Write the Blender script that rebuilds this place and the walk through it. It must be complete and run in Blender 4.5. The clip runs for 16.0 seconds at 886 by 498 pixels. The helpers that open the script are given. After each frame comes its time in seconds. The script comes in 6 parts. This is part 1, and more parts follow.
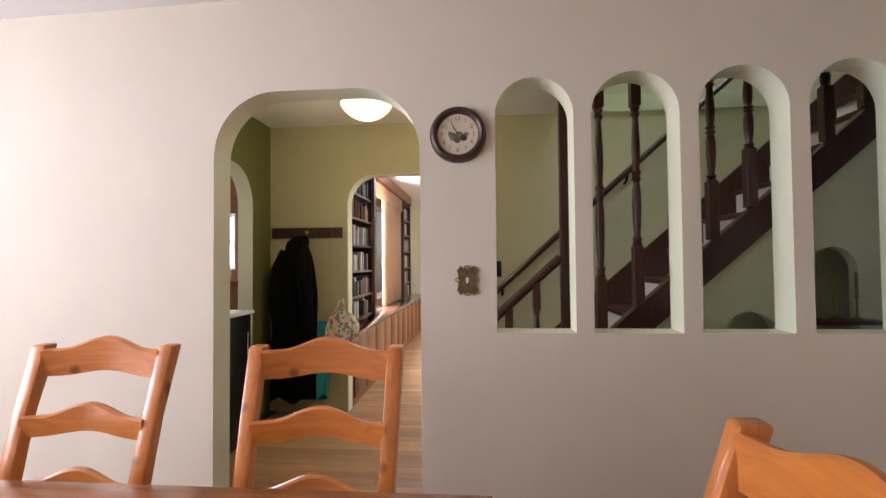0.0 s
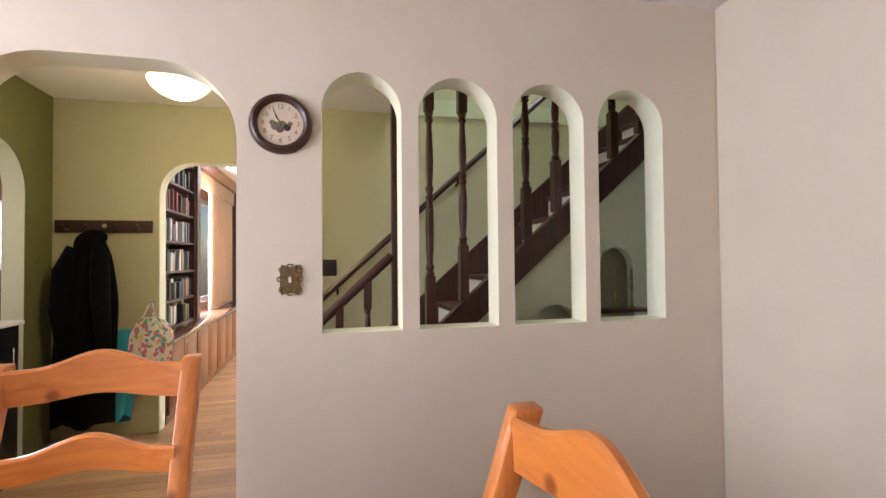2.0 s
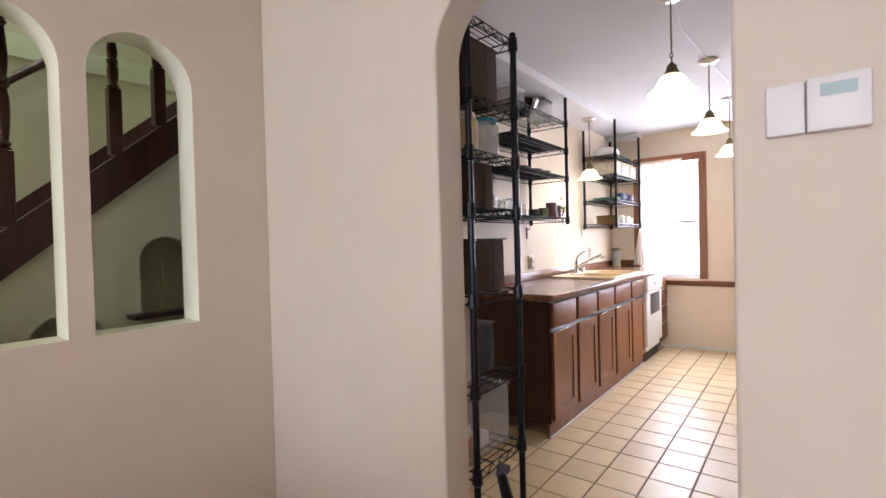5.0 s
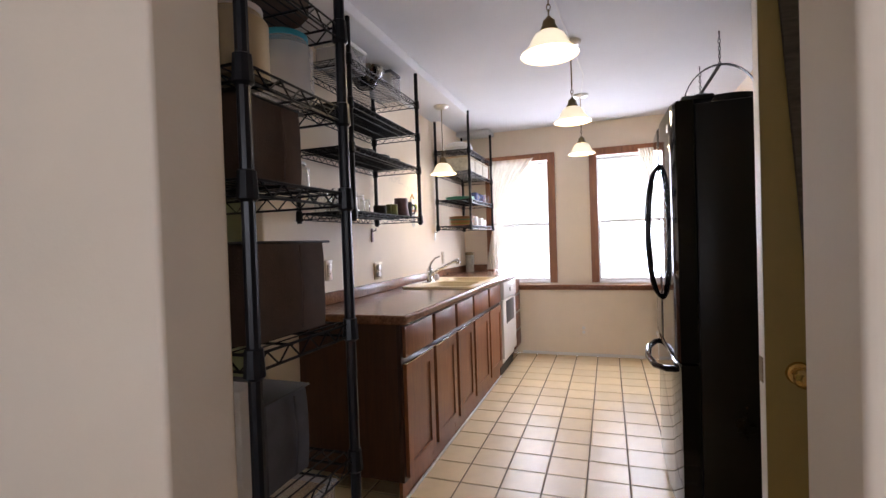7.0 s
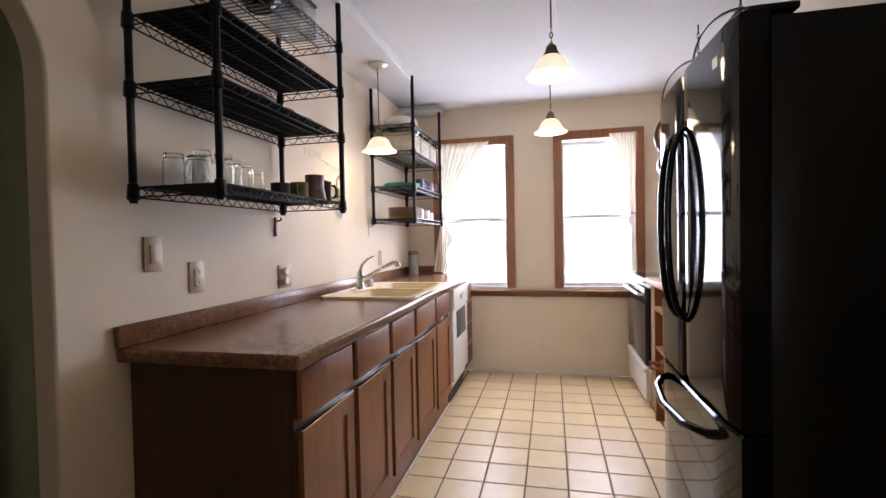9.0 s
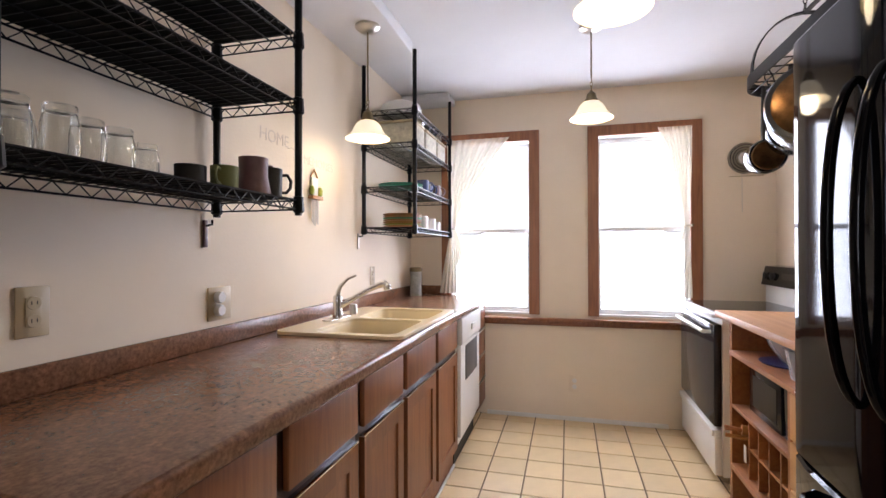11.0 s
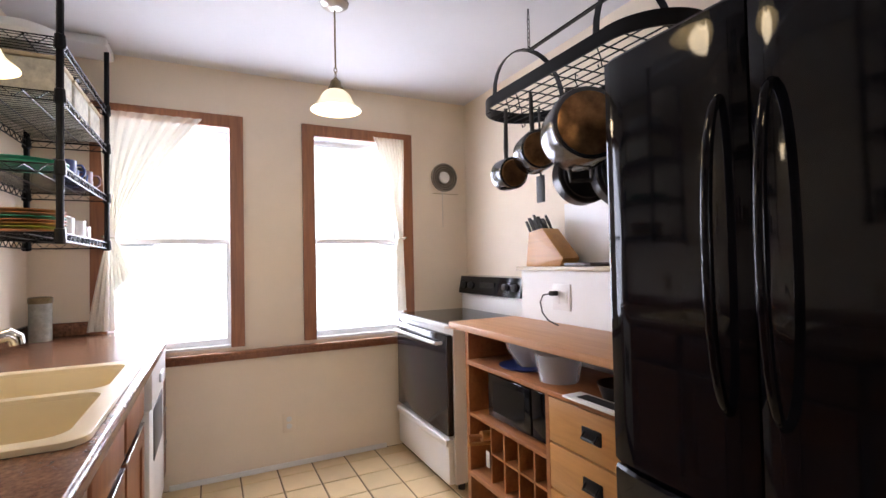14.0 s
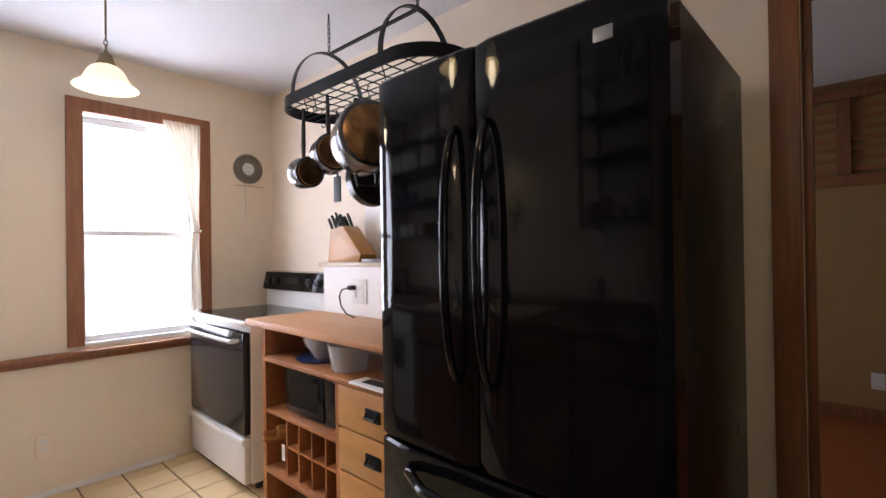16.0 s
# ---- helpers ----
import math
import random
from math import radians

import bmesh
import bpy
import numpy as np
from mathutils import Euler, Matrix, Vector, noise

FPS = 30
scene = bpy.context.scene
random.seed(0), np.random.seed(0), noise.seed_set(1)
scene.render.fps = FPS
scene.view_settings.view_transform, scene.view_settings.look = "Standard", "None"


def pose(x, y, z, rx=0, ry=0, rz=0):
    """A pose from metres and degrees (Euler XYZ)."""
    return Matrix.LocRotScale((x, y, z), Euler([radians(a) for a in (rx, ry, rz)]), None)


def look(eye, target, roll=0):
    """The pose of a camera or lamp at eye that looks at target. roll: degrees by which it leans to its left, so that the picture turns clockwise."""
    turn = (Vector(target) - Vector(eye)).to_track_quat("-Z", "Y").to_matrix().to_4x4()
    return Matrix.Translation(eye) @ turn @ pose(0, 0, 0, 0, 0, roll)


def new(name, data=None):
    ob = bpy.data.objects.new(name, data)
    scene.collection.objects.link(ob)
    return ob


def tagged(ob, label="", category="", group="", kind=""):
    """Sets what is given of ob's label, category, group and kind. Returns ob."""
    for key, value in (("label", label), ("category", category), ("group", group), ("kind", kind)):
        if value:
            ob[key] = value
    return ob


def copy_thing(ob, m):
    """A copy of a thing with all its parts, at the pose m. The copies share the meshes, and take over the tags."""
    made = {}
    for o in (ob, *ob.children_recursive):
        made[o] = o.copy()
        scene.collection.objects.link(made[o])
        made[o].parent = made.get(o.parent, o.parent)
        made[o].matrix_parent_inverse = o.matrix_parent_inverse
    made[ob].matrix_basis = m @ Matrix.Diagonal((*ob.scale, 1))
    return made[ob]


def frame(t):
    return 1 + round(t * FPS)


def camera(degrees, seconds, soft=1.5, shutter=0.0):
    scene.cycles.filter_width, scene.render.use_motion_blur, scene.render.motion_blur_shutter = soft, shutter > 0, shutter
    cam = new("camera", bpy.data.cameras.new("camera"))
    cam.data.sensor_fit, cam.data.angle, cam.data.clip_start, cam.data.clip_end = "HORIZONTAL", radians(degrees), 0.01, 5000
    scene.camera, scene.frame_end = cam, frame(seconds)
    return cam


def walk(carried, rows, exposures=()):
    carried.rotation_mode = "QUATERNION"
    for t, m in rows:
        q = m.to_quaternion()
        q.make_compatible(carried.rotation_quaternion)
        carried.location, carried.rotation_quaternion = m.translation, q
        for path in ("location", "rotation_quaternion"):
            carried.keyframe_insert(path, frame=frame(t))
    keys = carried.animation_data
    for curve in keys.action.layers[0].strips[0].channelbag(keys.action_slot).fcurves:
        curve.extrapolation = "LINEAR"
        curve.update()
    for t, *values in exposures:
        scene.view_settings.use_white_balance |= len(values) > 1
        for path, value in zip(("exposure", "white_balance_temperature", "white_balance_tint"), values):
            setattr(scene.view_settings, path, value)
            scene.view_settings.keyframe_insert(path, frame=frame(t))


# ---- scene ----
cam = camera(86.90, 16.0)
PATH = [
    (0.0, 2.4835, 0.5765, 1.2655, 4.812, 1.538, 0.516),
    (0.5, 2.5051, 0.5815, 1.2734, 0.908, 1.590, 0.448),
    (1.0, 2.5245, 0.5916, 1.2745, -3.132, 1.457, 0.544),
    (1.5, 2.5443, 0.6009, 1.2680, -7.990, 1.319, 0.593),
    (2.0, 2.5662, 0.6039, 1.2615, -13.676, 1.239, 0.538),
    (2.5, 2.5989, 0.6080, 1.2611, -20.233, 1.217, 0.521),
    (3.0, 2.6525, 0.6025, 1.2671, -27.941, 1.197, 0.916),
    (3.5, 2.7448, 0.5828, 1.2755, -35.121, 0.795, 1.660),
    (4.0, 2.8820, 0.5715, 1.2790, -40.971, -0.009, 1.546),
    (4.5, 3.0596, 0.5657, 1.2737, -45.674, -0.842, 1.148),
    (5.0, 3.2235, 0.6040, 1.2640, -52.323, -0.928, 1.480),
    (5.2, 3.2880, 0.6330, 1.2620, -55.200, -0.900, 1.600),
    (7.5, 4.0850, 0.9850, 1.2561, -74.382, -1.105, 1.786),
    (8.0, 4.2854, 1.0400, 1.2431, -77.552, -1.296, 1.654),
    (10.5, 5.2623, 1.1954, 1.2396, -75.164, -0.362, 0.169),
    (11.0, 5.4233, 1.2355, 1.2521, -75.101, 0.360, 0.111),
    (11.5, 5.5704, 1.3345, 1.2628, -78.369, 1.378, 0.882),
    (12.0, 5.7119, 1.4198, 1.2549, -82.144, 1.837, 1.409),
    (12.5, 5.8435, 1.4558, 1.2449, -86.996, 1.758, 1.436),
    (13.0, 5.9317, 1.4887, 1.2616, -95.794, 1.193, 1.285),
    (13.5, 5.9488, 1.5406, 1.2636, -106.606, 0.782, 1.424),
    (14.0, 5.9359, 1.6224, 1.2685, -116.412, 1.452, 1.200),
    (14.5, 5.8934, 1.6439, 1.2717, -123.910, 1.252, 0.874),
    (15.0, 5.8522, 1.6372, 1.2728, -128.372, 0.865, 0.821),
    (15.5, 5.8047, 1.6035, 1.2736, -132.045, 0.716, 0.768),
    (16.0, 5.7560, 1.5852, 1.2788, -137.465, 0.324, 0.835),
]
EXPOSURES = [(0.0, 0.02), (1.0, 0.28), (2.0, 0.58), (2.5, 0.65), (4.0, 0.55), (5.0, 0.42), (7.4, -0.18), (10.5, -0.23), (16.0, -0.17)]
walk(cam, [(t, pose(x, y, z, 90 + pitch, roll, yaw)) for t, x, y, z, yaw, pitch, roll in PATH], EXPOSURES)

# light levels
KITCHEN_W, DINING_W1, LIBRARY_W, STAIR_W, SIDE_W, BACK_W = 35, 94, 260, 48, 22, 8
PENDANT_W, HALL_W, SHADE_E, BULB_E, SKY_E = 3.2, 15.0, 0.85, 5.0, 1.9

# ---- world, sun, large lights ----
world = bpy.data.worlds.new("overcast_sky")
scene.world = world
world.use_nodes = True
wn = world.node_tree.nodes
sky = wn.new("ShaderNodeTexSky")
sky.sky_type, sky.sun_disc, sky.sun_elevation, sky.sun_rotation = "NISHITA", False, radians(48), radians(90)
wn["Background"].inputs["Strength"].default_value = 0.10
world.node_tree.links.new(sky.outputs["Color"], wn["Background"].inputs["Color"])
sun_data = bpy.data.lights.new("sun", "SUN")
sun_data.energy, sun_data.angle, sun_data.color = 0.8, radians(20), (1.0, 0.96, 0.9)
sun = new("sun", sun_data)
sun.matrix_world = look((14, 2, 12), (9, 1, 1))


def window_or_fill_light(name, eye, target, w, h, watts, color=(0.93, 0.96, 1.15)):
    d = bpy.data.lights.new(name, "AREA")
    d.shape, d.size, d.size_y, d.energy, d.color = "RECTANGLE", w, h, watts, color
    ob = new(name, d)
    ob.matrix_world = look(eye, target)
    return ob


def bulb_light(name, at, watts, color=(1.0, 0.80, 0.55), radius=0.03):
    d = bpy.data.lights.new(name, "POINT")
    d.energy, d.color, d.shadow_soft_size = watts, color, radius
    ob = new(name, d)
    ob.location = at
    return ob


window_or_fill_light("window_or_fill_light", (9.10, 0.71, 1.45), (5.0, 0.9, 1.1), 0.6, 1.3, KITCHEN_W, (0.93, 0.96, 1.19))
window_or_fill_light("window_or_fill_light", (9.10, 1.82, 1.45), (5.0, 1.4, 1.1), 0.6, 1.3, KITCHEN_W, (0.93, 0.96, 1.19))
window_or_fill_light("window_or_fill_light", (-1.02, 0.55, 1.6), (3.0, 1.0, 1.6), 2.0, 1.2, DINING_W1)
window_or_fill_light("window_or_fill_light", (0.90, 6.64, 1.41), (3.0, 6.7, 1.1), 0.60, 1.25, LIBRARY_W)
# Added stairwell fill under the closed ceiling; there is no window up there.
window_or_fill_light("window_or_fill_light", (3.9, 3.46, 4.9), (3.901, 3.46, 0.0), 1.5, 0.6, STAIR_W)
# Fill added to brighten the back room, placed at an unseen opening.
window_or_fill_light("window_or_fill_light", (7.66, -1.7, 1.4), (5.0, -2.4, 0.9), 0.8, 1.0, BACK_W)
window_or_fill_light("window_or_fill_light", (-0.82, 5.86, 1.52), (0.0, 4.0, 1.1), 0.7, 0.6, SIDE_W)

# ---- materials ----


def mat(name, color, rough=0.6, metal=0.0, vary=0.06, scale=6.0, bump=0.0, bscale=60.0, random=0.0, spec=0.5, coat=0.0, emit=0.0, transmission=0.0, alpha=1.0, stretch=None, color2=None, rvary=0.08):
    m = bpy.data.materials.new(name)
    m.use_nodes = True
    n, l = m.node_tree.nodes, m.node_tree.links
    b = n["Principled BSDF"]
    b.inputs["Roughness"].default_value, b.inputs["Metallic"].default_value = rough, metal
    b.inputs["Specular IOR Level"].default_value = spec
    b.inputs["Coat Weight"].default_value, b.inputs["Transmission Weight"].default_value, b.inputs["Alpha"].default_value = coat, transmission, alpha
    tc = n.new("ShaderNodeTexCoord")
    mp = n.new("ShaderNodeMapping")
    l.new(tc.outputs["Object"], mp.inputs["Vector"])
    if stretch:
        mp.inputs["Scale"].default_value = stretch
    tex = n.new("ShaderNodeTexNoise")
    tex.inputs["Scale"].default_value, tex.inputs["Detail"].default_value, tex.inputs["Roughness"].default_value = scale, 6, 0.65
    l.new(mp.outputs["Vector"], tex.inputs["Vector"])
    ramp = n.new("ShaderNodeValToRGB")
    c2 = color2 or tuple(min(1, c * (1 + vary)) for c in color)
    c1 = tuple(c * (1 - vary) for c in color)
    ramp.color_ramp.elements[0].position, ramp.color_ramp.elements[1].position = 0.32, 0.68
    ramp.color_ramp.elements[0].color, ramp.color_ramp.elements[1].color = (*c1, 1), (*c2, 1)
    l.new(tex.outputs["Fac"], ramp.inputs["Fac"])
    out = ramp.outputs["Color"]
    if random:
        oi = n.new("ShaderNodeObjectInfo")
        hs = n.new("ShaderNodeHueSaturation")
        mr = n.new("ShaderNodeMapRange")
        mr.inputs["To Min"].default_value, mr.inputs["To Max"].default_value = 1 - random, 1 + random
        l.new(oi.outputs["Random"], mr.inputs["Value"])
        l.new(mr.outputs["Result"], hs.inputs["Value"])
        l.new(out, hs.inputs["Color"])
        out = hs.outputs["Color"]
    l.new(out, b.inputs["Base Color"])
    if bump:
        t2 = n.new("ShaderNodeTexNoise")
        t2.inputs["Scale"].default_value, t2.inputs["Detail"].default_value = bscale, 4
        l.new(mp.outputs["Vector"], t2.inputs["Vector"])
        bp = n.new("ShaderNodeBump")
        bp.inputs["Strength"].default_value, bp.inputs["Distance"].default_value = bump, 0.004
        l.new(t2.outputs["Fac"], bp.inputs["Height"])
        l.new(bp.outputs["Normal"], b.inputs["Normal"])
    if rough > 0.15 and not transmission:
        rr = n.new("ShaderNodeMapRange")
        rr.inputs["To Min"].default_value, rr.inputs["To Max"].default_value = max(0.02, rough - rvary), min(1, rough + rvary)
        l.new(tex.outputs["Fac"], rr.inputs["Value"])
        l.new(rr.outputs["Result"], b.inputs["Roughness"])
    if emit:
        b.inputs["Emission Color"].default_value = (*color, 1)
        b.inputs["Emission Strength"].default_value = emit
    return m


def wood(name, light, dark, rough=0.45, axis="x", scale=5.0, coat=0.0, random=0.12, knots=0.0, bump=0.15):
    m = bpy.data.materials.new(name)
    m.use_nodes = True
    n, l = m.node_tree.nodes, m.node_tree.links
    b = n["Principled BSDF"]
    tc, mp = n.new("ShaderNodeTexCoord"), n.new("ShaderNodeMapping")
    s = {"x": (0.6, 9, 9), "y": (9, 0.6, 9), "z": (9, 9, 0.6)}[axis]
    mp.inputs["Scale"].default_value = s
    l.new(tc.outputs["Object"], mp.inputs["Vector"])
    oi = n.new("ShaderNodeObjectInfo")
    add = n.new("ShaderNodeVectorMath")
    sc = n.new("ShaderNodeMath")
    sc.operation = "MULTIPLY"
    sc.inputs[1].default_value = 40
    l.new(oi.outputs["Random"], sc.inputs[0])
    l.new(mp.outputs["Vector"], add.inputs[0])
    l.new(sc.outputs[0], add.inputs[1])
    tex = n.new("ShaderNodeTexNoise")
    tex.inputs["Scale"].default_value, tex.inputs["Detail"].default_value, tex.inputs["Roughness"].default_value = scale, 8, 0.62
    tex.inputs["Distortion"].default_value = 0.8
    l.new(add.outputs[0], tex.inputs["Vector"])
    ramp = n.new("ShaderNodeValToRGB")
    e = ramp.color_ramp.elements
    e[0].position, e[1].position = 0.3, 0.7
    e[0].color, e[1].color = (*dark, 1), (*light, 1)
    l.new(tex.outputs["Fac"], ramp.inputs["Fac"])
    out = ramp.outputs["Color"]
    if knots:
        vo = n.new("ShaderNodeTexVoronoi")
        vo.inputs["Scale"].default_value = knots
        l.new(tc.outputs["Object"], vo.inputs["Vector"])
        kr = n.new("ShaderNodeValToRGB")
        kr.color_ramp.elements[0].position, kr.color_ramp.elements[1].position = 0.10, 0.20
        kr.color_ramp.elements[0].color, kr.color_ramp.elements[1].color = (0.35, 0.25, 0.2, 1), (1, 1, 1, 1)
        l.new(vo.outputs["Distance"], kr.inputs["Fac"])
        mx = n.new("ShaderNodeMix")
        mx.data_type, mx.blend_type = "RGBA", "MULTIPLY"
        mx.inputs["Factor"].default_value = 0.85
        l.new(out, mx.inputs["A"])
        l.new(kr.outputs["Color"], mx.inputs["B"])
        out = mx.outputs["Result"]
    hs, mr = n.new("ShaderNodeHueSaturation"), n.new("ShaderNodeMapRange")
    mr.inputs["To Min"].default_value, mr.inputs["To Max"].default_value = 1 - random, 1 + random
    l.new(oi.outputs["Random"], mr.inputs["Value"])
    l.new(mr.outputs["Result"], hs.inputs["Value"])
    l.new(out, hs.inputs["Color"])
    l.new(hs.outputs["Color"], b.inputs["Base Color"])
    b.inputs["Roughness"].default_value, b.inputs["Coat Weight"].default_value = rough, coat
    b.inputs["Coat Roughness"].default_value = 0.15
    bp = n.new("ShaderNodeBump")
    bp.inputs["Strength"].default_value, bp.inputs["Distance"].default_value = bump, 0.002
    l.new(tex.outputs["Fac"], bp.inputs["Height"])
    l.new(bp.outputs["Normal"], b.inputs["Normal"])
    return m


def laminate(name):
    m = mat(name, (0.145, 0.066, 0.036), rough=0.22, scale=85, vary=0.2, color2=(0.31, 0.155, 0.088), spec=0.45, rvary=0.0)
    n, l = m.node_tree.nodes, m.node_tree.links
    vo = n.new("ShaderNodeTexNoise")
    vo.inputs["Scale"].default_value, vo.inputs["Detail"].default_value = 26, 4
    tc = [x for x in n if x.bl_idname == "ShaderNodeTexCoord"][0]
    l.new(tc.outputs["Object"], vo.inputs["Vector"])
    mx = n.new("ShaderNodeMix")
    mx.data_type, mx.blend_type = "RGBA", "MULTIPLY"
    mx.inputs["Factor"].default_value = 0.5
    r2 = n.new("ShaderNodeValToRGB")
    r2.color_ramp.elements[0].position, r2.color_ramp.elements[1].position = 0.35, 0.65
    r2.color_ramp.elements[0].color, r2.color_ramp.elements[1].color = (0.60, 0.53, 0.49, 1), (1.18, 1.12, 1.06, 1)
    l.new(vo.outputs["Fac"], r2.inputs["Fac"])
    b = n["Principled BSDF"]
    src = b.inputs["Base Color"].links[0].from_socket
    l.new(src, mx.inputs["A"])
    l.new(r2.outputs["Color"], mx.inputs["B"])
    l.new(mx.outputs["Result"], b.inputs["Base Color"])
    return m


def sheer_cloth(name):
    m = bpy.data.materials.new(name)
    m.use_nodes = True
    n, l = m.node_tree.nodes, m.node_tree.links
    n.remove(n["Principled BSDF"])
    df, tl, tp = n.new("ShaderNodeBsdfDiffuse"), n.new("ShaderNodeBsdfTranslucent"), n.new("ShaderNodeBsdfTransparent")
    df.inputs["Color"].default_value, tl.inputs["Color"].default_value = (0.80, 0.75, 0.64, 1), (0.80, 0.74, 0.62, 1)
    a, b = n.new("ShaderNodeMixShader"), n.new("ShaderNodeMixShader")
    tex, mr = n.new("ShaderNodeTexNoise"), n.new("ShaderNodeMapRange")
    tex.inputs["Scale"].default_value = 25
    mr.inputs["To Min"].default_value, mr.inputs["To Max"].default_value = 0.09, 0.22
    l.new(tex.outputs["Fac"], mr.inputs["Value"])
    a.inputs[0].default_value = 0.014
    l.new(df.outputs[0], a.inputs[1])
    l.new(tl.outputs[0], a.inputs[2])
    l.new(mr.outputs["Result"], b.inputs[0])
    l.new(a.outputs[0], b.inputs[1])
    l.new(tp.outputs[0], b.inputs[2])
    l.new(b.outputs[0], n["Material Output"].inputs["Surface"])
    return m


def floral(name):
    m = mat(name, (0.8, 0.7, 0.66), rough=0.85)
    n, l = m.node_tree.nodes, m.node_tree.links
    vo = n.new("ShaderNodeTexVoronoi")
    vo.inputs["Scale"].default_value = 17
    ramp = n.new("ShaderNodeValToRGB")
    ramp.color_ramp.interpolation = "CONSTANT"
    e = ramp.color_ramp.elements
    e[0].color = (0.80, 0.74, 0.68, 1)
    for pos, c in ((0.45, (0.70, 0.16, 0.26)), (0.58, (0.80, 0.74, 0.68)), (0.70, (0.14, 0.42, 0.26)), (0.80, (0.10, 0.38, 0.50)), (0.88, (0.80, 0.62, 0.30))):
        k = e.new(pos)
        k.color = (*c, 1)
    e[len(e) - 1].color = (0.80, 0.74, 0.68, 1)
    sep = n.new("ShaderNodeSeparateColor")
    l.new(vo.outputs["Color"], sep.inputs["Color"])
    l.new(sep.outputs["Red"], ramp.inputs["Fac"])
    l.new(ramp.outputs["Color"], n["Principled BSDF"].inputs["Base Color"])
    return m


def book_cloth(name):
    m = mat(name, (0.3, 0.2, 0.2), rough=0.7, vary=0.1)
    n, l = m.node_tree.nodes, m.node_tree.links
    oi = n.new("ShaderNodeObjectInfo")
    ramp = n.new("ShaderNodeValToRGB")
    ramp.color_ramp.interpolation = "CONSTANT"
    cols = [(0.22, 0.08, 0.06), (0.10, 0.11, 0.13), (0.55, 0.51, 0.45), (0.05, 0.05, 0.06), (0.16, 0.17, 0.14), (0.62, 0.60, 0.57), (0.28, 0.20, 0.14), (0.40, 0.40, 0.42)]
    e = ramp.color_ramp.elements
    e[0].color = (*cols[0], 1)
    e[1].position, e[1].color = 0.125, (*cols[1], 1)
    for i, c in enumerate(cols[2:]):
        k = e.new(0.25 + i * 0.125)
        k.color = (*c, 1)
    l.new(oi.outputs["Random"], ramp.inputs["Fac"])
    l.new(ramp.outputs["Color"], n["Principled BSDF"].inputs["Base Color"])
    return m


M_DINING = mat("warm_beige_paint", (0.645, 0.575, 0.47), 0.75, scale=2.5, vary=0.03, bump=0.12, bscale=90)
M_JAMB = mat("pale_green_paint", (0.78, 0.80, 0.64), 0.7, scale=3, vary=0.03, bump=0.12, bscale=90)
M_HALL = mat("yellow_green_paint", (0.50, 0.475, 0.285), 0.75, scale=2.5, vary=0.04, bump=0.12, bscale=90)
M_STAIRWALL = mat("sage_green_paint", (0.52, 0.56, 0.38), 0.75, scale=2.5, vary=0.04, bump=0.1, bscale=90)
M_STAIRPLASTER = mat("yellow_sage_paint", (0.47, 0.465, 0.29), 0.75, scale=2.5, vary=0.04, bump=0.12, bscale=90)
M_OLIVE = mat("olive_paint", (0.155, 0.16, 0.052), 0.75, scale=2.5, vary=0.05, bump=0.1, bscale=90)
M_KITCHEN = mat("cream_paint", (0.80, 0.695, 0.55), 0.7, scale=2.5, vary=0.03, bump=0.12, bscale=80)
M_CEIL = mat("white_ceiling_paint", (0.84, 0.83, 0.82), 0.85, scale=4, vary=0.02, bump=0.2, bscale=120)
# Ceiling white toned down for the kitchen; its lower light level is in the colour.
M_KCEIL = mat("dimmed_white_ceiling_paint", (0.70, 0.70, 0.71), 0.85, scale=1.5, vary=0.03, bump=0.2, bscale=120)
M_WHITE = mat("white_enamel", (0.80, 0.79, 0.76), 0.35, vary=0.02)
M_TRIMWHITE = mat("white_trim_paint", (0.78, 0.77, 0.74), 0.45, vary=0.02)
M_OAK = wood("brown_stained_oak", (0.28, 0.102, 0.034), (0.17, 0.055, 0.018), 0.4, "z", 5)
M_TRIM = wood("reddish_wood_trim", (0.33, 0.135, 0.055), (0.19, 0.07, 0.03), 0.42, "z", 5)
M_DARK = wood("dark_walnut_stain", (0.060, 0.022, 0.014), (0.028, 0.011, 0.008), 0.35, "z", 5)
M_SPINDLE = wood("turned_walnut", (0.075, 0.028, 0.016), (0.035, 0.013, 0.009), 0.3, "z", 5, random=0.1)
# Brown oak at about a third of M_OAK's brightness, for the end carcasses.
M_ENDPANEL = wood("oak_darker_tone", (0.085, 0.032, 0.014), (0.05, 0.018, 0.009), 0.45, "z", 5)
M_PINE = wood("honey_pine", (0.62, 0.212, 0.042), (0.43, 0.122, 0.022), 0.33, "z", 4, coat=0.4, random=0.05, knots=10.0)
M_PINEX = wood("honey_pine_rail", (0.62, 0.212, 0.042), (0.43, 0.122, 0.022), 0.33, "x", 4, coat=0.4, random=0.05, knots=10.0)
M_TABLE = wood("brown_table_wood", (0.36, 0.14, 0.05), (0.22, 0.08, 0.03), 0.25, "x", 4, coat=0.5)
M_MAPLE = wood("golden_oak", (0.48, 0.235, 0.065), (0.36, 0.165, 0.044), 0.4, "x", 4)
# Cart wood made paler on top, for the light falling on it.
M_CARTTOP = wood("lit_orange_wood", (0.47, 0.25, 0.115), (0.36, 0.17, 0.07), 0.5, "x", 4)
M_HUTCH = wood("orange_brown_wood", (0.38, 0.155, 0.052), (0.25, 0.092, 0.03), 0.45, "x", 4)
M_FLOOR = wood("oak_floorboard", (0.56, 0.34, 0.175), (0.38, 0.21, 0.10), 0.32, "x", 3.5, random=0.22)
M_TILE = mat("beige_ceramic_tile", (0.72, 0.55, 0.32), 0.33, scale=5, vary=0.06, random=0.06, spec=0.35, rvary=0.0)
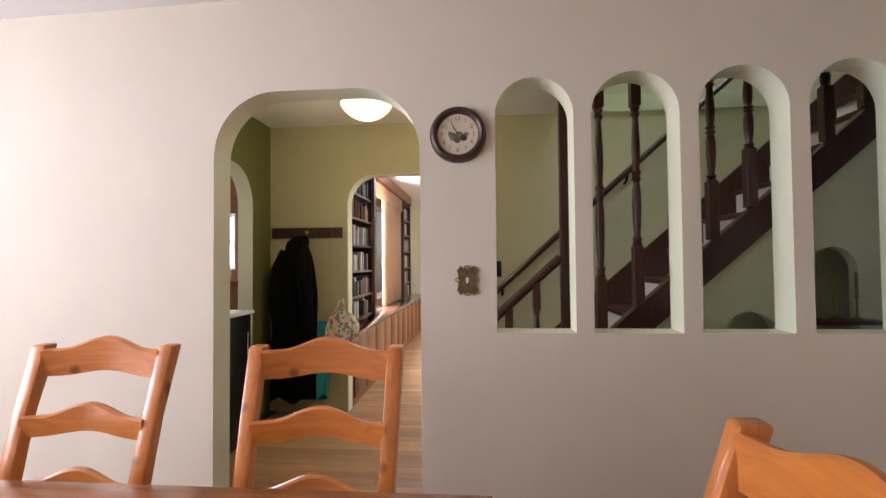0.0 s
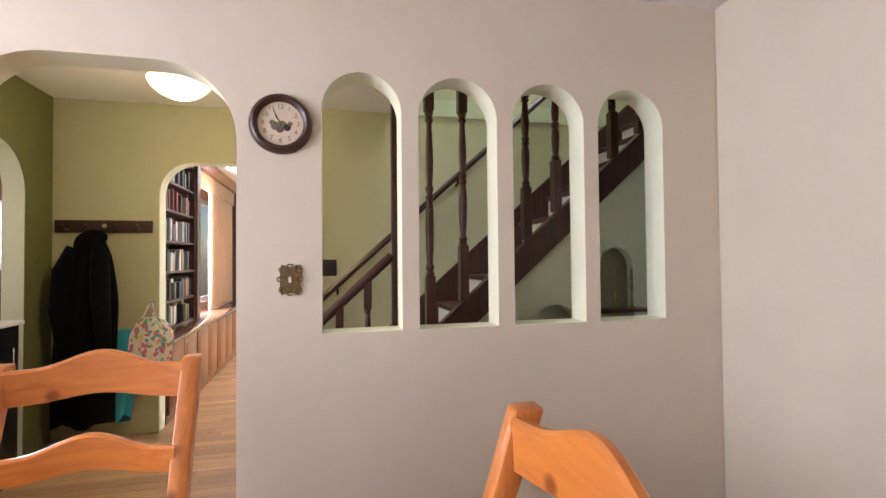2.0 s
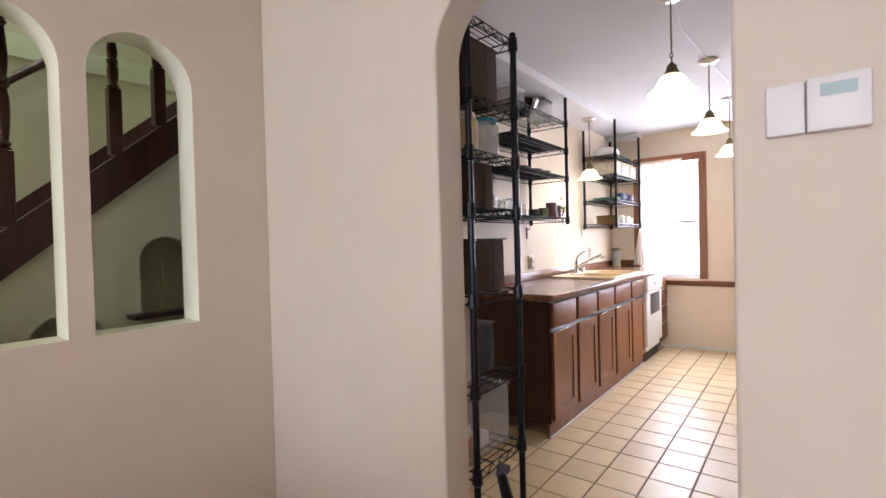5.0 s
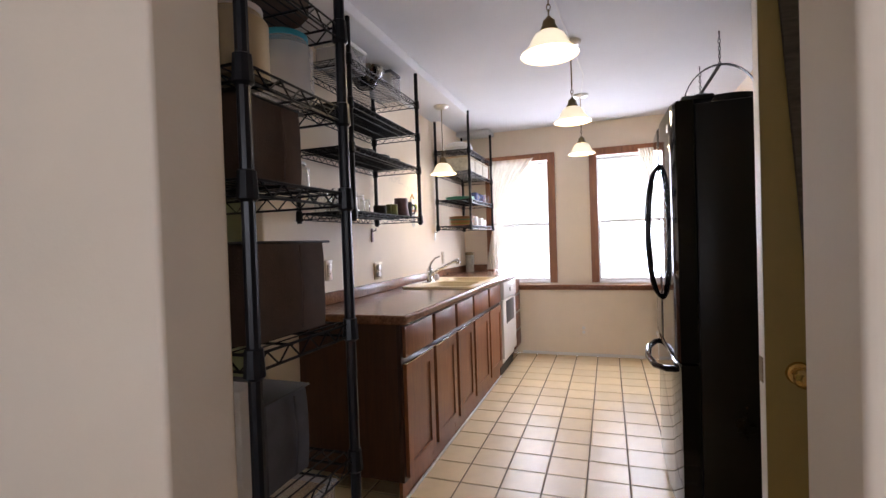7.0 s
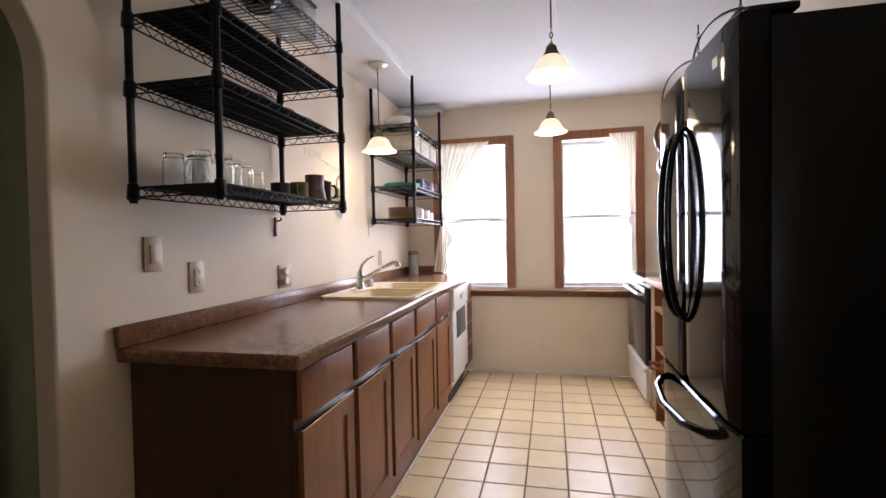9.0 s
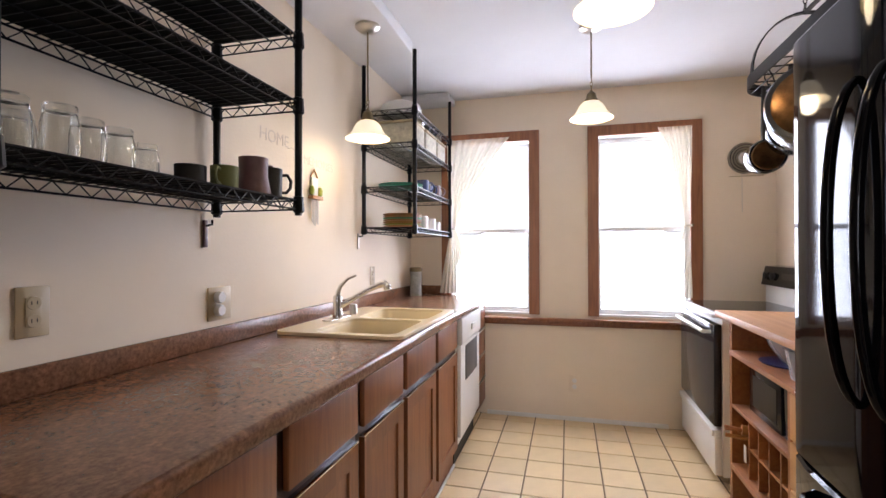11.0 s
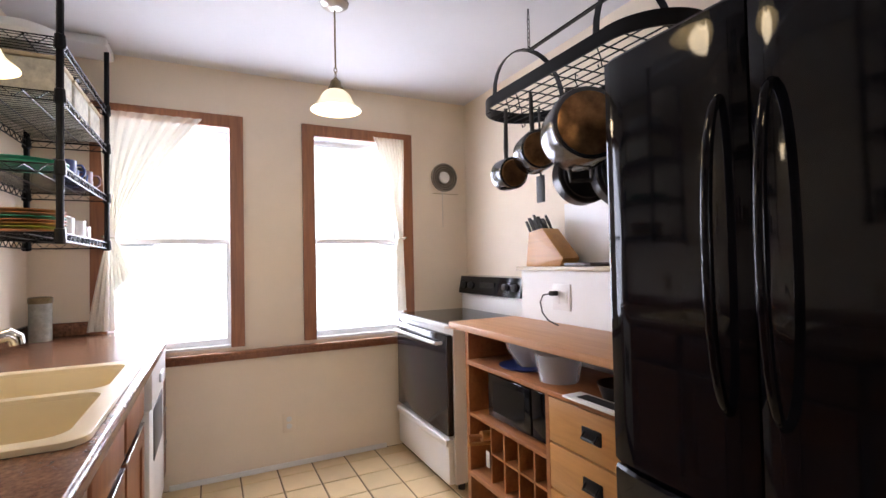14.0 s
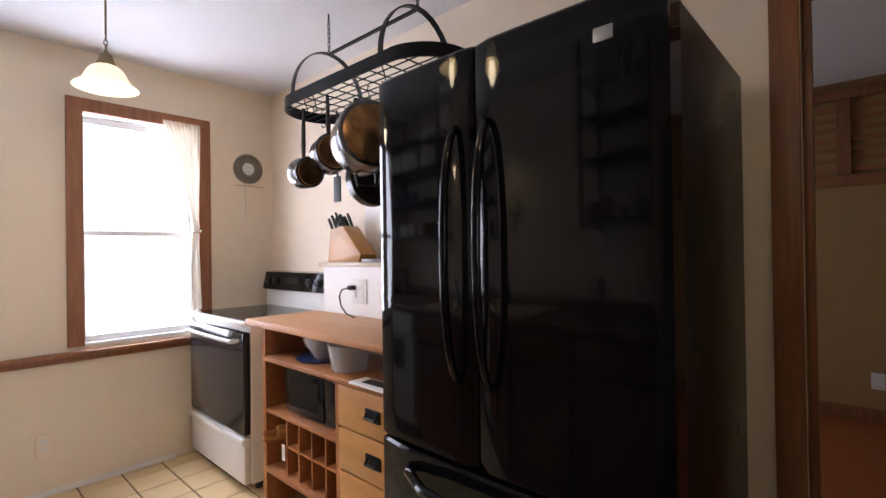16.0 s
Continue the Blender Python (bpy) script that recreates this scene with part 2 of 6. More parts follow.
M_GROUT = mat("brown_grout", (0.17, 0.115, 0.07), 0.9, vary=0.15, bump=0.3, bscale=200)
M_COUNTER = laminate("brown_speckled_laminate")
M_BLACK = mat("black_gloss_enamel", (0.004, 0.004, 0.0055), 0.06, vary=0.1, spec=0.19)
M_BLACKSIDE = mat("black_textured_steel", (0.006, 0.006, 0.006), 0.30, vary=0.1, spec=0.25, bump=0.12, bscale=350)
M_IRON = mat("black_wire_coating", (0.005, 0.005, 0.006), 0.33, vary=0.2, spec=0.18)
M_LINER = mat("black_shelf_liner", (0.0035, 0.0035, 0.004), 0.7, vary=0.2, spec=0.08)
M_CHROME = mat("chrome", (0.72, 0.72, 0.72), 0.12, metal=1.0, vary=0.03)
M_NICKEL = mat("brushed_nickel", (0.55, 0.52, 0.47), 0.3, metal=1.0, vary=0.05)
M_BRASS = mat("antique_brass", (0.20, 0.155, 0.085), 0.42, metal=1.0, vary=0.25, scale=40)
M_STEEL = mat("stainless_steel", (0.15, 0.15, 0.155), 0.2, metal=1.0, vary=0.05)
M_COPPER = mat("tarnished_pan_bottom", (0.24, 0.13, 0.06), 0.33, metal=1.0, vary=0.45, scale=18)
M_DARKPAN = mat("dark_anodised_pan", (0.05, 0.045, 0.045), 0.3, metal=0.8, vary=0.2)
M_CREAM = mat("cream_composite_sink", (0.80, 0.67, 0.43), 0.3, vary=0.03)
M_ALMOND = mat("almond_plastic", (0.46, 0.37, 0.23), 0.4, vary=0.03)
M_PLASTICW = mat("white_plastic", (0.74, 0.73, 0.70), 0.4, vary=0.02)
M_BLACKGLASS = mat("black_glass", (0.006, 0.006, 0.007), 0.08, vary=0.05, spec=0.22)
M_OVENGLASS = mat("grey_tinted_oven_glass", (0.02, 0.02, 0.023), 0.1, vary=0.05, spec=0.6)
M_BADGE = mat("dull_chrome_badge", (0.35, 0.35, 0.35), 0.35, metal=1.0)
M_VINYL = mat("white_vinyl_sash", (0.80, 0.80, 0.80), 0.4, vary=0.02)
M_SEAT = mat("glossy_dark_wood_top", (0.10, 0.045, 0.028), 0.12, vary=0.2, coat=0.6)
M_SHADE = mat("frosted_glass_shade", (1.0, 0.86, 0.64), 0.3, vary=0.02, emit=SHADE_E)
M_HALLBOWL = mat("alabaster_glass", (1.0, 0.80, 0.45), 0.3, scale=9, vary=0.12, emit=2.6)
M_GLASS = mat("clear_glass", (0.95, 0.97, 0.97), 0.02, vary=0.0, transmission=1.0)
M_SKY = mat("bright_overcast_daylight", (0.95, 0.97, 1.0), 1.0, vary=0.02, emit=SKY_E)
M_BROWNFELT = mat("brown_fabric_bin", (0.085, 0.056, 0.043), 0.9, vary=0.2, scale=14, bump=0.3, bscale=300)
M_BLUEGREY = mat("grey_fabric_bin", (0.065, 0.065, 0.075), 0.9, vary=0.2, scale=14, bump=0.3, bscale=300)
M_BLACKCLOTH = mat("black_cloth", (0.003, 0.003, 0.0035), 0.95, vary=0.3, spec=0.1, bump=0.4, bscale=40)
M_PAINTDOOR = mat("cream_door_paint", (0.30, 0.225, 0.068), 0.45, vary=0.05)
M_CLEARPLASTIC = mat("cloudy_clear_plastic", (0.72, 0.72, 0.74), 0.25, vary=0.03, alpha=0.35)
M_CLEARBOX = mat("clear_plastic", (0.75, 0.74, 0.73), 0.15, vary=0.02, alpha=0.16)
M_BOOK = book_cloth("book_cloth")
M_BOXBOARD = mat("patterned_cardboard", (0.55, 0.52, 0.42), 0.8, scale=30, vary=0.25)
M_CURTAIN = sheer_cloth("sheer_ivory_cloth")
M_RED = mat("red_paint", (0.45, 0.03, 0.03), 0.5)
M_GREEN = mat("green_glaze", (0.03, 0.33, 0.20), 0.3)
M_LIME = mat("lime_glaze", (0.30, 0.36, 0.05), 0.3)
M_PLATES = mat("coral_glaze", (0.50, 0.20, 0.09), 0.3)
M_PURPLE = mat("mauve_stoneware", (0.15, 0.075, 0.085), 0.35, vary=0.2, scale=30)
M_BLUE = mat("blue_glaze", (0.02, 0.04, 0.16), 0.3)
M_CANDY = floral("pink_floral_cloth")
M_TEAL = mat("turquoise_cloth", (0.03, 0.30, 0.42), 0.85, vary=0.2)
M_CLOCKFACE = mat("aged_cream_dial", (0.60, 0.50, 0.38), 0.6, scale=12, vary=0.08)
M_INK = mat("dark_ink", (0.02, 0.017, 0.015), 0.6)
M_FADEDINK = mat("faded_brown_ink", (0.16, 0.13, 0.10), 0.6)
M_FADED = mat("faded_gold_lettering", (0.66, 0.57, 0.47), 0.6)
M_DRAPE = mat("tan_drape", (0.50, 0.335, 0.215), 0.85, vary=0.08, stretch=(6, 6, 0.3))
M_FANSTEEL = mat("dull_fan_steel", (0.30, 0.265, 0.21), 0.4, metal=0.5, vary=0.1)
M_FAUCET = mat("satin_chrome", (0.62, 0.59, 0.54), 0.2, metal=1.0, vary=0.04)
M_BALLBRASS = mat("polished_brass", (0.55, 0.36, 0.12), 0.25, metal=1.0, vary=0.1)
M_DIMLCD = mat("unlit_display", (0.012, 0.014, 0.013), 0.15)
M_LCD = mat("green_lcd", (0.30, 0.42, 0.40), 0.3)
M_RUST = mat("orange_wood_floor", (0.30, 0.085, 0.025), 0.4, vary=0.15, stretch=(1, 8, 1))
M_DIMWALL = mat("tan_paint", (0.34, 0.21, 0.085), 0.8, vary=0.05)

# ---- mesh helpers ----
from mathutils.geometry import tessellate_polygon


def box(bm, x0, x1, y0, y1, z0, z1, bev=0.0, seg=2):
    r = bmesh.ops.create_cube(bm, size=1)
    bmesh.ops.scale(bm, vec=(abs(x1 - x0), abs(y1 - y0), abs(z1 - z0)), verts=r["verts"])
    bmesh.ops.translate(bm, vec=((x0 + x1) / 2, (y0 + y1) / 2, (z0 + z1) / 2), verts=r["verts"])
    if bev:
        es = list({e for v in r["verts"] for e in v.link_edges})
        bmesh.ops.bevel(bm, geom=es, offset=bev, segments=seg, affect="EDGES", profile=0.5)
    return bm


def bx(*a, **k):
    return box(bmesh.new(), *a, **k)


def tube(bm, pts, r, n=8, closed=False, cap=True):
    """A round bar through points; r is one radius or one for each point."""
    pts = [Vector(p) for p in pts]
    rs = r if isinstance(r, (list, tuple)) else [r] * len(pts)
    rings, up = [], None
    for i, p in enumerate(pts):
        a = pts[i - 1] if (i or closed) else p
        b = pts[(i + 1) % len(pts)] if (i < len(pts) - 1 or closed) else p
        d = (b - a).normalized()
        if up is None:
            up = d.orthogonal().normalized()
        up = (up - d * up.dot(d)).normalized()
        s = d.cross(up)
        rings.append([bm.verts.new(p + rs[i] * (math.cos(2 * math.pi * k / n) * up + math.sin(2 * math.pi * k / n) * s)) for k in range(n)])
    m = len(rings)
    for i in range(m if closed else m - 1):
        a, b = rings[i], rings[(i + 1) % m]
        for k in range(n):
            bm.faces.new((a[k], a[(k + 1) % n], b[(k + 1) % n], b[k]))
    if cap and not closed:
        bm.faces.new(rings[0][::-1])
        bm.faces.new(rings[-1])
    return bm


def lathe(bm, prof, n=24, at=(0, 0, 0), axis="z", cap=True):
    """Turns a profile of (radius, height) round an upright axis."""
    rings = []
    for r, h in prof:
        ring = []
        for k in range(n):
            c, s = math.cos(2 * math.pi * k / n) * r, math.sin(2 * math.pi * k / n) * r
            v = {"z": (c, s, h), "y": (c, h, s), "x": (h, c, s)}[axis]
            ring.append(bm.verts.new(Vector(at) + Vector(v)))
        rings.append(ring)
    for a, b in zip(rings, rings[1:]):
        for k in range(n):
            bm.faces.new((a[k], a[(k + 1) % n], b[(k + 1) % n], b[k]))
    for ring in (rings[0], rings[-1]):
        if cap and (ring[0].co - ring[n // 2].co).length > 1e-5:
            bm.faces.new(ring)
    bmesh.ops.recalc_face_normals(bm, faces=bm.faces)
    return bm


def arch(u0, u1, v0, v1, r=None, n=10):
    """Outline of an opening with rounded upper corners."""
    r = (u1 - u0) / 2 if r is None else r
    pts = [(u0, v0), (u1, v0)]
    pts += [(u1 - r + r * math.cos(a), v1 - r + r * math.sin(a)) for a in [math.pi / 2 * k / n for k in range(n + 1)]]
    pts += [(u0 + r + r * math.cos(a), v1 - r + r * math.sin(a)) for a in [math.pi / 2 + math.pi / 2 * k / n for k in range(n + 1)]]
    return pts


def rect(u0, u1, v0, v1):
    return [(u0, v0), (u1, v0), (u1, v1), (u0, v1)]


def plate(axis, pos, thick, outline, holes=(), jamb=1, doors=()):
    """A slab with openings through it: a wall ('x' or 'y') or a ceiling ('z'). doors: openings that reach its lower edge."""
    bm = bmesh.new()
    notch = set()
    if doors:
        outline = list(outline)
        run = [outline[0]]
        for d in sorted(doors):
            pts = [d[0], *reversed(d[2:]), d[1]]
            notch.update(range(len(run), len(run) + len(pts) - 1))
            run += pts
        outline = run + outline[1:]
    loops = [outline, *holes]

    def place(u, v, w):
        return {"x": (w, u, v), "y": (u, w, v), "z": (u, v, w)}[axis]
    tris = tessellate_polygon([[Vector((u, v, 0)) for u, v in lp] for lp in loops])
    flat = [p for lp in loops for p in lp]
    A = [bm.verts.new(place(u, v, pos)) for u, v in flat]
    B = [bm.verts.new(place(u, v, pos + thick)) for u, v in flat]
    for t in tris:
        try:
            bm.faces.new([A[i] for i in t])
            bm.faces.new([B[i] for i in reversed(t)])
        except ValueError:
            pass
    k = 0
    for li, lp in enumerate(loops):
        m = len(lp)
        for i in range(m):
            a, b = k + i, k + (i + 1) % m
            f = bm.faces.new((A[a], A[b], B[b], B[a]))
            f.material_index = jamb if li or i in notch else 0
        k += m
    bmesh.ops.recalc_face_normals(bm, faces=bm.faces)
    return bm


BASES = {}


def link(name, bm, mats, base=(0, 0, 0), sharp=35):
    bmesh.ops.translate(bm, vec=-Vector(base), verts=bm.verts)
    me = bpy.data.meshes.new(name)
    bm.to_mesh(me)
    bm.free()
    for m in mats if isinstance(mats, (list, tuple)) else [mats]:
        me.materials.append(m)
    me.polygons.foreach_set("use_smooth", [True] * len(me.polygons))
    me.set_sharp_from_angle(angle=radians(sharp))
    return new(name, me)


def thing(name, base, label, category, group=""):
    ob = new(name)
    ob.empty_display_size = 0.1
    ob.location = base
    BASES[ob] = Vector(base)
    return tagged(ob, label, category, group)


def part(name, bm, material, parent, label="", category=""):
    ob = link(name, bm, material, BASES[parent])
    ob.parent = parent
    BASES[ob] = BASES[parent]
    return tagged(ob, label, category)


def solo(name, bm, material, base, label, category, group=""):
    ob = link(name, bm, material, base)
    ob.location = base
    BASES[ob] = Vector(base)
    return tagged(ob, label, category, group)


def setting(name, bm, mats, label="", category="", bev=0.0):
    ob = link(name, bm, mats)
    BASES[ob] = Vector((0, 0, 0))
    if bev:
        md = ob.modifiers.new("soft_edges", "BEVEL")
        md.width, md.segments, md.limit_method, md.angle_limit = bev, 3, "ANGLE", radians(50)
    return tagged(ob, label, category, kind="structure")


def writing(name, text, size, m, mats, parent=None, depth=0.001):
    cu = bpy.data.curves.new(name, "FONT")
    cu.body, cu.size, cu.extrude, cu.align_x, cu.align_y = text, size, depth, "CENTER", "CENTER"
    tmp = bpy.data.objects.new(name, cu)
    me = bpy.data.meshes.new_from_object(tmp)
    bpy.data.objects.remove(tmp)
    me.materials.clear()
    me.materials.append(mats)
    ob = new(name, me)
    if parent:
        ob.parent = parent
        BASES[ob] = BASES[parent]
        ob.matrix_basis = Matrix.Translation(-BASES[parent]) @ m
    else:
        ob.matrix_basis = m
    return ob

# ---- structure: dining room ----
WX, WY, T = 4.373, 2.46, 0.13
NICHES = [(2.54, 2.85, 2.003), (2.92, 3.257, 2.012), (3.33, 3.665, 2.018), (3.737, 4.072, 2.026)]
setting("wall_arches", plate("y", WY, T, rect(-1.15, WX + T, 0, 2.62),
        [arch(a, b, 0.98, c, (b - a) / 2 - 0.002) for a, b, c in NICHES], doors=[arch(1.355, 2.233, 0.0, 1.988, 0.27)]),
        [M_DINING, M_JAMB], "warm beige plaster wall with arched openings", "wall", bev=0.007)
setting("wall_kitchen_arch", plate("x", WX, T, rect(-1.45, WY - 0.002, 0, 2.62), jamb=0, doors=[arch(0.721, 1.503, 0.0, 2.045, 0.20)]),
        [M_DINING], "warm beige plaster wall with arched doorway", "wall", bev=0.007)
setting("wall_west", plate("x", -1.15, 0.12, rect(-1.45, WY, 0, 2.62), [rect(-0.5, 1.6, 0.8, 2.2)]), [M_DINING, M_TRIMWHITE], "beige wall with a wide window opening", "wall")
setting("wall_south", plate("y", -1.45, 0.12, rect(-1.03, WX, 0, 2.62)), [M_DINING], "plain warm beige wall", "wall")
bm = plate("z", 2.45, 0.1, rect(-1.15, WX, -1.45, WY), [])
for v in bm.verts:
    v.co.z += 0.022 * (v.co.x - WX)
setting("ceiling_dining", bm, M_CEIL, "white painted ceiling", "ceiling")
# Floor stays out of view; its dark wood limits bounce onto the lower walls.
setting("floor_dining", bx(-1.15, WX, -1.45, WY, -0.1, -0.006), M_TABLE, "unseen dining floor, coloured dark to cut bounced light", "floor")
setting("baseboard", bx(2.24, WX - 0.002, WY - 0.016, WY - 0.001, 0, 0.125, 0.004), M_TRIMWHITE, "white painted baseboard", "baseboard")
setting("baseboard", bx(WX - 0.016, WX - 0.001, 1.5, WY - 0.018, 0, 0.125, 0.004), M_TRIMWHITE, "white painted baseboard", "baseboard")
setting("baseboard", bx(-1.03, 1.345, WY - 0.016, WY - 0.001, 0, 0.125, 0.004), M_TRIMWHITE, "white painted baseboard", "baseboard")

# ---- structure: hall and stairs ----
HY = 4.48
FY = 3.90
setting("wall_hall_back", plate("y", HY, T, rect(0.53, 2.40, 0, 2.56), doors=[arch(1.344, 2.25, 0.0, 2.01, 0.24)]), [M_HALL, M_JAMB], "yellow-green plaster wall with an arched doorway", "wall", bev=0.007)
setting("wall_hall_return", bx(2.30, 2.40, FY, HY - 0.001, 0, 2.44), M_HALL, "yellow-green plaster return wall beside the stairs", "wall")
setting("wall_stair_back", bx(2.401, 6.05, FY, FY + 0.12, 0, 5.2), M_STAIRPLASTER, "yellow-green plaster wall beside the stairs", "wall")
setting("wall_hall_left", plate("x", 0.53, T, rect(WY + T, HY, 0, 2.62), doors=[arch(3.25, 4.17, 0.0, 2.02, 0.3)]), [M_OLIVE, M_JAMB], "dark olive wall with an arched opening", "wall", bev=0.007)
setting("wall_hall_dining_side", bx(0.66, 1.34, WY + T, WY + T + 0.006, 0, 2.5), M_HALL, "yellow-green painted wall", "wall")
setting("ceiling_hall", bx(0.53, 2.299, WY + T, HY, 2.44, 2.56), M_CEIL, "white painted hall ceiling", "ceiling")
setting("ceiling_stair_foot", plate("z", 2.30, 0.12, rect(2.30, 5.95, WY + T, FY - 0.001), [rect(3.0, 5.9, 3.02, FY - 0.01)], jamb=1), [M_CEIL, M_STAIRWALL], "lower white ceiling with a stair opening", "ceiling")
setting("wall_stairwell_near", bx(2.9, 5.95, 2.9, 3.0, 2.421, 5.2), M_STAIRWALL, "sage green upper stair wall", "wall")
setting("wall_stairwell_left", bx(2.88, 2.98, 3.001, FY - 0.001, 2.421, 5.2), M_STAIRWALL, "sage green upper stair wall", "wall")
setting("wall_stairwell_end", bx(5.95, 6.05, 2.6, FY - 0.001, 0, 5.2), M_STAIRWALL, "sage green wall at the stair's end", "wall")
setting("ceiling_stairwell", bx(2.88, 6.05, 2.9, FY + 0.12, 5.201, 5.3), M_CEIL, "white ceiling over the stairs", "ceiling")
setting("floor_hall_base", bx(-2.2, 6.05, WY, 10.2, -0.1, -0.016), M_GROUT, "dark gaps under the floorboards", "floor")

# stair wall under the steps, with small arched recesses
SY = 2.965
SL = 0.875


def stair_z(x):
    return 0.945 + SL * (x - 3.346)


setting("wall_under_stairs", plate("y", SY + 0.03, 0.06, [(2.3, 0), (5.9, 0), (5.9, stair_z(5.9)), (2.3, stair_z(2.3))],
        [arch(4.06, 4.29, 0.60, 1.32), arch(3.655, 3.925, 0.55, 1.005)]), [M_STAIRWALL, M_STAIRWALL], "sage green panel under the stairs with arched recesses", "wall")
setting("wall_under_stairs_back", plate("y", SY + 0.22, 0.02, [(3.3, 0), (5.0, 0), (5.0, stair_z(4.7)), (3.3, stair_z(3.0))]), M_STAIRWALL, "sage green back of the recesses", "wall")
stairs = thing("staircase", (2.3, SY, 0), "dark wooden staircase with white risers and turned spindles", "staircase")
bm = plate("y", SY, 0.035, [(2.30, stair_z(2.30)), (5.9, stair_z(5.9)), (5.9, stair_z(5.9) + 0.16), (2.30, stair_z(2.30) + 0.16)])
part("stringer", bm, M_DARK, stairs)
part("stringer_cap", plate("y", SY - 0.008, 0.052, [(2.30, stair_z(2.30) + 0.1605), (5.9, stair_z(5.9) + 0.1605), (5.9, stair_z(5.9) + 0.178), (2.30, stair_z(2.30) + 0.178)]), M_DARK, stairs)
bm = plate("y", FY - 0.026, 0.025, [(2.42, stair_z(2.42) - 0.12), (5.9, stair_z(5.9) - 0.12), (5.9, stair_z(5.9) + 0.18), (2.42, stair_z(2.42) + 0.18)])
part("wall_skirting", bm, M_DARK, stairs)
RUN, RISE = 0.217, 0.19
for i in range(16):
    x = 2.456 + RUN * i
    z = RISE * (i + 1)
    part("riser", bx(x, x + 0.018, SY + 0.036, FY - 0.027, z - RISE + 0.012, z - 0.018), M_WHITE, stairs, "white painted riser")
    part("tread", bx(x - 0.03, x + RUN + 0.018, SY + 0.036, FY - 0.027, z - 0.018, z + 0.012, 0.006), M_DARK, stairs)


def spindle(name, x, y, z0, zb, zt, z1, r, label=""):
    """A turned spindle: square block from z0 to zb, turning to zt, square block to z1."""
    bm = box(bmesh.new(), x - r, x + r, y - r, y + r, z0, zb, 0.003, 1)
    if z1 > zt:
        box(bm, x - r, x + r, y - r, y + r, zt, z1, 0.003, 1)
    h = zt - zb
    prof = [(r * 0.8, 0.0), (r * 1.0, h * 0.012), (r * 0.72, h * 0.03), (r * 1.0, h * 0.05), (r * 0.62, h * 0.075), (r * 0.80, h * 0.16), (r * 0.94, h * 0.30), (r * 0.86, h * 0.40), (r * 0.62, h * 0.455),
            (r * 0.98, h * 0.475), (r * 0.70, h * 0.50), (r * 0.98, h * 0.525), (r * 0.66, h * 0.55), (r * 0.84, h * 0.63), (r * 0.90, h * 0.70), (r * 0.72, h * 0.84), (r * 0.58, h * 0.92), (r * 0.96, h * 0.945), (r * 0.66, h * 0.965), (r * 0.96, h * 0.985), (r * 0.8, h)]
    lathe(bm, prof, 12, (x, y, zb))
    return part(name, bm, M_SPINDLE, stairs, label)


part("corner_post", bx(2.876, 2.922, SY - 0.006, SY + 0.04, 0.0, 2.30, 0.004), M_DARK, stairs)
for k in range(9):
    x = 3.075 + 0.1805 * k
    zl = stair_z(x) + 0.178
    spindle("spindle", x, SY + 0.016, zl, min(zl + 0.29, 2.1), max(2.035, min(zl + 0.8, 2.2)), 2.30, 0.0245)
spindle("newel_post", 2.34, SY + 0.016, 0, 0.55, 0.80, 0.86, 0.045)
bm = bmesh.new()
tube(bm, [(2.34, SY + 0.016, 0.79), (2.876, SY + 0.016, 1.281)], 0.024, 10)
part("banister", bm, M_DARK, stairs)
for x in (2.475, 2.615, 2.753):
    zl = stair_z(x) + 0.178
    zt = 0.79 + 0.914 * (x - 2.34) - 0.012
    spindle("spindle", x, SY + 0.016, zl, zl + 0.09, zt - 0.14, zt, 0.019)
rail = thing("handrail", (2.5, FY, 0.9), "dark wooden handrail on the stair wall", "handrail")
bm = tube(bmesh.new(), [(2.41, FY - 0.07, 0.905), (5.6, FY - 0.07, 0.905 + 0.905 * 3.19)], 0.021, 10)
part("rail", bm, M_DARK, rail)
for x in (2.62, 3.47, 4.35):
    z = 0.905 + 0.905 * (x - 2.41)
    part("bracket", tube(bmesh.new(), [(x, FY, z - 0.07), (x, FY - 0.05, z - 0.06), (x, FY - 0.07, z - 0.02)], 0.009, 6), M_IRON, rail)
sw = thing("wall_switch", (2.56, FY, 1.21), "black light switch plate on the green wall", "light switch")
part("plate", bx(2.508, 2.616, FY - 0.008, FY - 0.0005, 1.155, 1.265, 0.003), M_INK, sw)
part("toggle", bx(2.557, 2.567, FY - 0.018, FY - 0.008, 1.20, 1.225, 0.002), M_INK, sw)
shf = thing("recess_shelf", (4.2, SY, 0.98), "small dark wooden shelf in the arched stair recess", "shelf")
part("board", bx(4.0, 4.33, SY - 0.08, SY + 0.028, 0.955, 0.975, 0.004), M_DARK, shf)
for x in (4.13, 4.235):
    solo("candlestick", lathe(bmesh.new(), [(0.022, 0.0), (0.022, 0.006), (0.006, 0.014), (0.005, 0.10), (0.012, 0.106), (0.008, 0.112), (0.007, 0.22), (0.0, 0.222)], 12, (x, SY - 0.03, 0.9755)), M_OLIVE, (x, SY - 0.03, 0.9755), "thin dark candlestick on the recess shelf", "candlestick", "candlesticks on the recess shelf")

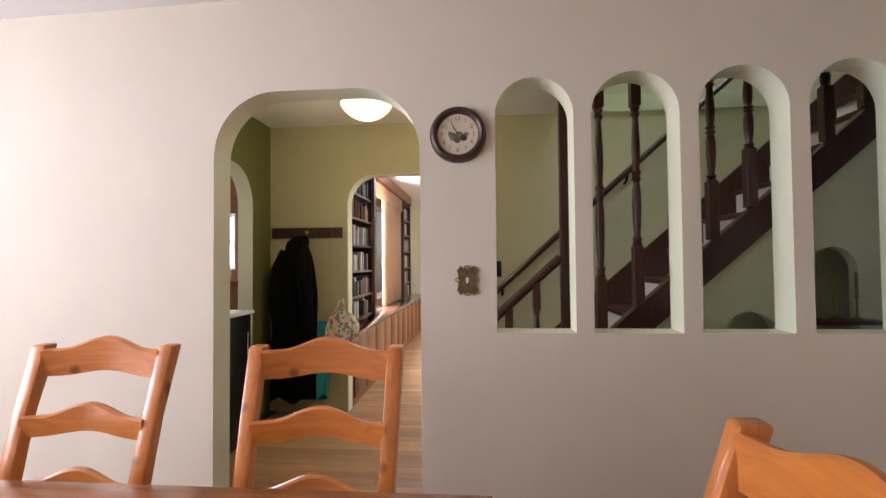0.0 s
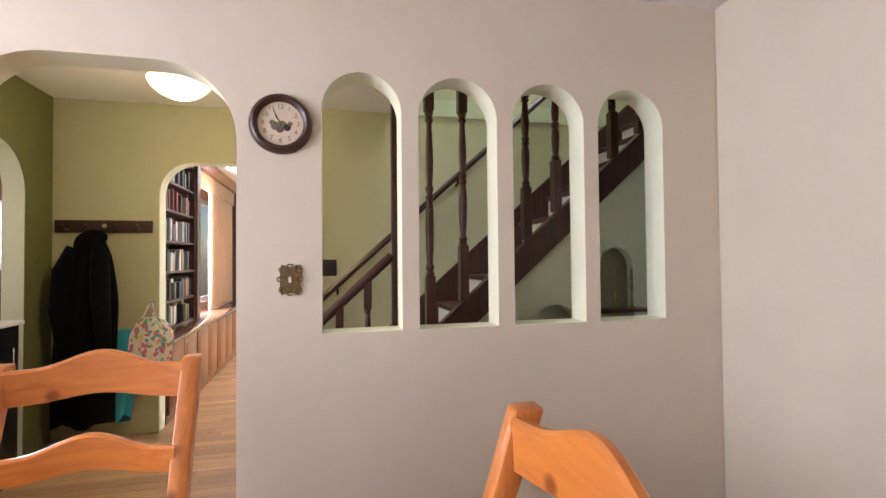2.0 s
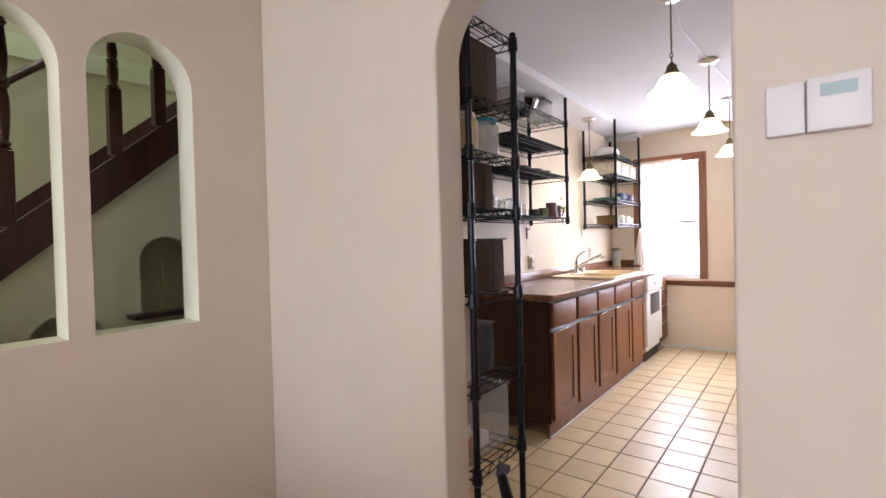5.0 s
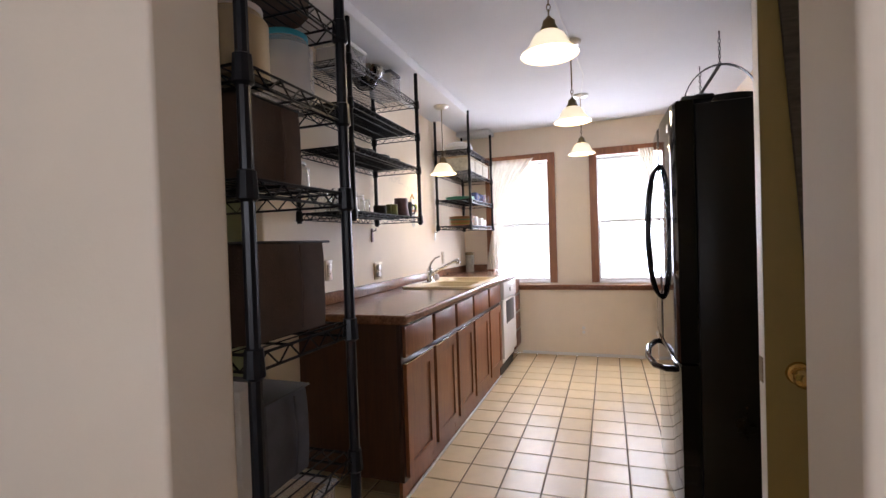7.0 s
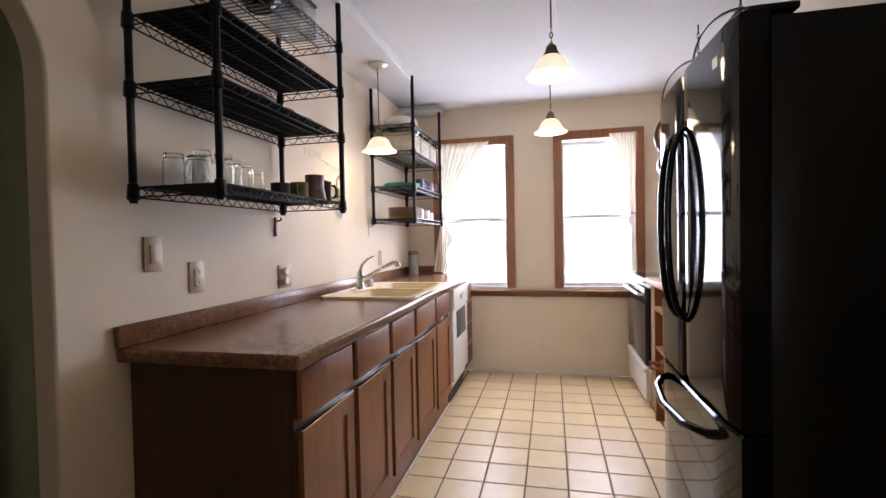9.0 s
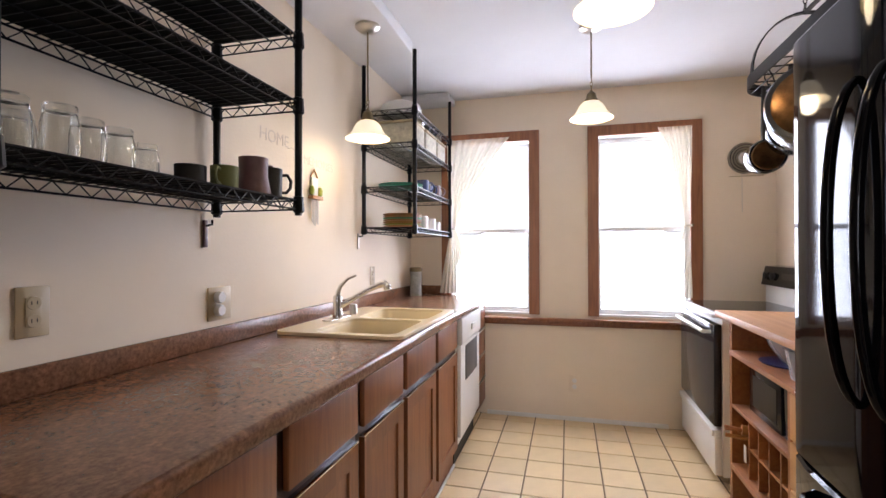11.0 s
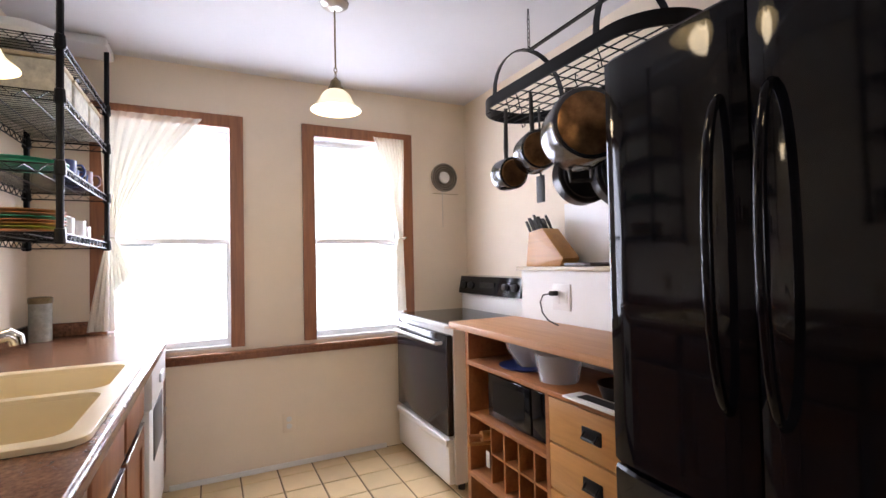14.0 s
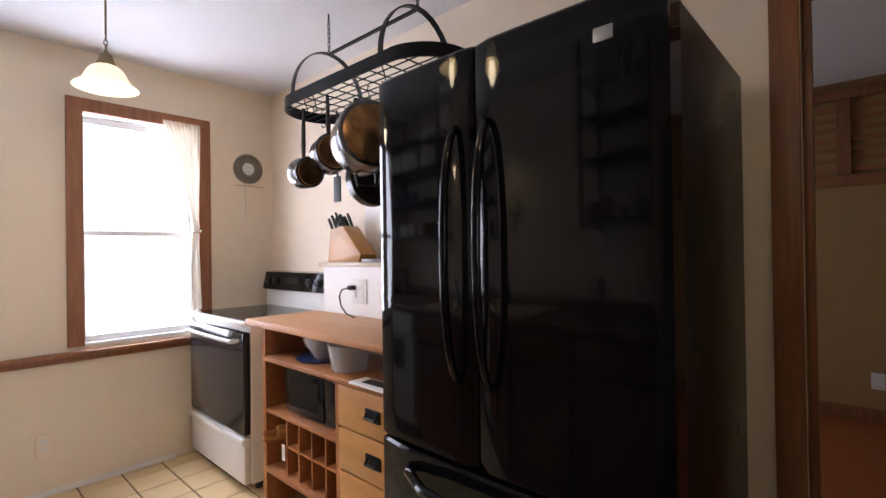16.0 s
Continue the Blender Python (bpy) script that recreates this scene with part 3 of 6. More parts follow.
# ---- structure: library beyond the hall ----
setting("wall_library_left", plate("x", 0.8, 0.12, rect(HY + T, 9.9, 0, 2.62), [rect(6.3, 8.4, 0.72, 2.1)]), [M_DRAPE, M_TRIMWHITE], "tan library wall with a window", "wall")
setting("wall_library_back", bx(0.8, 5.0, 9.9, 10.0, 0, 2.62), M_JAMB, "pale library wall", "wall")
setting("wall_library_right", bx(4.9, 5.0, HY + T, 9.9, 0, 2.62), M_JAMB, "pale library wall", "wall")
setting("ceiling_library", bx(0.8, 5.0, HY + T, 10.0, 2.45, 2.55), M_CEIL, "white library ceiling", "ceiling")
BX = 1.36
for i in range(6):
    y0 = HY + T + 0.03 + i * 0.82
    c = thing("base_cabinet", (1.1, y0 + 0.4, 0), "reddish brown built-in base cabinet", "cabinet", "library base cabinets")
    part("body", bx(0.925, BX - 0.02, y0, y0 + 0.796, 0.0, 0.615), M_OAK, c)
    for k in range(2):
        d = part("door", bx(BX - 0.02, BX, y0 + 0.01 + k * 0.395, y0 + 0.39 + k * 0.395, 0.07, 0.60, 0.004), M_OAK, c)
        part("panel", bx(BX, BX + 0.006, y0 + 0.06 + k * 0.395, y0 + 0.34 + k * 0.395, 0.12, 0.55, 0.004), M_OAK, d)
solo("window_seat_top", bx(0.925, BX + 0.02, HY + T + 0.02, 9.6, 0.617, 0.645, 0.005), M_SEAT, (1.1, 6.5, 0.617), "polished brown wood top on the base cabinets", "worktop")
rnd = random.Random(4)


def bookcase(y0, y1, n):
    b = thing("bookcase", (1.0, (y0 + y1) / 2, 0.646), "dark built-in bookcase full of books", "bookcase", "library bookcases")
    part("side", bx(0.925, 1.17, y0, y0 + 0.025, 0.646, 2.3), M_DARK, b)
    part("side", bx(0.925, 1.17, y1 - 0.025, y1, 0.646, 2.3), M_DARK, b)
    part("back", bx(0.922, 0.932, y0 + 0.025, y1 - 0.025, 0.646, 2.3), M_DARK, b)
    for k in range(7):
        z = [0.646, 0.885, 1.153, 1.433, 1.715, 1.978, 2.25][k]
        part("shelf", bx(0.932, 1.165, y0 + 0.026, y1 - 0.026, z, z + 0.022), M_DARK, b)
        y = max(y0 + 0.035, 5.0)
        while y < y1 - 0.08 and k < 6:
            w, h, dp = rnd.uniform(0.022, 0.05), rnd.uniform(0.15, 0.215), rnd.uniform(0.13, 0.18)
            if rnd.random() < 0.9:
                bm = box(bmesh.new(), 0.97, 0.97 + dp, y, y + w, z + 0.0225, z + 0.0225 + h, 0.003, 1)
                solo("book", bm, M_BOOK, (0.97, y, z + 0.0225), "upright book with a plain cloth spine on the shelf", "book", "books on the library shelves")
            y += w + 0.002


bookcase(4.64, 6.1, 12)
bookcase(8.36, 9.1, 12)
solo("bookcase_post", bx(0.925, 1.195, 6.102, 6.225, 0.646, 2.30, 0.005), M_DARK, (1.05, 6.16, 0.646), "wide dark wooden post at the end of the bookcase", "post")
solo("bookcase_header", bx(0.925, 1.19, 4.64, 9.12, 2.302, 2.449, 0.004), M_OAK, (1.0, 6.4, 2.302), "brown wood cornice over the bookcases", "cornice")
win = tagged(new("window_3"), "white framed library window with tan drape", "window", kind="structure")
BASES[win] = Vector((0, 0, 0))
part("window_frame", plate("x", 0.85, 0.05, rect(6.3, 8.4, 0.72, 2.1), [rect(6.36, 7.31, 0.78, 2.04), rect(7.36, 8.34, 0.78, 2.04)], jamb=0), M_VINYL, win)
part("pane", bx(0.868, 0.872, 6.35, 8.35, 0.77, 2.05), M_GLASS, win).visible_shadow = False
dr = thing("drape", (1.0, 7.9, 0.647), "tan pleated drape beside the library window", "curtain")
def pleats(x0, y0, y1, z0, z1, amp, waves, n=60):
    bm = bmesh.new()
    rows = []
    for k in range(n + 1):
        u = k / n
        x = x0 + amp * math.sin(u * waves * 2 * math.pi)
        rows.append((bm.verts.new((x, y0 + (y1 - y0) * u, z0)), bm.verts.new((x, y0 + (y1 - y0) * u, z1))))
    for a, b in zip(rows, rows[1:]):
        bm.faces.new((a[0], b[0], b[1], a[1]))
    bmesh.ops.solidify(bm, geom=bm.faces[:], thickness=0.004)
    return bm
part("cloth", pleats(1.11, 6.98, 8.33, 0.655, 2.18, 0.028, 15, 180), M_DRAPE, dr)
part("valance", pleats(1.15, 6.235, 8.33, 2.1, 2.29, 0.014, 24, 190), M_DRAPE, dr)

# ---- structure: kitchen ----
KX, KL, KR, KC = 9.03, 2.465, -0.12, 2.45
KX0 = WX + T
setting("wall_kitchen_left", plate("y", KL, 0.08, rect(KX0, KX, 0, 2.62), doors=[arch(4.95, 5.71, 0.0, 2.02, 0.3)]), [M_KITCHEN, M_KITCHEN], "cream plaster wall with an arched opening", "wall", bev=0.007)
setting("wall_kitchen_far", plate("x", KX, 0.16, rect(KR - 0.15, KL + 0.08, 0, 2.62), [rect(0.395, 1.025, 0.775, 2.105), rect(1.505, 2.135, 0.775, 2.105)]), [M_KITCHEN, M_TRIMWHITE], "cream wall with two tall windows", "wall")
setting("wall_kitchen_right", plate("y", KR - 0.12, 0.12, rect(KX0, KX, 0, 2.62), doors=[rect(5.17, 5.90, 0.0, 2.03)]), [M_KITCHEN, M_TRIM], "cream wall with a trimmed doorway", "wall")
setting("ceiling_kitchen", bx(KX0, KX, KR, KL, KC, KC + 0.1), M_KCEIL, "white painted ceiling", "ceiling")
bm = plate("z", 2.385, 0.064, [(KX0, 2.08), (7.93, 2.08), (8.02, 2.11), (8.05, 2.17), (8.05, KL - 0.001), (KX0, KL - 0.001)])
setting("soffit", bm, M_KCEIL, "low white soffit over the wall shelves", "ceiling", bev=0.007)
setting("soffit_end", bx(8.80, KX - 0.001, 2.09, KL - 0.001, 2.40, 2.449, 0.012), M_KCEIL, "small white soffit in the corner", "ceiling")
setting("floor_kitchen", bx(KX0 - 0.14, KX, KR - 0.25, KL, -0.1, -0.006), M_GROUT, "brown grout bed under the floor tiles", "floor")
setting("baseboard", bx(KX - 0.014, KX - 0.001, 0.55, 1.84, 0, 0.032, 0.004), M_TRIMWHITE, "white painted baseboard", "baseboard")
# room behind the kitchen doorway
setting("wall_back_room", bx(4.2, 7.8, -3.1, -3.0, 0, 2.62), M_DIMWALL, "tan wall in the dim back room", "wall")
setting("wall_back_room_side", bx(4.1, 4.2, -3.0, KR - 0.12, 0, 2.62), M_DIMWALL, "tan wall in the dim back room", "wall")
# Opening added out of view, only to hold the back room's fill lamp.
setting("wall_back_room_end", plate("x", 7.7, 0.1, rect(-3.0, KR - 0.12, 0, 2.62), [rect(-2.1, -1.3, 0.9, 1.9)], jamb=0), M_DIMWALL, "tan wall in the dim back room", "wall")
setting("ceiling_back_room", bx(4.1, 7.8, -3.1, KR - 0.12, 2.5, 2.6), M_CEIL, "white ceiling", "ceiling")
setting("floor_back_room", bx(4.1, 7.8, -3.1, KR - 0.12, -0.1, -0.002), M_RUST, "orange-brown wood floor", "floor")
setting("baseboard", bx(4.2, 7.7, -2.999, -2.985, 0, 0.10), M_TRIM, "red-brown wooden baseboard", "baseboard")
# side room behind the hall's olive wall
setting("wall_side_room", bx(-2.0, -1.9, WY, 6.0, 0, 2.62), M_KITCHEN, "plain cream wall", "wall")
setting("wall_side_room_end", plate("y", 5.9, 0.1, rect(-1.9, 0.53, 0, 2.62), [rect(-1.25, -0.44, 1.2, 1.86)]), [M_HUTCH, M_TRIMWHITE], "brown panelled wall with a white window", "wall")
setting("backdrop", bx(-3.5, -0.45, 7.0, 7.05, -1, 5), M_SKY, "bright overcast daylight outside", "sky")
setting("ceiling_side_room", bx(-2.0, 0.53, WY, 6.0, 2.5, 2.6), M_CEIL, "white ceiling", "ceiling")

for nm, y0 in (("window_1", 0.33), ("window_2", 1.44)):
    w = tagged(new(nm), "tall double-hung window with brown wooden casing", "window", kind="structure")
    BASES[w] = Vector((0, 0, 0))
    y1 = y0 + 0.76
    part("casing", plate("x", KX - 0.024, 0.023, [(y0, 0.78), (y0, 2.172), (y1, 2.172), (y1, 0.78), (y1 - 0.075, 0.78), (y1 - 0.075, 2.097), (y0 + 0.075, 2.097), (y0 + 0.075, 0.78)]), M_TRIM, w)
    f0, f1 = y0 + 0.067, y1 - 0.067
    part("sash", plate("x", KX + 0.055, 0.03, rect(f0, f1, 0.777, 1.43), [rect(f0 + 0.03, f1 - 0.03, 0.825, 1.40)], jamb=0), M_VINYL, w)
    part("sash", plate("x", KX + 0.088, 0.03, rect(f0, f1, 1.39, 2.103), [rect(f0 + 0.03, f1 - 0.03, 1.42, 2.065)], jamb=0), M_VINYL, w)
    part("pane", bx(KX + 0.068, KX + 0.072, f0 + 0.02, f1 - 0.02, 0.81, 1.41), M_GLASS, w).visible_shadow = False
    part("pane", bx(KX + 0.101, KX + 0.105, f0 + 0.02, f1 - 0.02, 1.41, 2.08), M_GLASS, w).visible_shadow = False
    part("jamb_liner", plate("x", KX + 0.001, 0.15, rect(f0 - 0.002, f1 + 0.002, 0.776, 2.104), [rect(f0 + 0.012, f1 - 0.012, 0.79, 2.092)], jamb=0), M_VINYL, w)
setting("window_sill", bx(KX - 0.055, KX - 0.001, 0.25, 1.93, 0.735, 0.757, 0.005), M_TRIM, "brown wooden sill running under both windows", "window sill")
setting("sill_apron", bx(KX - 0.022, KX - 0.001, 0.25, 1.93, 0.70, 0.734, 0.003), M_TRIM, "brown wooden apron under the sill", "trim")
setting("backdrop", bx(12.0, 12.05, -4, 7, -1, 6), M_SKY, "bright overcast daylight outside", "sky")
setting("backdrop", bx(-3.6, -3.55, -4, 8, -1, 6), M_SKY, "bright overcast daylight outside", "sky")
setting("backdrop", bx(-0.4, -0.35, 6.12, 9.5, -1, 6), M_SKY, "bright overcast daylight outside", "sky")

d = tagged(new("door_1"), "cream painted wooden door standing open", "door", kind="structure")
BASES[d] = Vector((0, 0, 0))
part("leaf", bx(5.168, 5.212, -0.115, 0.58, 0.012, 2.02, 0.003), [M_PAINTDOOR], d)
k = part("knob", lathe(bmesh.new(), [(0.0, -0.062), (0.013, -0.060), (0.022, -0.051), (0.025, -0.041), (0.022, -0.031), (0.012, -0.022), (0.009, -0.010), (0.024, -0.006), (0.027, 0.0)], 20, (5.168, 0.515, 0.93), "x"), M_BALLBRASS, d, "round brass knob")
# Pale strip: window light on the leaf's edge, put in as white.
part("door_edge", bx(5.170, 5.2105, 0.5805, 0.5815, 0.014, 2.018), M_TRIMWHITE, d, "door edge coloured pale for the window light on it")
part("latch_plate", bx(5.18, 5.207, 0.5818, 0.5832, 0.9, 0.96), M_BRASS, d)
part("hinge", tube(bmesh.new(), [(5.17, -0.11, 1.7), (5.17, -0.11, 1.79)], 0.006, 8), M_BRASS, d)
M_BELT = mat("brown_grey_woven_belt", (0.10, 0.085, 0.065), 0.8, scale=8, vary=0.35, stretch=(1, 2, 14), bump=0.4, bscale=200)
M_GREYCLOTH = mat("blue_grey_satin_cloth", (0.30, 0.32, 0.37), 0.5, vary=0.06, scale=3, bump=0.2, bscale=30)
# Grey glow on the door, source unknown, built as an added hanging cloth.
gr = thing("hanging_robe", (5.13, 0.28, 0.5), "added grey cloth in place of an unidentified grey glow on the door", "robe")
bm = bmesh.new()
rows = []
for j in range(15):
    z = 1.98 - 1.4 * j / 14
    wd = 0.10 + 0.075 * min(1, j / 5)
    ring = []
    for k in range(28):
        a = 2 * math.pi * k / 28
        f = 1 + 0.07 * math.sin(5 * a + 0.2 * j) + 0.04 * math.sin(9 * a - 0.3 * j)
        ring.append(bm.verts.new((5.132 + 0.030 * math.cos(a) * min(f, 1.1), 0.29 + wd * math.sin(a) * f, z)))
    rows.append(ring)
for ra, rb in zip(rows, rows[1:]):
    for k in range(28):
        bm.faces.new((ra[k], ra[(k + 1) % 28], rb[(k + 1) % 28], rb[k]))
bm.faces.new(rows[0])
bm.faces.new(rows[-1][::-1])
bmesh.ops.recalc_face_normals(bm, faces=bm.faces)
part("body", bm, M_GREYCLOTH, gr)
bm = plate("x", 5.150, 0.012, [(0.555, 1.98), (0.505, 1.98), (0.488, 1.10), (0.498, 1.10)])
part("belt", bm, M_BELT, gr, "dark woven belt")
part("door_hook", tube(bmesh.new(), [(5.168, 0.29, 2.0), (5.13, 0.29, 1.995), (5.13, 0.29, 1.975)], 0.006, 6), M_BRASS, gr)
fr = tagged(new("door_frame"), "brown wooden door casing", "door frame", kind="structure")
BASES[fr] = Vector((0, 0, 0))
part("side_casing", bx(5.902, 5.975, KR, KR + 0.02, 0, 2.105, 0.004), M_TRIM, fr)
part("side_casing", bx(5.08, 5.166, KR, KR + 0.02, 0, 2.105, 0.004), M_TRIM, fr)
part("head_casing", bx(5.168, 5.90, KR, KR + 0.02, 2.032, 2.105, 0.004), M_TRIM, fr)
part("strike_stop", bx(5.88, 5.898, KR - 0.10, KR - 0.06, 0.004, 2.02), M_TRIM, fr)

# ---- kitchen: counter run ----
CF = 1.875
base = [5.935, 6.352, 6.765, 7.175, 7.64, 8.095]
for i, (a, b) in enumerate(zip(base, base[1:])):
    c = thing("base_cabinet", ((a + b) / 2, 2.15, 0), "brown oak base cabinet with one drawer and one door", "cabinet", "base cabinets under the counter")
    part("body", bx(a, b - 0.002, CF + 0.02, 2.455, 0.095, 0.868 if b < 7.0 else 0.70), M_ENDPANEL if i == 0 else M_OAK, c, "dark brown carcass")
    part("face_frame", plate("y", CF, 0.019, rect(a, b - 0.002, 0.095, 0.868), [rect(a + 0.04, b - 0.042, 0.13, 0.655), rect(a + 0.04, b - 0.042, 0.70, 0.845)], jamb=0), M_DARK, c)
    part("toe_kick", bx(a, b - 0.002, CF + 0.012, CF + 0.03, 0.0, 0.0945), M_OAK, c)
    part("shoe_strip", bx(a, b - 0.002, CF - 0.002, CF + 0.011, 0.0, 0.014, 0.004), M_TRIMWHITE, c, "pale shoe moulding")
    dr = part("drawer_front", bx(a + 0.022, b - 0.024, CF - 0.02, CF - 0.001, 0.70, 0.852, 0.004), M_OAK, c)
    dd = part("door", plate("y", CF - 0.02, 0.019, rect(a + 0.022, b - 0.024, 0.115, 0.668), [rect(a + 0.082, b - 0.084, 0.175, 0.608)], jamb=0), M_OAK, c)
    part("door_panel", bx(a + 0.08, b - 0.082, CF - 0.012, CF - 0.002, 0.173, 0.61), M_OAK, dd)
    part("finger_pull", bx(a + 0.022, b - 0.024, CF - 0.0225, CF - 0.002, 0.669, 0.676, 0.002), M_CHROME, dd, "bright metal finger pull")
bm = bx(8.10, 8.695, CF - 0.005, 2.44, 0.10, 0.868, 0.004)
dw = thing("dishwasher", (8.4, 2.15, 0), "white built-in dishwasher with a grey panel", "dishwasher")
part("body", bm, M_WHITE, dw)
part("door", bx(8.105, 8.69, CF - 0.035, CF - 0.006, 0.16, 0.70, 0.008), M_WHITE, dw)
p = part("control_panel", bx(8.105, 8.69, CF - 0.045, CF - 0.006, 0.705, 0.862, 0.008), M_WHITE, dw)
part("latch", bx(8.34, 8.46, CF - 0.058, CF - 0.046, 0.76, 0.80, 0.005), M_PLASTICW, p)
part("grey_panel", bx(8.22, 8.58, CF - 0.039, CF - 0.0355, 0.47, 0.68, 0.001), mat("dark_grey_panel", (0.07, 0.07, 0.075), 0.4), dw, "dark grey insert panel")
part("kick_plate", bx(8.105, 8.69, CF + 0.01, CF + 0.03, 0.0, 0.10), M_INK, dw)
c = thing("drawer_unit", (8.86, 2.15, 0), "narrow brown oak unit of drawers", "cabinet")
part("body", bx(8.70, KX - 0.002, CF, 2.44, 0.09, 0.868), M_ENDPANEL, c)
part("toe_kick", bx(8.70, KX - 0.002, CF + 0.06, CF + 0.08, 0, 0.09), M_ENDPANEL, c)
for k in range(4):
    z = 0.115 + k * 0.188
    q = part("drawer", bx(8.715, KX - 0.012, CF - 0.02, CF - 0.001, z, z + 0.172, 0.004), M_OAK, c)
    part("finger_pull", bx(8.715, KX - 0.012, CF - 0.026, CF - 0.002, z + 0.1725, z + 0.179, 0.002), M_NICKEL, q)
ct = thing("worktop", (7.4, 2.15, 0.87), "brown speckled laminate worktop with rolled edge and backsplash", "worktop")
sx0, sx1, sy0, sy1 = 7.13, 7.93, 1.90, 2.36
bm = plate("z", 0.870, 0.045, rect(5.888, KX - 0.001, 1.82, KL - 0.001), [rect(sx0, sx1, sy0, sy1)], jamb=0)
ob = part("top", bm, M_COUNTER, ct)
md = ob.modifiers.new("soft_edges", "BEVEL")
md.width, md.segments, md.limit_method, md.angle_limit = 0.012, 3, "ANGLE", radians(50)
part("backsplash", bx(5.888, KX - 0.002, KL - 0.021, KL - 0.001, 0.9155, 0.985, 0.005), M_COUNTER, ct)
part("end_splash", bx(KX - 0.021, KX - 0.002, 2.14, KL - 0.022, 0.9155, 0.985, 0.005), M_COUNTER, ct)

sink = thing("kitchen_sink", (7.55, 2.12, 0.915), "cream double-bowl drop-in sink", "sink")
def rounded(x0, x1, y0, y1, r, n=6):
    out = []
    for cx, cy, a0 in ((x1 - r, y1 - r, 0), (x0 + r, y1 - r, 90), (x0 + r, y0 + r, 180), (x1 - r, y0 + r, 270)):
        out += [(cx + r * math.cos(radians(a0 + 90 * j / n)), cy + r * math.sin(radians(a0 + 90 * j / n))) for j in range(n + 1)]
    return out
ob = part("rim", plate("z", 0.9155, 0.014, rounded(7.095, 7.985, 1.845, 2.405, 0.05), [rounded(7.14, 7.53, 1.89, 2.25, 0.05), rounded(7.565, 7.93, 1.89, 2.25, 0.05)], jamb=0), M_CREAM, sink)
md = ob.modifiers.new("soft_edges", "BEVEL")
md.width, md.segments, md.limit_method, md.angle_limit = 0.006, 3, "ANGLE", radians(50)
def bowl(x0, x1, y0, y1, zt, d):
    bm = bmesh.new()
    def ring(k, z):
        x, X, y, Y = x0 + k, x1 - k, y0 + k, y1 - k
        r = 0.05
        out = []
        for cx, cy, a0 in ((X - r, Y - r, 0), (x + r, Y - r, 90), (x + r, y + r, 180), (X - r, y + r, 270)):
            for j in range(5):
                a = radians(a0 + j * 22.5)
                out.append(bm.verts.new((cx + r * math.cos(a), cy + r * math.sin(a), z)))
        return out
    rs = [ring(-0.004, zt), ring(0.004, zt - 0.02), ring(0.012, zt - d + 0.04), ring(0.045, zt - d)]
    for a, b in zip(rs, rs[1:]):
        for j in range(20):
            bm.faces.new((a[j], a[(j + 1) % 20], b[(j + 1) % 20], b[j]))
    bm.faces.new(rs[-1])
    bmesh.ops.recalc_face_normals(bm, faces=bm.faces)
    bmesh.ops.reverse_faces(bm, faces=bm.faces)
    return bm
part("bowl", bowl(7.14, 7.53, 1.89, 2.25, 0.9265, 0.17), M_CREAM, sink)
part("bowl", bowl(7.565, 7.93, 1.89, 2.25, 0.9265, 0.19), M_CREAM, sink)
for x in (7.335, 7.75):
    part("drain", lathe(bmesh.new(), [(0.0, 0.004), (0.03, 0.003), (0.042, 0.006), (0.044, 0.0)], 20, (x, 2.07, 0.758 if x < 7.5 else 0.738)), M_CHROME, sink)
fa = thing("kitchen_faucet", (7.49, 2.32, 0.9298), "satin chrome single-lever pull-out faucet", "faucet")
part("deck_plate", bx(7.36, 7.62, 2.285, 2.345, 0.9298, 0.938, 0.004), M_FAUCET, fa)
part("column", lathe(bmesh.new(), [(0.03, 0), (0.03, 0.02), (0.026, 0.03), (0.027, 0.10), (0.024, 0.125), (0.0, 0.14)], 18, (7.49, 2.315, 0.938)), M_FAUCET, fa)
part("spout", tube(bmesh.new(), [(7.49, 2.30, 1.0), (7.51, 2.24, 1.04), (7.545, 2.15, 1.095), (7.565, 2.09, 1.125)], [0.017, 0.016, 0.014, 0.016], 12), M_FAUCET, fa)
part("spray_head", tube(bmesh.new(), [(7.565, 2.092, 1.125), (7.575, 2.06, 1.135), (7.578, 2.045, 1.12), (7.579, 2.04, 1.10)], [0.018, 0.022, 0.023, 0.02], 14), M_FAUCET, fa)
part("lever", tube(bmesh.new(), [(7.49, 2.315, 1.075), (7.495, 2.30, 1.12), (7.51, 2.26, 1.165), (7.525, 2.215, 1.185)], [0.014, 0.011, 0.008, 0.006], 10), M_FAUCET, fa)
fa.scale = (0.84, 0.84, 0.82)
sp = thing("soap_pump", (7.66, 2.315, 0.9298), "short chrome soap dispenser cap on the sink", "soap dispenser")
part("cap", lathe(bmesh.new(), [(0.02, 0), (0.02, 0.045), (0.017, 0.05), (0.0, 0.05)], 14, (7.66, 2.315, 0.9298)), M_NICKEL, sp)

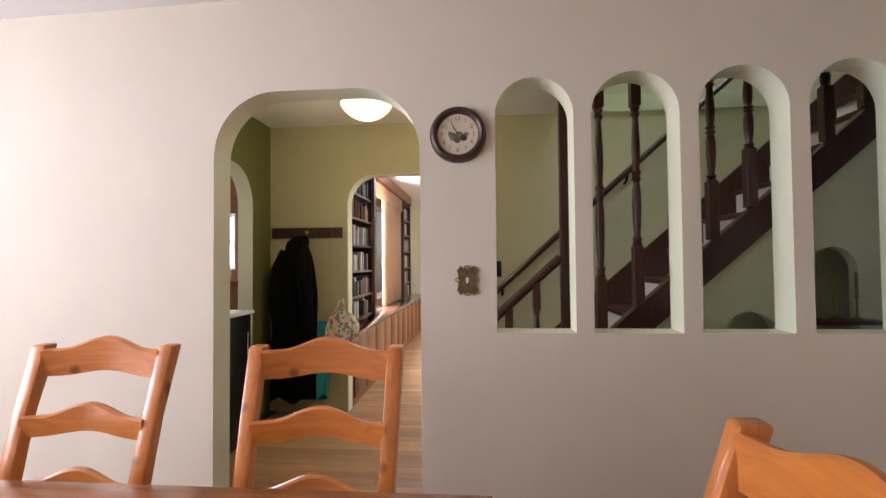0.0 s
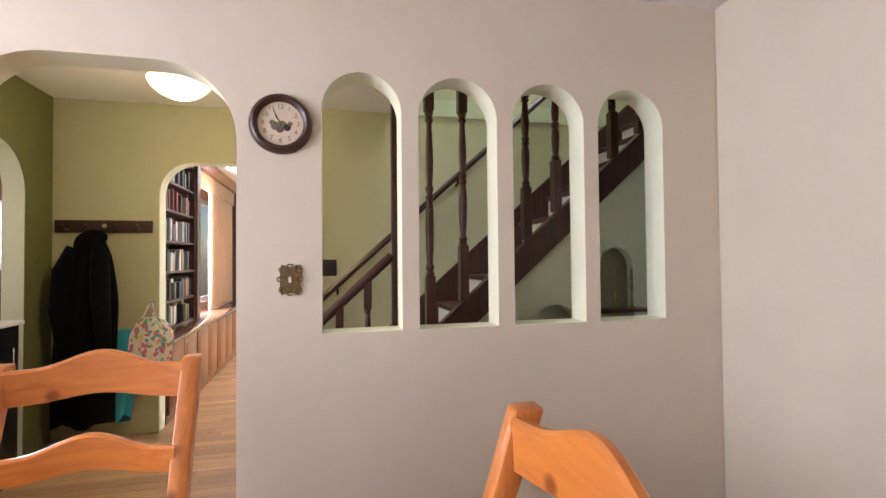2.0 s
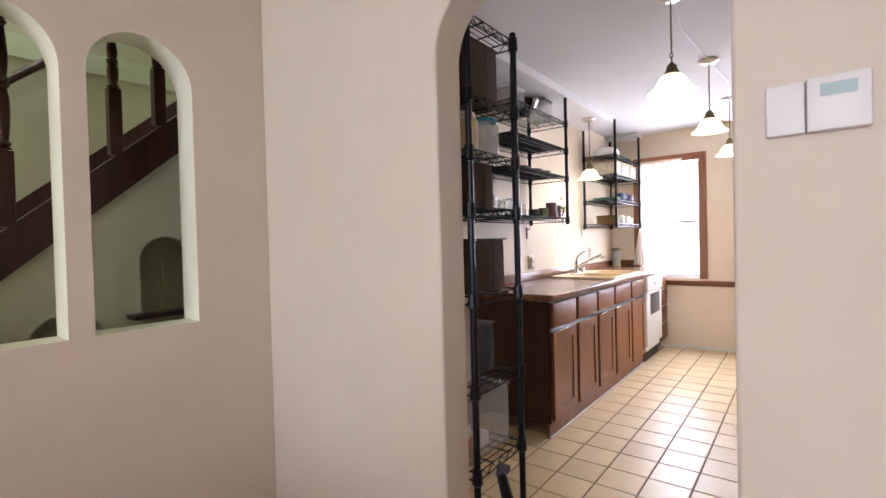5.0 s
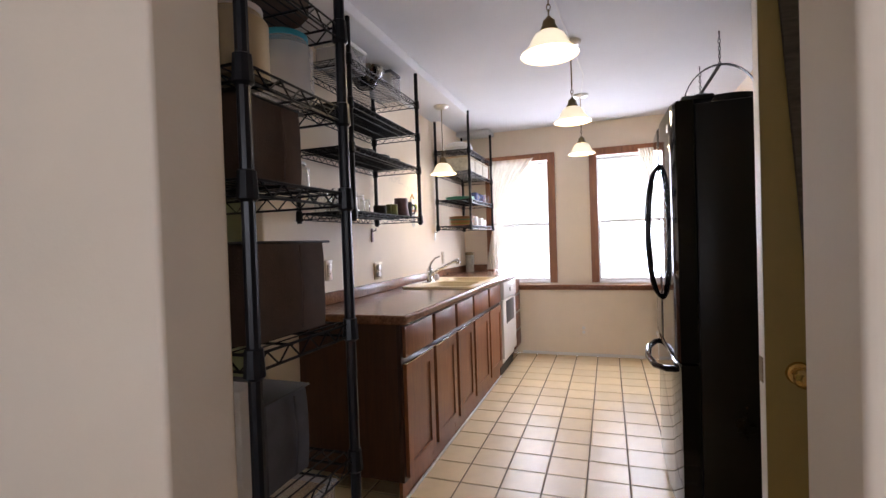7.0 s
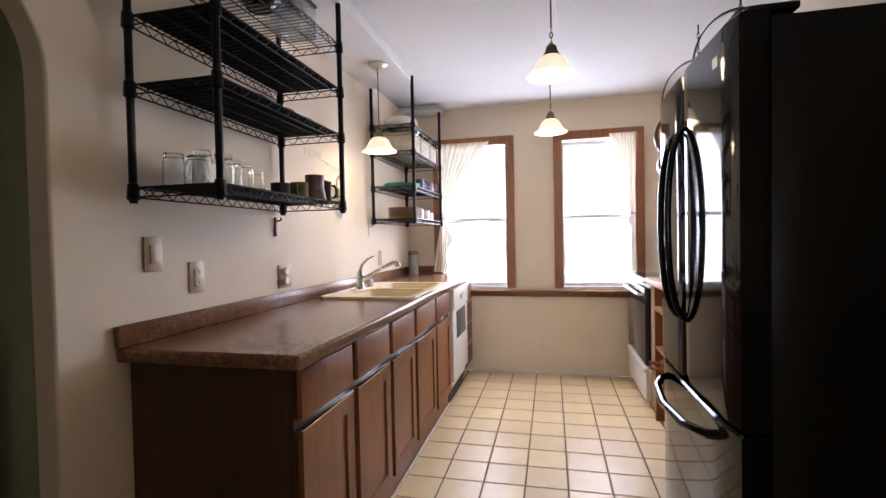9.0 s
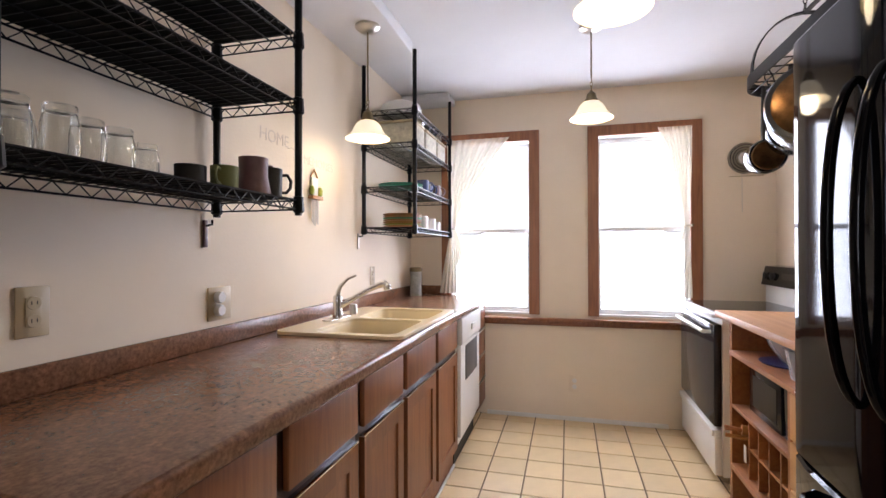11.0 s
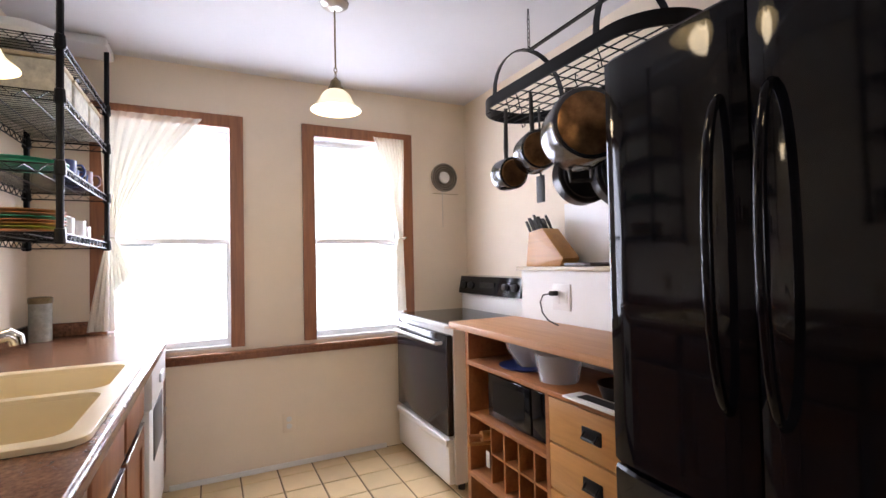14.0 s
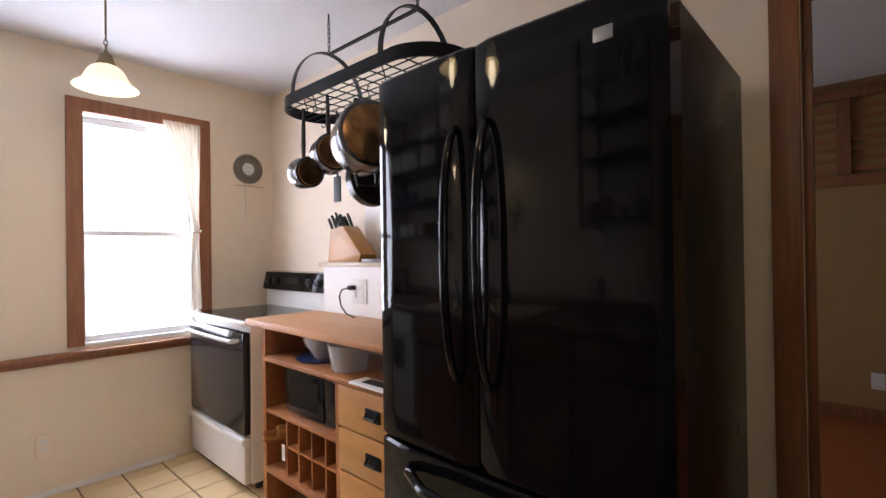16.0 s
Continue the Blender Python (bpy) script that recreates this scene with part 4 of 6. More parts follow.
# ---- kitchen: refrigerator ----
f = thing("refrigerator", (6.44, 0.3, 0), "glossy black french-door refrigerator with bottom freezer", "refrigerator")
part("cabinet", bx(6.035, 6.87, -0.04, 0.575, 0.03, 1.785, 0.006), M_BLACKSIDE, f)
def bowed(x0, x1, z0, z1, y0=0.58, depth=0.08, bow=0.010, cx=6.4525, half=0.423):
    bm = bmesh.new()
    n = 10
    secs = []
    for k in range(n + 1):
        x = x0 + (x1 - x0) * k / n
        y = y0 + depth + bow * (1 - ((x - cx) / half) ** 2)
        if k in (0, n):
            y -= 0.012
        secs.append([bm.verts.new(p) for p in ((x, y0, z0), (x, y - 0.006, z0), (x, y, z0 + 0.008), (x, y, z1 - 0.008), (x, y - 0.006, z1), (x, y0, z1))])
    for a, b in zip(secs, secs[1:]):
        for j in range(6):
            bm.faces.new((a[j], b[j], b[(j + 1) % 6], a[(j + 1) % 6]))
    bm.faces.new(secs[0])
    bm.faces.new(secs[-1][::-1])
    bmesh.ops.recalc_face_normals(bm, faces=bm.faces)
    return bm
for x0, x1, hx in ((6.03, 6.487, 6.44), (6.493, 6.875, 6.543)):
    dd = part("door", bowed(x0, x1, 0.725, 1.80), M_BLACK, f)
    pts = [(hx, 0.655 + 0.072 * math.sin(math.pi * k / 20) ** 0.72, 1.27 + 0.33 * math.cos(math.pi * k / 20)) for k in range(21)]
    part("handle", tube(bmesh.new(), pts, [0.006 + 0.0055 * math.sin(math.pi * k / 20) ** 0.4 for k in range(21)], 12), M_BLACK, dd, "curved glossy black bar handle")
    part("top_hinge_cover", bx(x0 + 0.02 if x0 < 6.3 else x1 - 0.12, x0 + 0.12 if x0 < 6.3 else x1 - 0.02, 0.50, 0.62, 1.802, 1.822, 0.006), M_BLACKSIDE, f)
fz = part("freezer_drawer", bowed(6.03, 6.875, 0.06, 0.715), M_BLACK, f)
part("handle", tube(bmesh.new(), [(6.14, 0.645, 0.672), (6.16, 0.69, 0.665), (6.25, 0.728, 0.655), (6.44, 0.745, 0.65), (6.63, 0.728, 0.655), (6.72, 0.69, 0.665), (6.74, 0.645, 0.672)], 0.0145, 10), M_BLACK, fz, "curved glossy black bar handle")
part("toe_grille", bx(6.05, 6.835, 0.50, 0.57, 0.003, 0.055), M_INK, f)
part("badge", bx(6.131, 6.173, 0.655, 0.667, 1.702, 1.732, 0.002), M_BADGE, f, "small chrome badge")

# ---- kitchen: hutch, range ----
h = thing("kitchen_cart", (7.54, 0.2, 0), "orange-brown wooden cart with open shelves, wine cubbies and drawers", "cart")
hx0, hx1, hy0, hy1 = 6.93, 8.05, 0.082, 0.455
part("top", bx(hx0 - 0.02, 8.163, 0.062, 0.492, 0.912, 0.946, 0.006), M_CARTTOP, h)
part("side_panel", bx(hx1 - 0.03, hx1, hy0, hy1, 0.0, 0.911), M_HUTCH, h)
part("side_panel", bx(hx0, hx0 + 0.028, hy0, hy1, 0.0, 0.911), M_HUTCH, h)
part("divider", bx(7.395, 7.415, hy0, hy1, 0.215, 0.744), M_HUTCH, h)
part("shelf", bx(hx0 + 0.029, hx1 - 0.031, hy0, hy1 + 0.012, 0.745, 0.767, 0.003), M_HUTCH, h)
part("shelf", bx(7.416, hx1 - 0.031, hy0, hy1, 0.485, 0.503, 0.003), M_HUTCH, h)
part("bottom_shelf", bx(hx0 + 0.029, hx1 - 0.031, hy0, hy1 + 0.008, 0.19, 0.214, 0.003), M_HUTCH, h)
part("back", bx(hx0 + 0.029, hx1 - 0.031, hy0, hy0 + 0.008, 0.215, 0.744), M_HUTCH, h)
for k in range(3):
    z = 0.217 + k * 0.1755
    q = part("drawer", bx(hx0 + 0.034, 7.388, hy1 - 0.02, hy1 + 0.006, z + 0.004, z + 0.1715, 0.005), M_MAPLE, h)
    x = 7.16
    hd = part("pull_plate", bx(x - 0.045, x + 0.045, hy1 + 0.006, hy1 + 0.010, z + 0.065, z + 0.115, 0.004), M_IRON, q, "black metal pull")
    part("bail", tube(bmesh.new(), [(x - 0.03, hy1 + 0.011, z + 0.10), (x - 0.03, hy1 + 0.026, z + 0.08), (x + 0.03, hy1 + 0.026, z + 0.08), (x + 0.03, hy1 + 0.011, z + 0.10)], 0.005, 6), M_IRON, q)
for x in (7.51, 7.62, 7.73, 7.84):
    part("cubby_divider", bx(x, x + 0.010, hy0 + 0.01, hy1 - 0.015, 0.215, 0.484), M_HUTCH, h)
part("cubby_shelf", bx(7.416, 7.839, hy0 + 0.012, hy1 - 0.017, 0.345, 0.355), M_HUTCH, h)
mw = thing("microwave_oven", (7.66, 0.26, 0.5035), "black microwave oven on the cart shelf", "microwave")
part("case", bx(7.44, 7.90, 0.10, 0.40, 0.515, 0.722, 0.006), M_BLACKSIDE, mw)
part("door", bx(7.56, 7.895, 0.40, 0.42, 0.518, 0.719, 0.005), M_BLACKGLASS, mw)
part("keypad", bx(7.445, 7.558, 0.40, 0.416, 0.518, 0.719, 0.004), M_BLACK, mw)
part("window", bx(7.60, 7.85, 0.4203, 0.4215, 0.55, 0.69), M_BLACKGLASS, mw)
for x in (7.47, 7.87):
    for y in (0.13, 0.37):
        part("foot", lathe(bmesh.new(), [(0.012, 0), (0.012, 0.0118)], 10, (x, y, 0.5035)), M_INK, mw)

st = thing("electric_range", (8.6, 0.2, 0), "white electric range with black glass oven door", "stove")
rx0, rx1, rf = 8.21, 8.965, 0.46
part("body", bx(rx0, rx1, -0.11, rf - 0.02, 0.05, 0.895, 0.004), M_WHITE, st)
part("oven_door", bx(rx0 + 0.004, rx1 - 0.004, rf - 0.018, rf + 0.022, 0.315, 0.862, 0.008), M_OVENGLASS, st, "black glass oven door")
dd = part("storage_drawer", bx(rx0 + 0.004, rx1 - 0.004, rf - 0.018, rf + 0.02, 0.055, 0.30, 0.008), M_WHITE, st)
part("drawer_lip", bx(rx0 + 0.004, rx1 - 0.004, rf + 0.02, rf + 0.034, 0.262, 0.30, 0.006), M_WHITE, dd)
part("door_handle", tube(bmesh.new(), [(rx0 + 0.06, rf + 0.02, 0.815), (rx0 + 0.06, rf + 0.06, 0.815), (rx1 - 0.06, rf + 0.06, 0.815), (rx1 - 0.06, rf + 0.02, 0.815)], 0.011, 10), M_WHITE, st)
part("cooktop", bx(rx0 - 0.006, rx1 + 0.004, -0.10, rf + 0.035, 0.896, 0.918, 0.007), M_WHITE, st)
part("glass_top", bx(rx0 + 0.025, rx1 - 0.025, -0.03, rf - 0.005, 0.9183, 0.9222), M_BLACKGLASS, st)
b = part("backguard", bx(rx0, rx1, -0.11, -0.03, 0.919, 1.035, 0.006), M_WHITE, st)
bm = plate("x", rx0, rx1 - rx0, [(-0.11, 1.036), (-0.005, 1.036), (-0.03, 1.155), (-0.11, 1.16)])
cp = part("control_panel", bm, M_BLACKGLASS, st, "black control panel with knobs")
for x in (8.27, 8.37, 8.80, 8.90):
    part("knob", lathe(bmesh.new(), [(0.024, 0), (0.022, 0.02), (0.0, 0.022)], 14, (x, -0.018, 1.095), "y"), M_INK, cp)
part("clock_display", bx(8.5, 8.68, -0.022, -0.014, 1.07, 1.12), M_DIMLCD, cp)
for x in (rx0 + 0.05, rx1 - 0.05):
    part("foot", lathe(bmesh.new(), [(0.02, 0.001), (0.02, 0.052)], 10, (x, rf - 0.08, 0)), M_INK, st)
    part("foot", lathe(bmesh.new(), [(0.02, 0.001), (0.02, 0.052)], 10, (x, -0.06, 0)), M_INK, st)
setting("half_wall", bx(6.95, 8.10, KR + 0.001, 0.055, 0, 1.205), M_TRIMWHITE, "white half-height wall ledge behind the cart", "wall")
setting("ledge_cap", bx(6.94, 8.125, KR + 0.001, 0.075, 1.206, 1.228, 0.004), M_ALMOND, "pale cap on the half-height ledge", "trim")

sp3 = thing("splash_panel", (7.4, KR, 1.23), "glossy white splash panel on the cream wall behind the pans", "wall panel")
part("sheet", bx(6.95, 7.925, KR + 0.0006, KR + 0.007, 1.2295, 1.565, 0.002), M_WHITE, sp3)

# ---- wire shelving ----


def wire_shelf(x0, x1, y0, y1, z, liner=True, step=0.028, along="y"):
    """Returns meshes of one wire shelf: rim with zigzag truss, wires, liner."""
    rim = bmesh.new()
    c = [(x0, y0), (x1, y0), (x1, y1), (x0, y1)]
    for zz in (z, z - 0.03):
        tube(rim, [(*p, zz) for p in c], 0.0032, 5, closed=True)
    for (ax, ay), (bx_, by) in zip(c, c[1:] + c[:1]):
        L = math.hypot(bx_ - ax, by - ay)
        n = max(2, int(L / 0.032))
        pts = [(ax + (bx_ - ax) * k / n, ay + (by - ay) * k / n, z if k % 2 else z - 0.03) for k in range(n + 1)]
        tube(rim, pts, 0.0022, 4)
    w = bmesh.new()
    if along == "y":
        k = x0 + step
        while k < x1:
            tube(w, [(k, y0, z + 0.002), (k, y1, z + 0.002)], 0.0018, 4)
            k += step
        for f in (0.33, 0.66):
            tube(w, [(x0, y0 + (y1 - y0) * f, z - 0.003), (x1, y0 + (y1 - y0) * f, z - 0.003)], 0.003, 5)
    else:
        k = y0 + step
        while k < y1:
            tube(w, [(x0, k, z + 0.002), (x1, k, z + 0.002)], 0.0018, 4)
            k += step
        for f in (0.33, 0.66):
            tube(w, [(x0 + (x1 - x0) * f, y0, z - 0.003), (x0 + (x1 - x0) * f, y1, z - 0.003)], 0.003, 5)
    ln = bx(x0 + 0.012, x1 - 0.012, y0 + 0.012, y1 - 0.012, z + 0.0042, z + 0.0062) if liner else None
    return rim, w, ln


def wire_unit(name, x0, x1, y0, y1, z0, z1, levels, label, cat, liners, along="y", group=""):
    u = thing(name, ((x0 + x1) / 2, (y0 + y1) / 2, z0), label, cat, group)
    for px in (x0, x1):
        for py in (y0, y1):
            p = part("post", tube(bmesh.new(), [(px, py, z0), (px, py, z1)], 0.0125, 10), M_IRON, u)
            for z in levels:
                part("collar", lathe(bmesh.new(), [(0.0128, -0.042), (0.0195, -0.036), (0.0165, 0.012), (0.0128, 0.014)], 10, (px, py, z), cap=False), M_IRON, p)
    for z, lin in zip(levels, liners):
        rim, w, ln = wire_shelf(x0, x1, y0, y1, z, lin, along=along)
        s = part("shelf", rim, M_IRON, u)
        tagged(part("wire_deck", w, M_IRON, s), kind="stuff")
        if ln:
            part("shelf_liner", ln, M_LINER, s, "black plastic shelf liner")
    return u


S1 = wire_unit("hanging_wire_shelf", 5.945, 6.811, 2.105, 2.43, 1.375, 2.386, [1.425, 1.755, 1.975, 2.19], "black wire shelf unit hung on the cream wall above the worktop", "shelf", [True, True, True, False], group="wall wire shelves")
S2 = wire_unit("hanging_wire_shelf", 8.046, 8.896, 2.105, 2.43, 1.365, 2.45, [1.40, 1.645, 1.905, 2.105], "black wire shelf unit hung in the corner beside the window", "shelf", [False, False, False, False], group="wall wire shelves")
R = wire_unit("wire_rack", 4.55, 4.872, 1.505, 2.39, 0.03, 2.075, [0.10, 0.46, 0.755, 1.07, 1.38, 1.58, 1.775, 2.045], "tall black wire rack holding fabric bins and jars", "rack", [False] * 8, along="x")
for px in (4.55, 4.872):
    for py in (1.505, 2.39):
        part("levelling_foot", lathe(bmesh.new(), [(0.016, 0.0), (0.016, 0.012), (0.009, 0.016), (0.009, 0.031)], 10, (px, py, 0)), M_IRON, R)


def soft_bin(name, x0, x1, y0, y1, z0, z1, m, label):
    t = thing(name, ((x0 + x1) / 2, (y0 + y1) / 2, z0), label, "storage bin", "fabric bins on the rack")
    bm = bmesh.new()
    n = 6
    rows = []
    for j in range(n + 1):
        v = j / n
        b = 0.006 * math.sin(v * math.pi)
        ring = []
        for k in range(24):
            a = 2 * math.pi * (k + 0.5) / 24
            sq = 1 / max(abs(math.cos(a)), abs(math.sin(a)))
            wob = 1 + 0.012 * math.sin(5 * a + j)
            ring.append(bm.verts.new(((x0 + x1) / 2 + ((x1 - x0) / 2 + b) * math.cos(a) * min(sq, 1.36) * wob * 0.98, (y0 + y1) / 2 + ((y1 - y0) / 2 + b) * math.sin(a) * min(sq, 1.36) * wob * 0.98, z0 + (z1 - z0) * v)))
        rows.append(ring)
    for a, b in zip(rows, rows[1:]):
        for k in range(24):
            bm.faces.new((a[k], a[(k + 1) % 24], b[(k + 1) % 24], b[k]))
    bm.faces.new(rows[0][::-1])
    bm.faces.new(rows[-1])
    part("body", bm, m, t)
    part("hem", bx(x0 + 0.002, x1 - 0.002, y0 + 0.002, y1 - 0.002, z1 + 0.0003, z1 + 0.006, 0.002), M_INK, t, "dark bound upper edge")
    part("seam", tube(bmesh.new(), [(x1 + 0.004, (y0 + y1) / 2, z0 + 0.01), (x1 + 0.009, (y0 + y1) / 2, (z0 + z1) / 2), (x1 + 0.003, (y0 + y1) / 2, z1 - 0.004)], 0.003, 6), m, t)
    part("seam", tube(bmesh.new(), [((x0 + x1) / 2 + 0.02, y0 - 0.004, z0 + 0.01), ((x0 + x1) / 2 + 0.02, y0 - 0.009, (z0 + z1) / 2), ((x0 + x1) / 2 + 0.02, y0 - 0.003, z1 - 0.004)], 0.003, 6), m, t)
    return t


soft_bin("fabric_bin", 4.575, 4.865, 1.545, 1.93, 1.0745, 1.265, M_BROWNFELT, "brown fabric storage bin on the wire rack")
soft_bin("fabric_bin", 4.575, 4.85, 1.98, 2.34, 1.0745, 1.265, M_BROWNFELT, "brown fabric storage bin on the wire rack")
soft_bin("fabric_bin", 4.57, 4.775, 1.54, 1.9, 1.3845, 1.545, M_BROWNFELT, "low brown fabric bin on the wire rack")
soft_bin("fabric_bin", 4.57, 4.85, 1.55, 1.95, 1.7795, 2.0, M_BROWNFELT, "tall brown fabric bin on the wire rack")
soft_bin("fabric_bin", 4.63, 4.80, 1.57, 1.82, 0.7595, 0.94, M_BLUEGREY, "grey fabric storage bin on the wire rack")

# ---- pendant lamps ----


def pendant(x, y, zb, zc, label, cord, watts):
    p = thing("pendant_lamp", (x, y, zb), label, "pendant lamp", "kitchen pendant lamps")
    prof = [(0.112, 0.0), (0.109, 0.005), (0.097, 0.014), (0.083, 0.027), (0.074, 0.043), (0.067, 0.060), (0.056, 0.076), (0.042, 0.087), (0.030, 0.092), (0.027, 0.090), (0.039, 0.084), (0.053, 0.073), (0.064, 0.058), (0.071, 0.041), (0.080, 0.024), (0.095, 0.011), (0.107, 0.002), (0.112, 0.0)]
    part("shade", lathe(bmesh.new(), prof, 32, (x, y, zb), cap=False), M_SHADE, p, "bell-shaped frosted glass shade, lit")
    part("socket_cup", lathe(bmesh.new(), [(0.036, 0.088), (0.035, 0.098), (0.027, 0.112), (0.023, 0.132), (0.012, 0.142), (0.006, 0.150), (0.0, 0.150)], 18, (x, y, zb)), M_BRASS, p, "dark bronze socket cup")
    for k in range(3):
        c, w = zb + 0.163 + 0.021 * k, 0.012 if k == 0 else 0.007
        part("chain_link", tube(bmesh.new(), [(x + w * math.cos(a) * (k % 2 == 0), y + w * math.cos(a) * (k % 2), c + 0.0135 * math.sin(a)) for a in [j * math.pi / 6 for j in range(12)]], 0.0021, 5, closed=True), M_BRASS, p)
    part("rod", tube(bmesh.new(), [(x, y, zb + 0.216), (x, y, zc - 0.02)], 0.0040, 8), M_BRASS, p)
    if cord:
        part("canopy", lathe(bmesh.new(), [(0.012, -0.030), (0.045, -0.024), (0.062, -0.010), (0.064, 0.0), (0.0, 0.0)], 24, (x, y, zc)), M_NICKEL, p)
    part("bulb", lathe(bmesh.new(), [(0.0, 0.018), (0.016, 0.024), (0.026, 0.042), (0.022, 0.062), (0.012, 0.08), (0.0, 0.085)], 14, (x, y, zb)), M_BULB, p)
    bulb_light("lamp_light", (x, y, zb - 0.012), watts, radius=0.05)
    return p


M_BULB = mat("lit_bulb", (1.0, 0.85, 0.6), 0.4, vary=0.0, emit=BULB_E)
for x, y, z in ((5.775, 1.115, 1.972), (6.875, 1.105, 1.962), (8.021, 1.11, 1.957)):
    pendant(x, y, z, 2.449, "pendant lamp with a frosted bell shade hanging over the aisle", True, PENDANT_W)
pendant(7.588, 2.2, 1.818, 2.384, "pendant lamp with a frosted bell shade hanging over the sink", True, 1.1 * PENDANT_W)
cd = thing("lighting_cable", (6.8, 1.1, 2.44), "thin white cable run along the ceiling between lamps", "cable")
part("wire", tube(bmesh.new(), [(5.78, 1.105, 2.441), (6.2, 1.15, 2.444), (6.86, 1.105, 2.441), (7.5, 1.06, 2.444), (8.01, 1.105, 2.441)], 0.004, 6), M_PLASTICW, cd)

# ---- dining chairs and table ----


def chair():
    """Ladder-back chair: seat toward -y, back at y = 0, standing at the origin."""
    c = thing("dining_chair", (0, 0, 0), "honey pine ladder-back dining chair", "chair", "chairs round the dining table")
    for s in (-1, 1):
        pts = [(s * 0.18, -0.02, 0.0), (s * 0.18, -0.03, 0.42), (s * 0.184, -0.012, 0.60), (s * 0.19, 0.055, 0.85), (s * 0.194, 0.12, 1.035)]
        bm = bmesh.new()
        rings = []
        for x, y, z in pts:
            w, d = 0.021, (0.019 if z > 0.7 else 0.024)
            if z > 1.0:
                d = 0.024
            rings.append([bm.verts.new((x + a * w, y + b * d, z)) for a, b in ((-1, -1), (1, -1), (1, 1), (-1, 1))])
        for a, b in zip(rings, rings[1:]):
            for k in range(4):
                bm.faces.new((a[k], a[(k + 1) % 4], b[(k + 1) % 4], b[k]))
        bm.faces.new(rings[0][::-1])
        bm.faces.new(rings[-1])
        bmesh.ops.bevel(bm, geom=bm.edges[:], offset=0.007, segments=2, affect="EDGES", profile=0.5)
        part("back_post", bm, M_PINE, c)
        lg = bx(s * 0.18 - 0.02, s * 0.18 + 0.02, -0.44, -0.40, 0, 0.43, 0.006)
        part("front_leg", lg, M_PINE, c)
        part("side_stretcher", bx(s * 0.18 - 0.01, s * 0.18 + 0.01, -0.399, -0.05, 0.2, 0.235, 0.004), M_PINEX, c)
    part("seat", bx(-0.205, 0.205, -0.455, -0.056, 0.431, 0.456, 0.009), M_PINEX, c)
    part("front_stretcher", bx(-0.159, 0.159, -0.43, -0.41, 0.28, 0.315, 0.004), M_PINEX, c)
    for zc, y in ((0.985, 0.098), (0.822, 0.038), (0.66, -0.002)):
        bm = bmesh.new()
        n = 22
        hgt = 0.078 if zc > 0.9 else 0.056
        secs = []
        for k in range(n + 1):
            u = -1 + 2 * k / n
            x = u * 0.178
            yy = y + 0.030 * (1 - u * u)
            hump = 0.034 * 0.5 * (1 + math.cos(min(1, abs(u) / 0.75) * math.pi))
            lo, hi = zc - hgt / 2 + 0.4 * hump, zc + hgt / 2 + hump
            secs.append([bm.verts.new(q) for q in ((x, yy - 0.010, lo), (x, yy + 0.010, lo), (x, yy + 0.011, hi - 0.006), (x, yy + 0.005, hi), (x, yy - 0.005, hi), (x, yy - 0.011, hi - 0.006))])
        for a, b in zip(secs, secs[1:]):
            for j in range(6):
                bm.faces.new((a[j], b[j], b[(j + 1) % 6], a[(j + 1) % 6]))
        bm.faces.new(secs[0])
        bm.faces.new(secs[-1][::-1])
        bmesh.ops.recalc_face_normals(bm, faces=bm.faces)
        part("back_slat", bm, M_PINEX, c)
    return c


ch = chair()
ch.matrix_basis = pose(2.052, 1.735, 0.0, 0, 0, 1)
copy_thing(ch, pose(1.395, 1.735, 0.0, 0, 0, 0))
copy_thing(ch, pose(2.738, 1.09, 0.0, 0, 0, -91))
tb = thing("dining_table", (1.6, 1.2, 0), "polished brown wooden dining table", "table")
for k in range(6):
    part("tabletop_board", bx(0.35, 2.50, 0.72 + k * 0.148, 0.866 + k * 0.148, 0.725, 0.76, 0.004), M_TABLE, tb)
part("apron", plate("z", 0.64, 0.084, rect(0.47, 2.36, 0.80, 1.52), [rect(0.495, 2.335, 0.825, 1.495)], jamb=0), M_TABLE, tb)
for x in (0.52, 2.31):
    for y in (0.85, 1.47):
        part("leg", lathe(bmesh.new(), [(0.025, 0), (0.03, 0.1), (0.042, 0.45), (0.03, 0.5), (0.045, 0.55), (0.045, 0.639)], 14, (x, y, 0)), M_TABLE, tb)

# ---- hall lamp ----
LX, LY = 1.778, 3.40
hl = thing("ceiling_lamp", (LX, LY, 2.44), "lit hanging ceiling lamp with an alabaster glass bowl", "ceiling lamp")
part("bowl", lathe(bmesh.new(), [(0.0, -0.291), (0.05, -0.287), (0.10, -0.266), (0.139, -0.232), (0.156, -0.204), (0.157, -0.196), (0.151, -0.196), (0.0, -0.211)], 32, (LX, LY, 2.44)), M_HALLBOWL, hl)
part("stem", tube(bmesh.new(), [(LX, LY, 2.238), (LX, LY, 2.425)], 0.008, 8), M_BRASS, hl)
part("base", lathe(bmesh.new(), [(0.02, -0.03), (0.06, -0.016), (0.065, -0.001), (0.0, -0.001)], 24, (LX, LY, 2.44)), M_BRASS, hl)
bulb_light("lamp_light", (LX, LY, 2.11), HALL_W, radius=0.08)

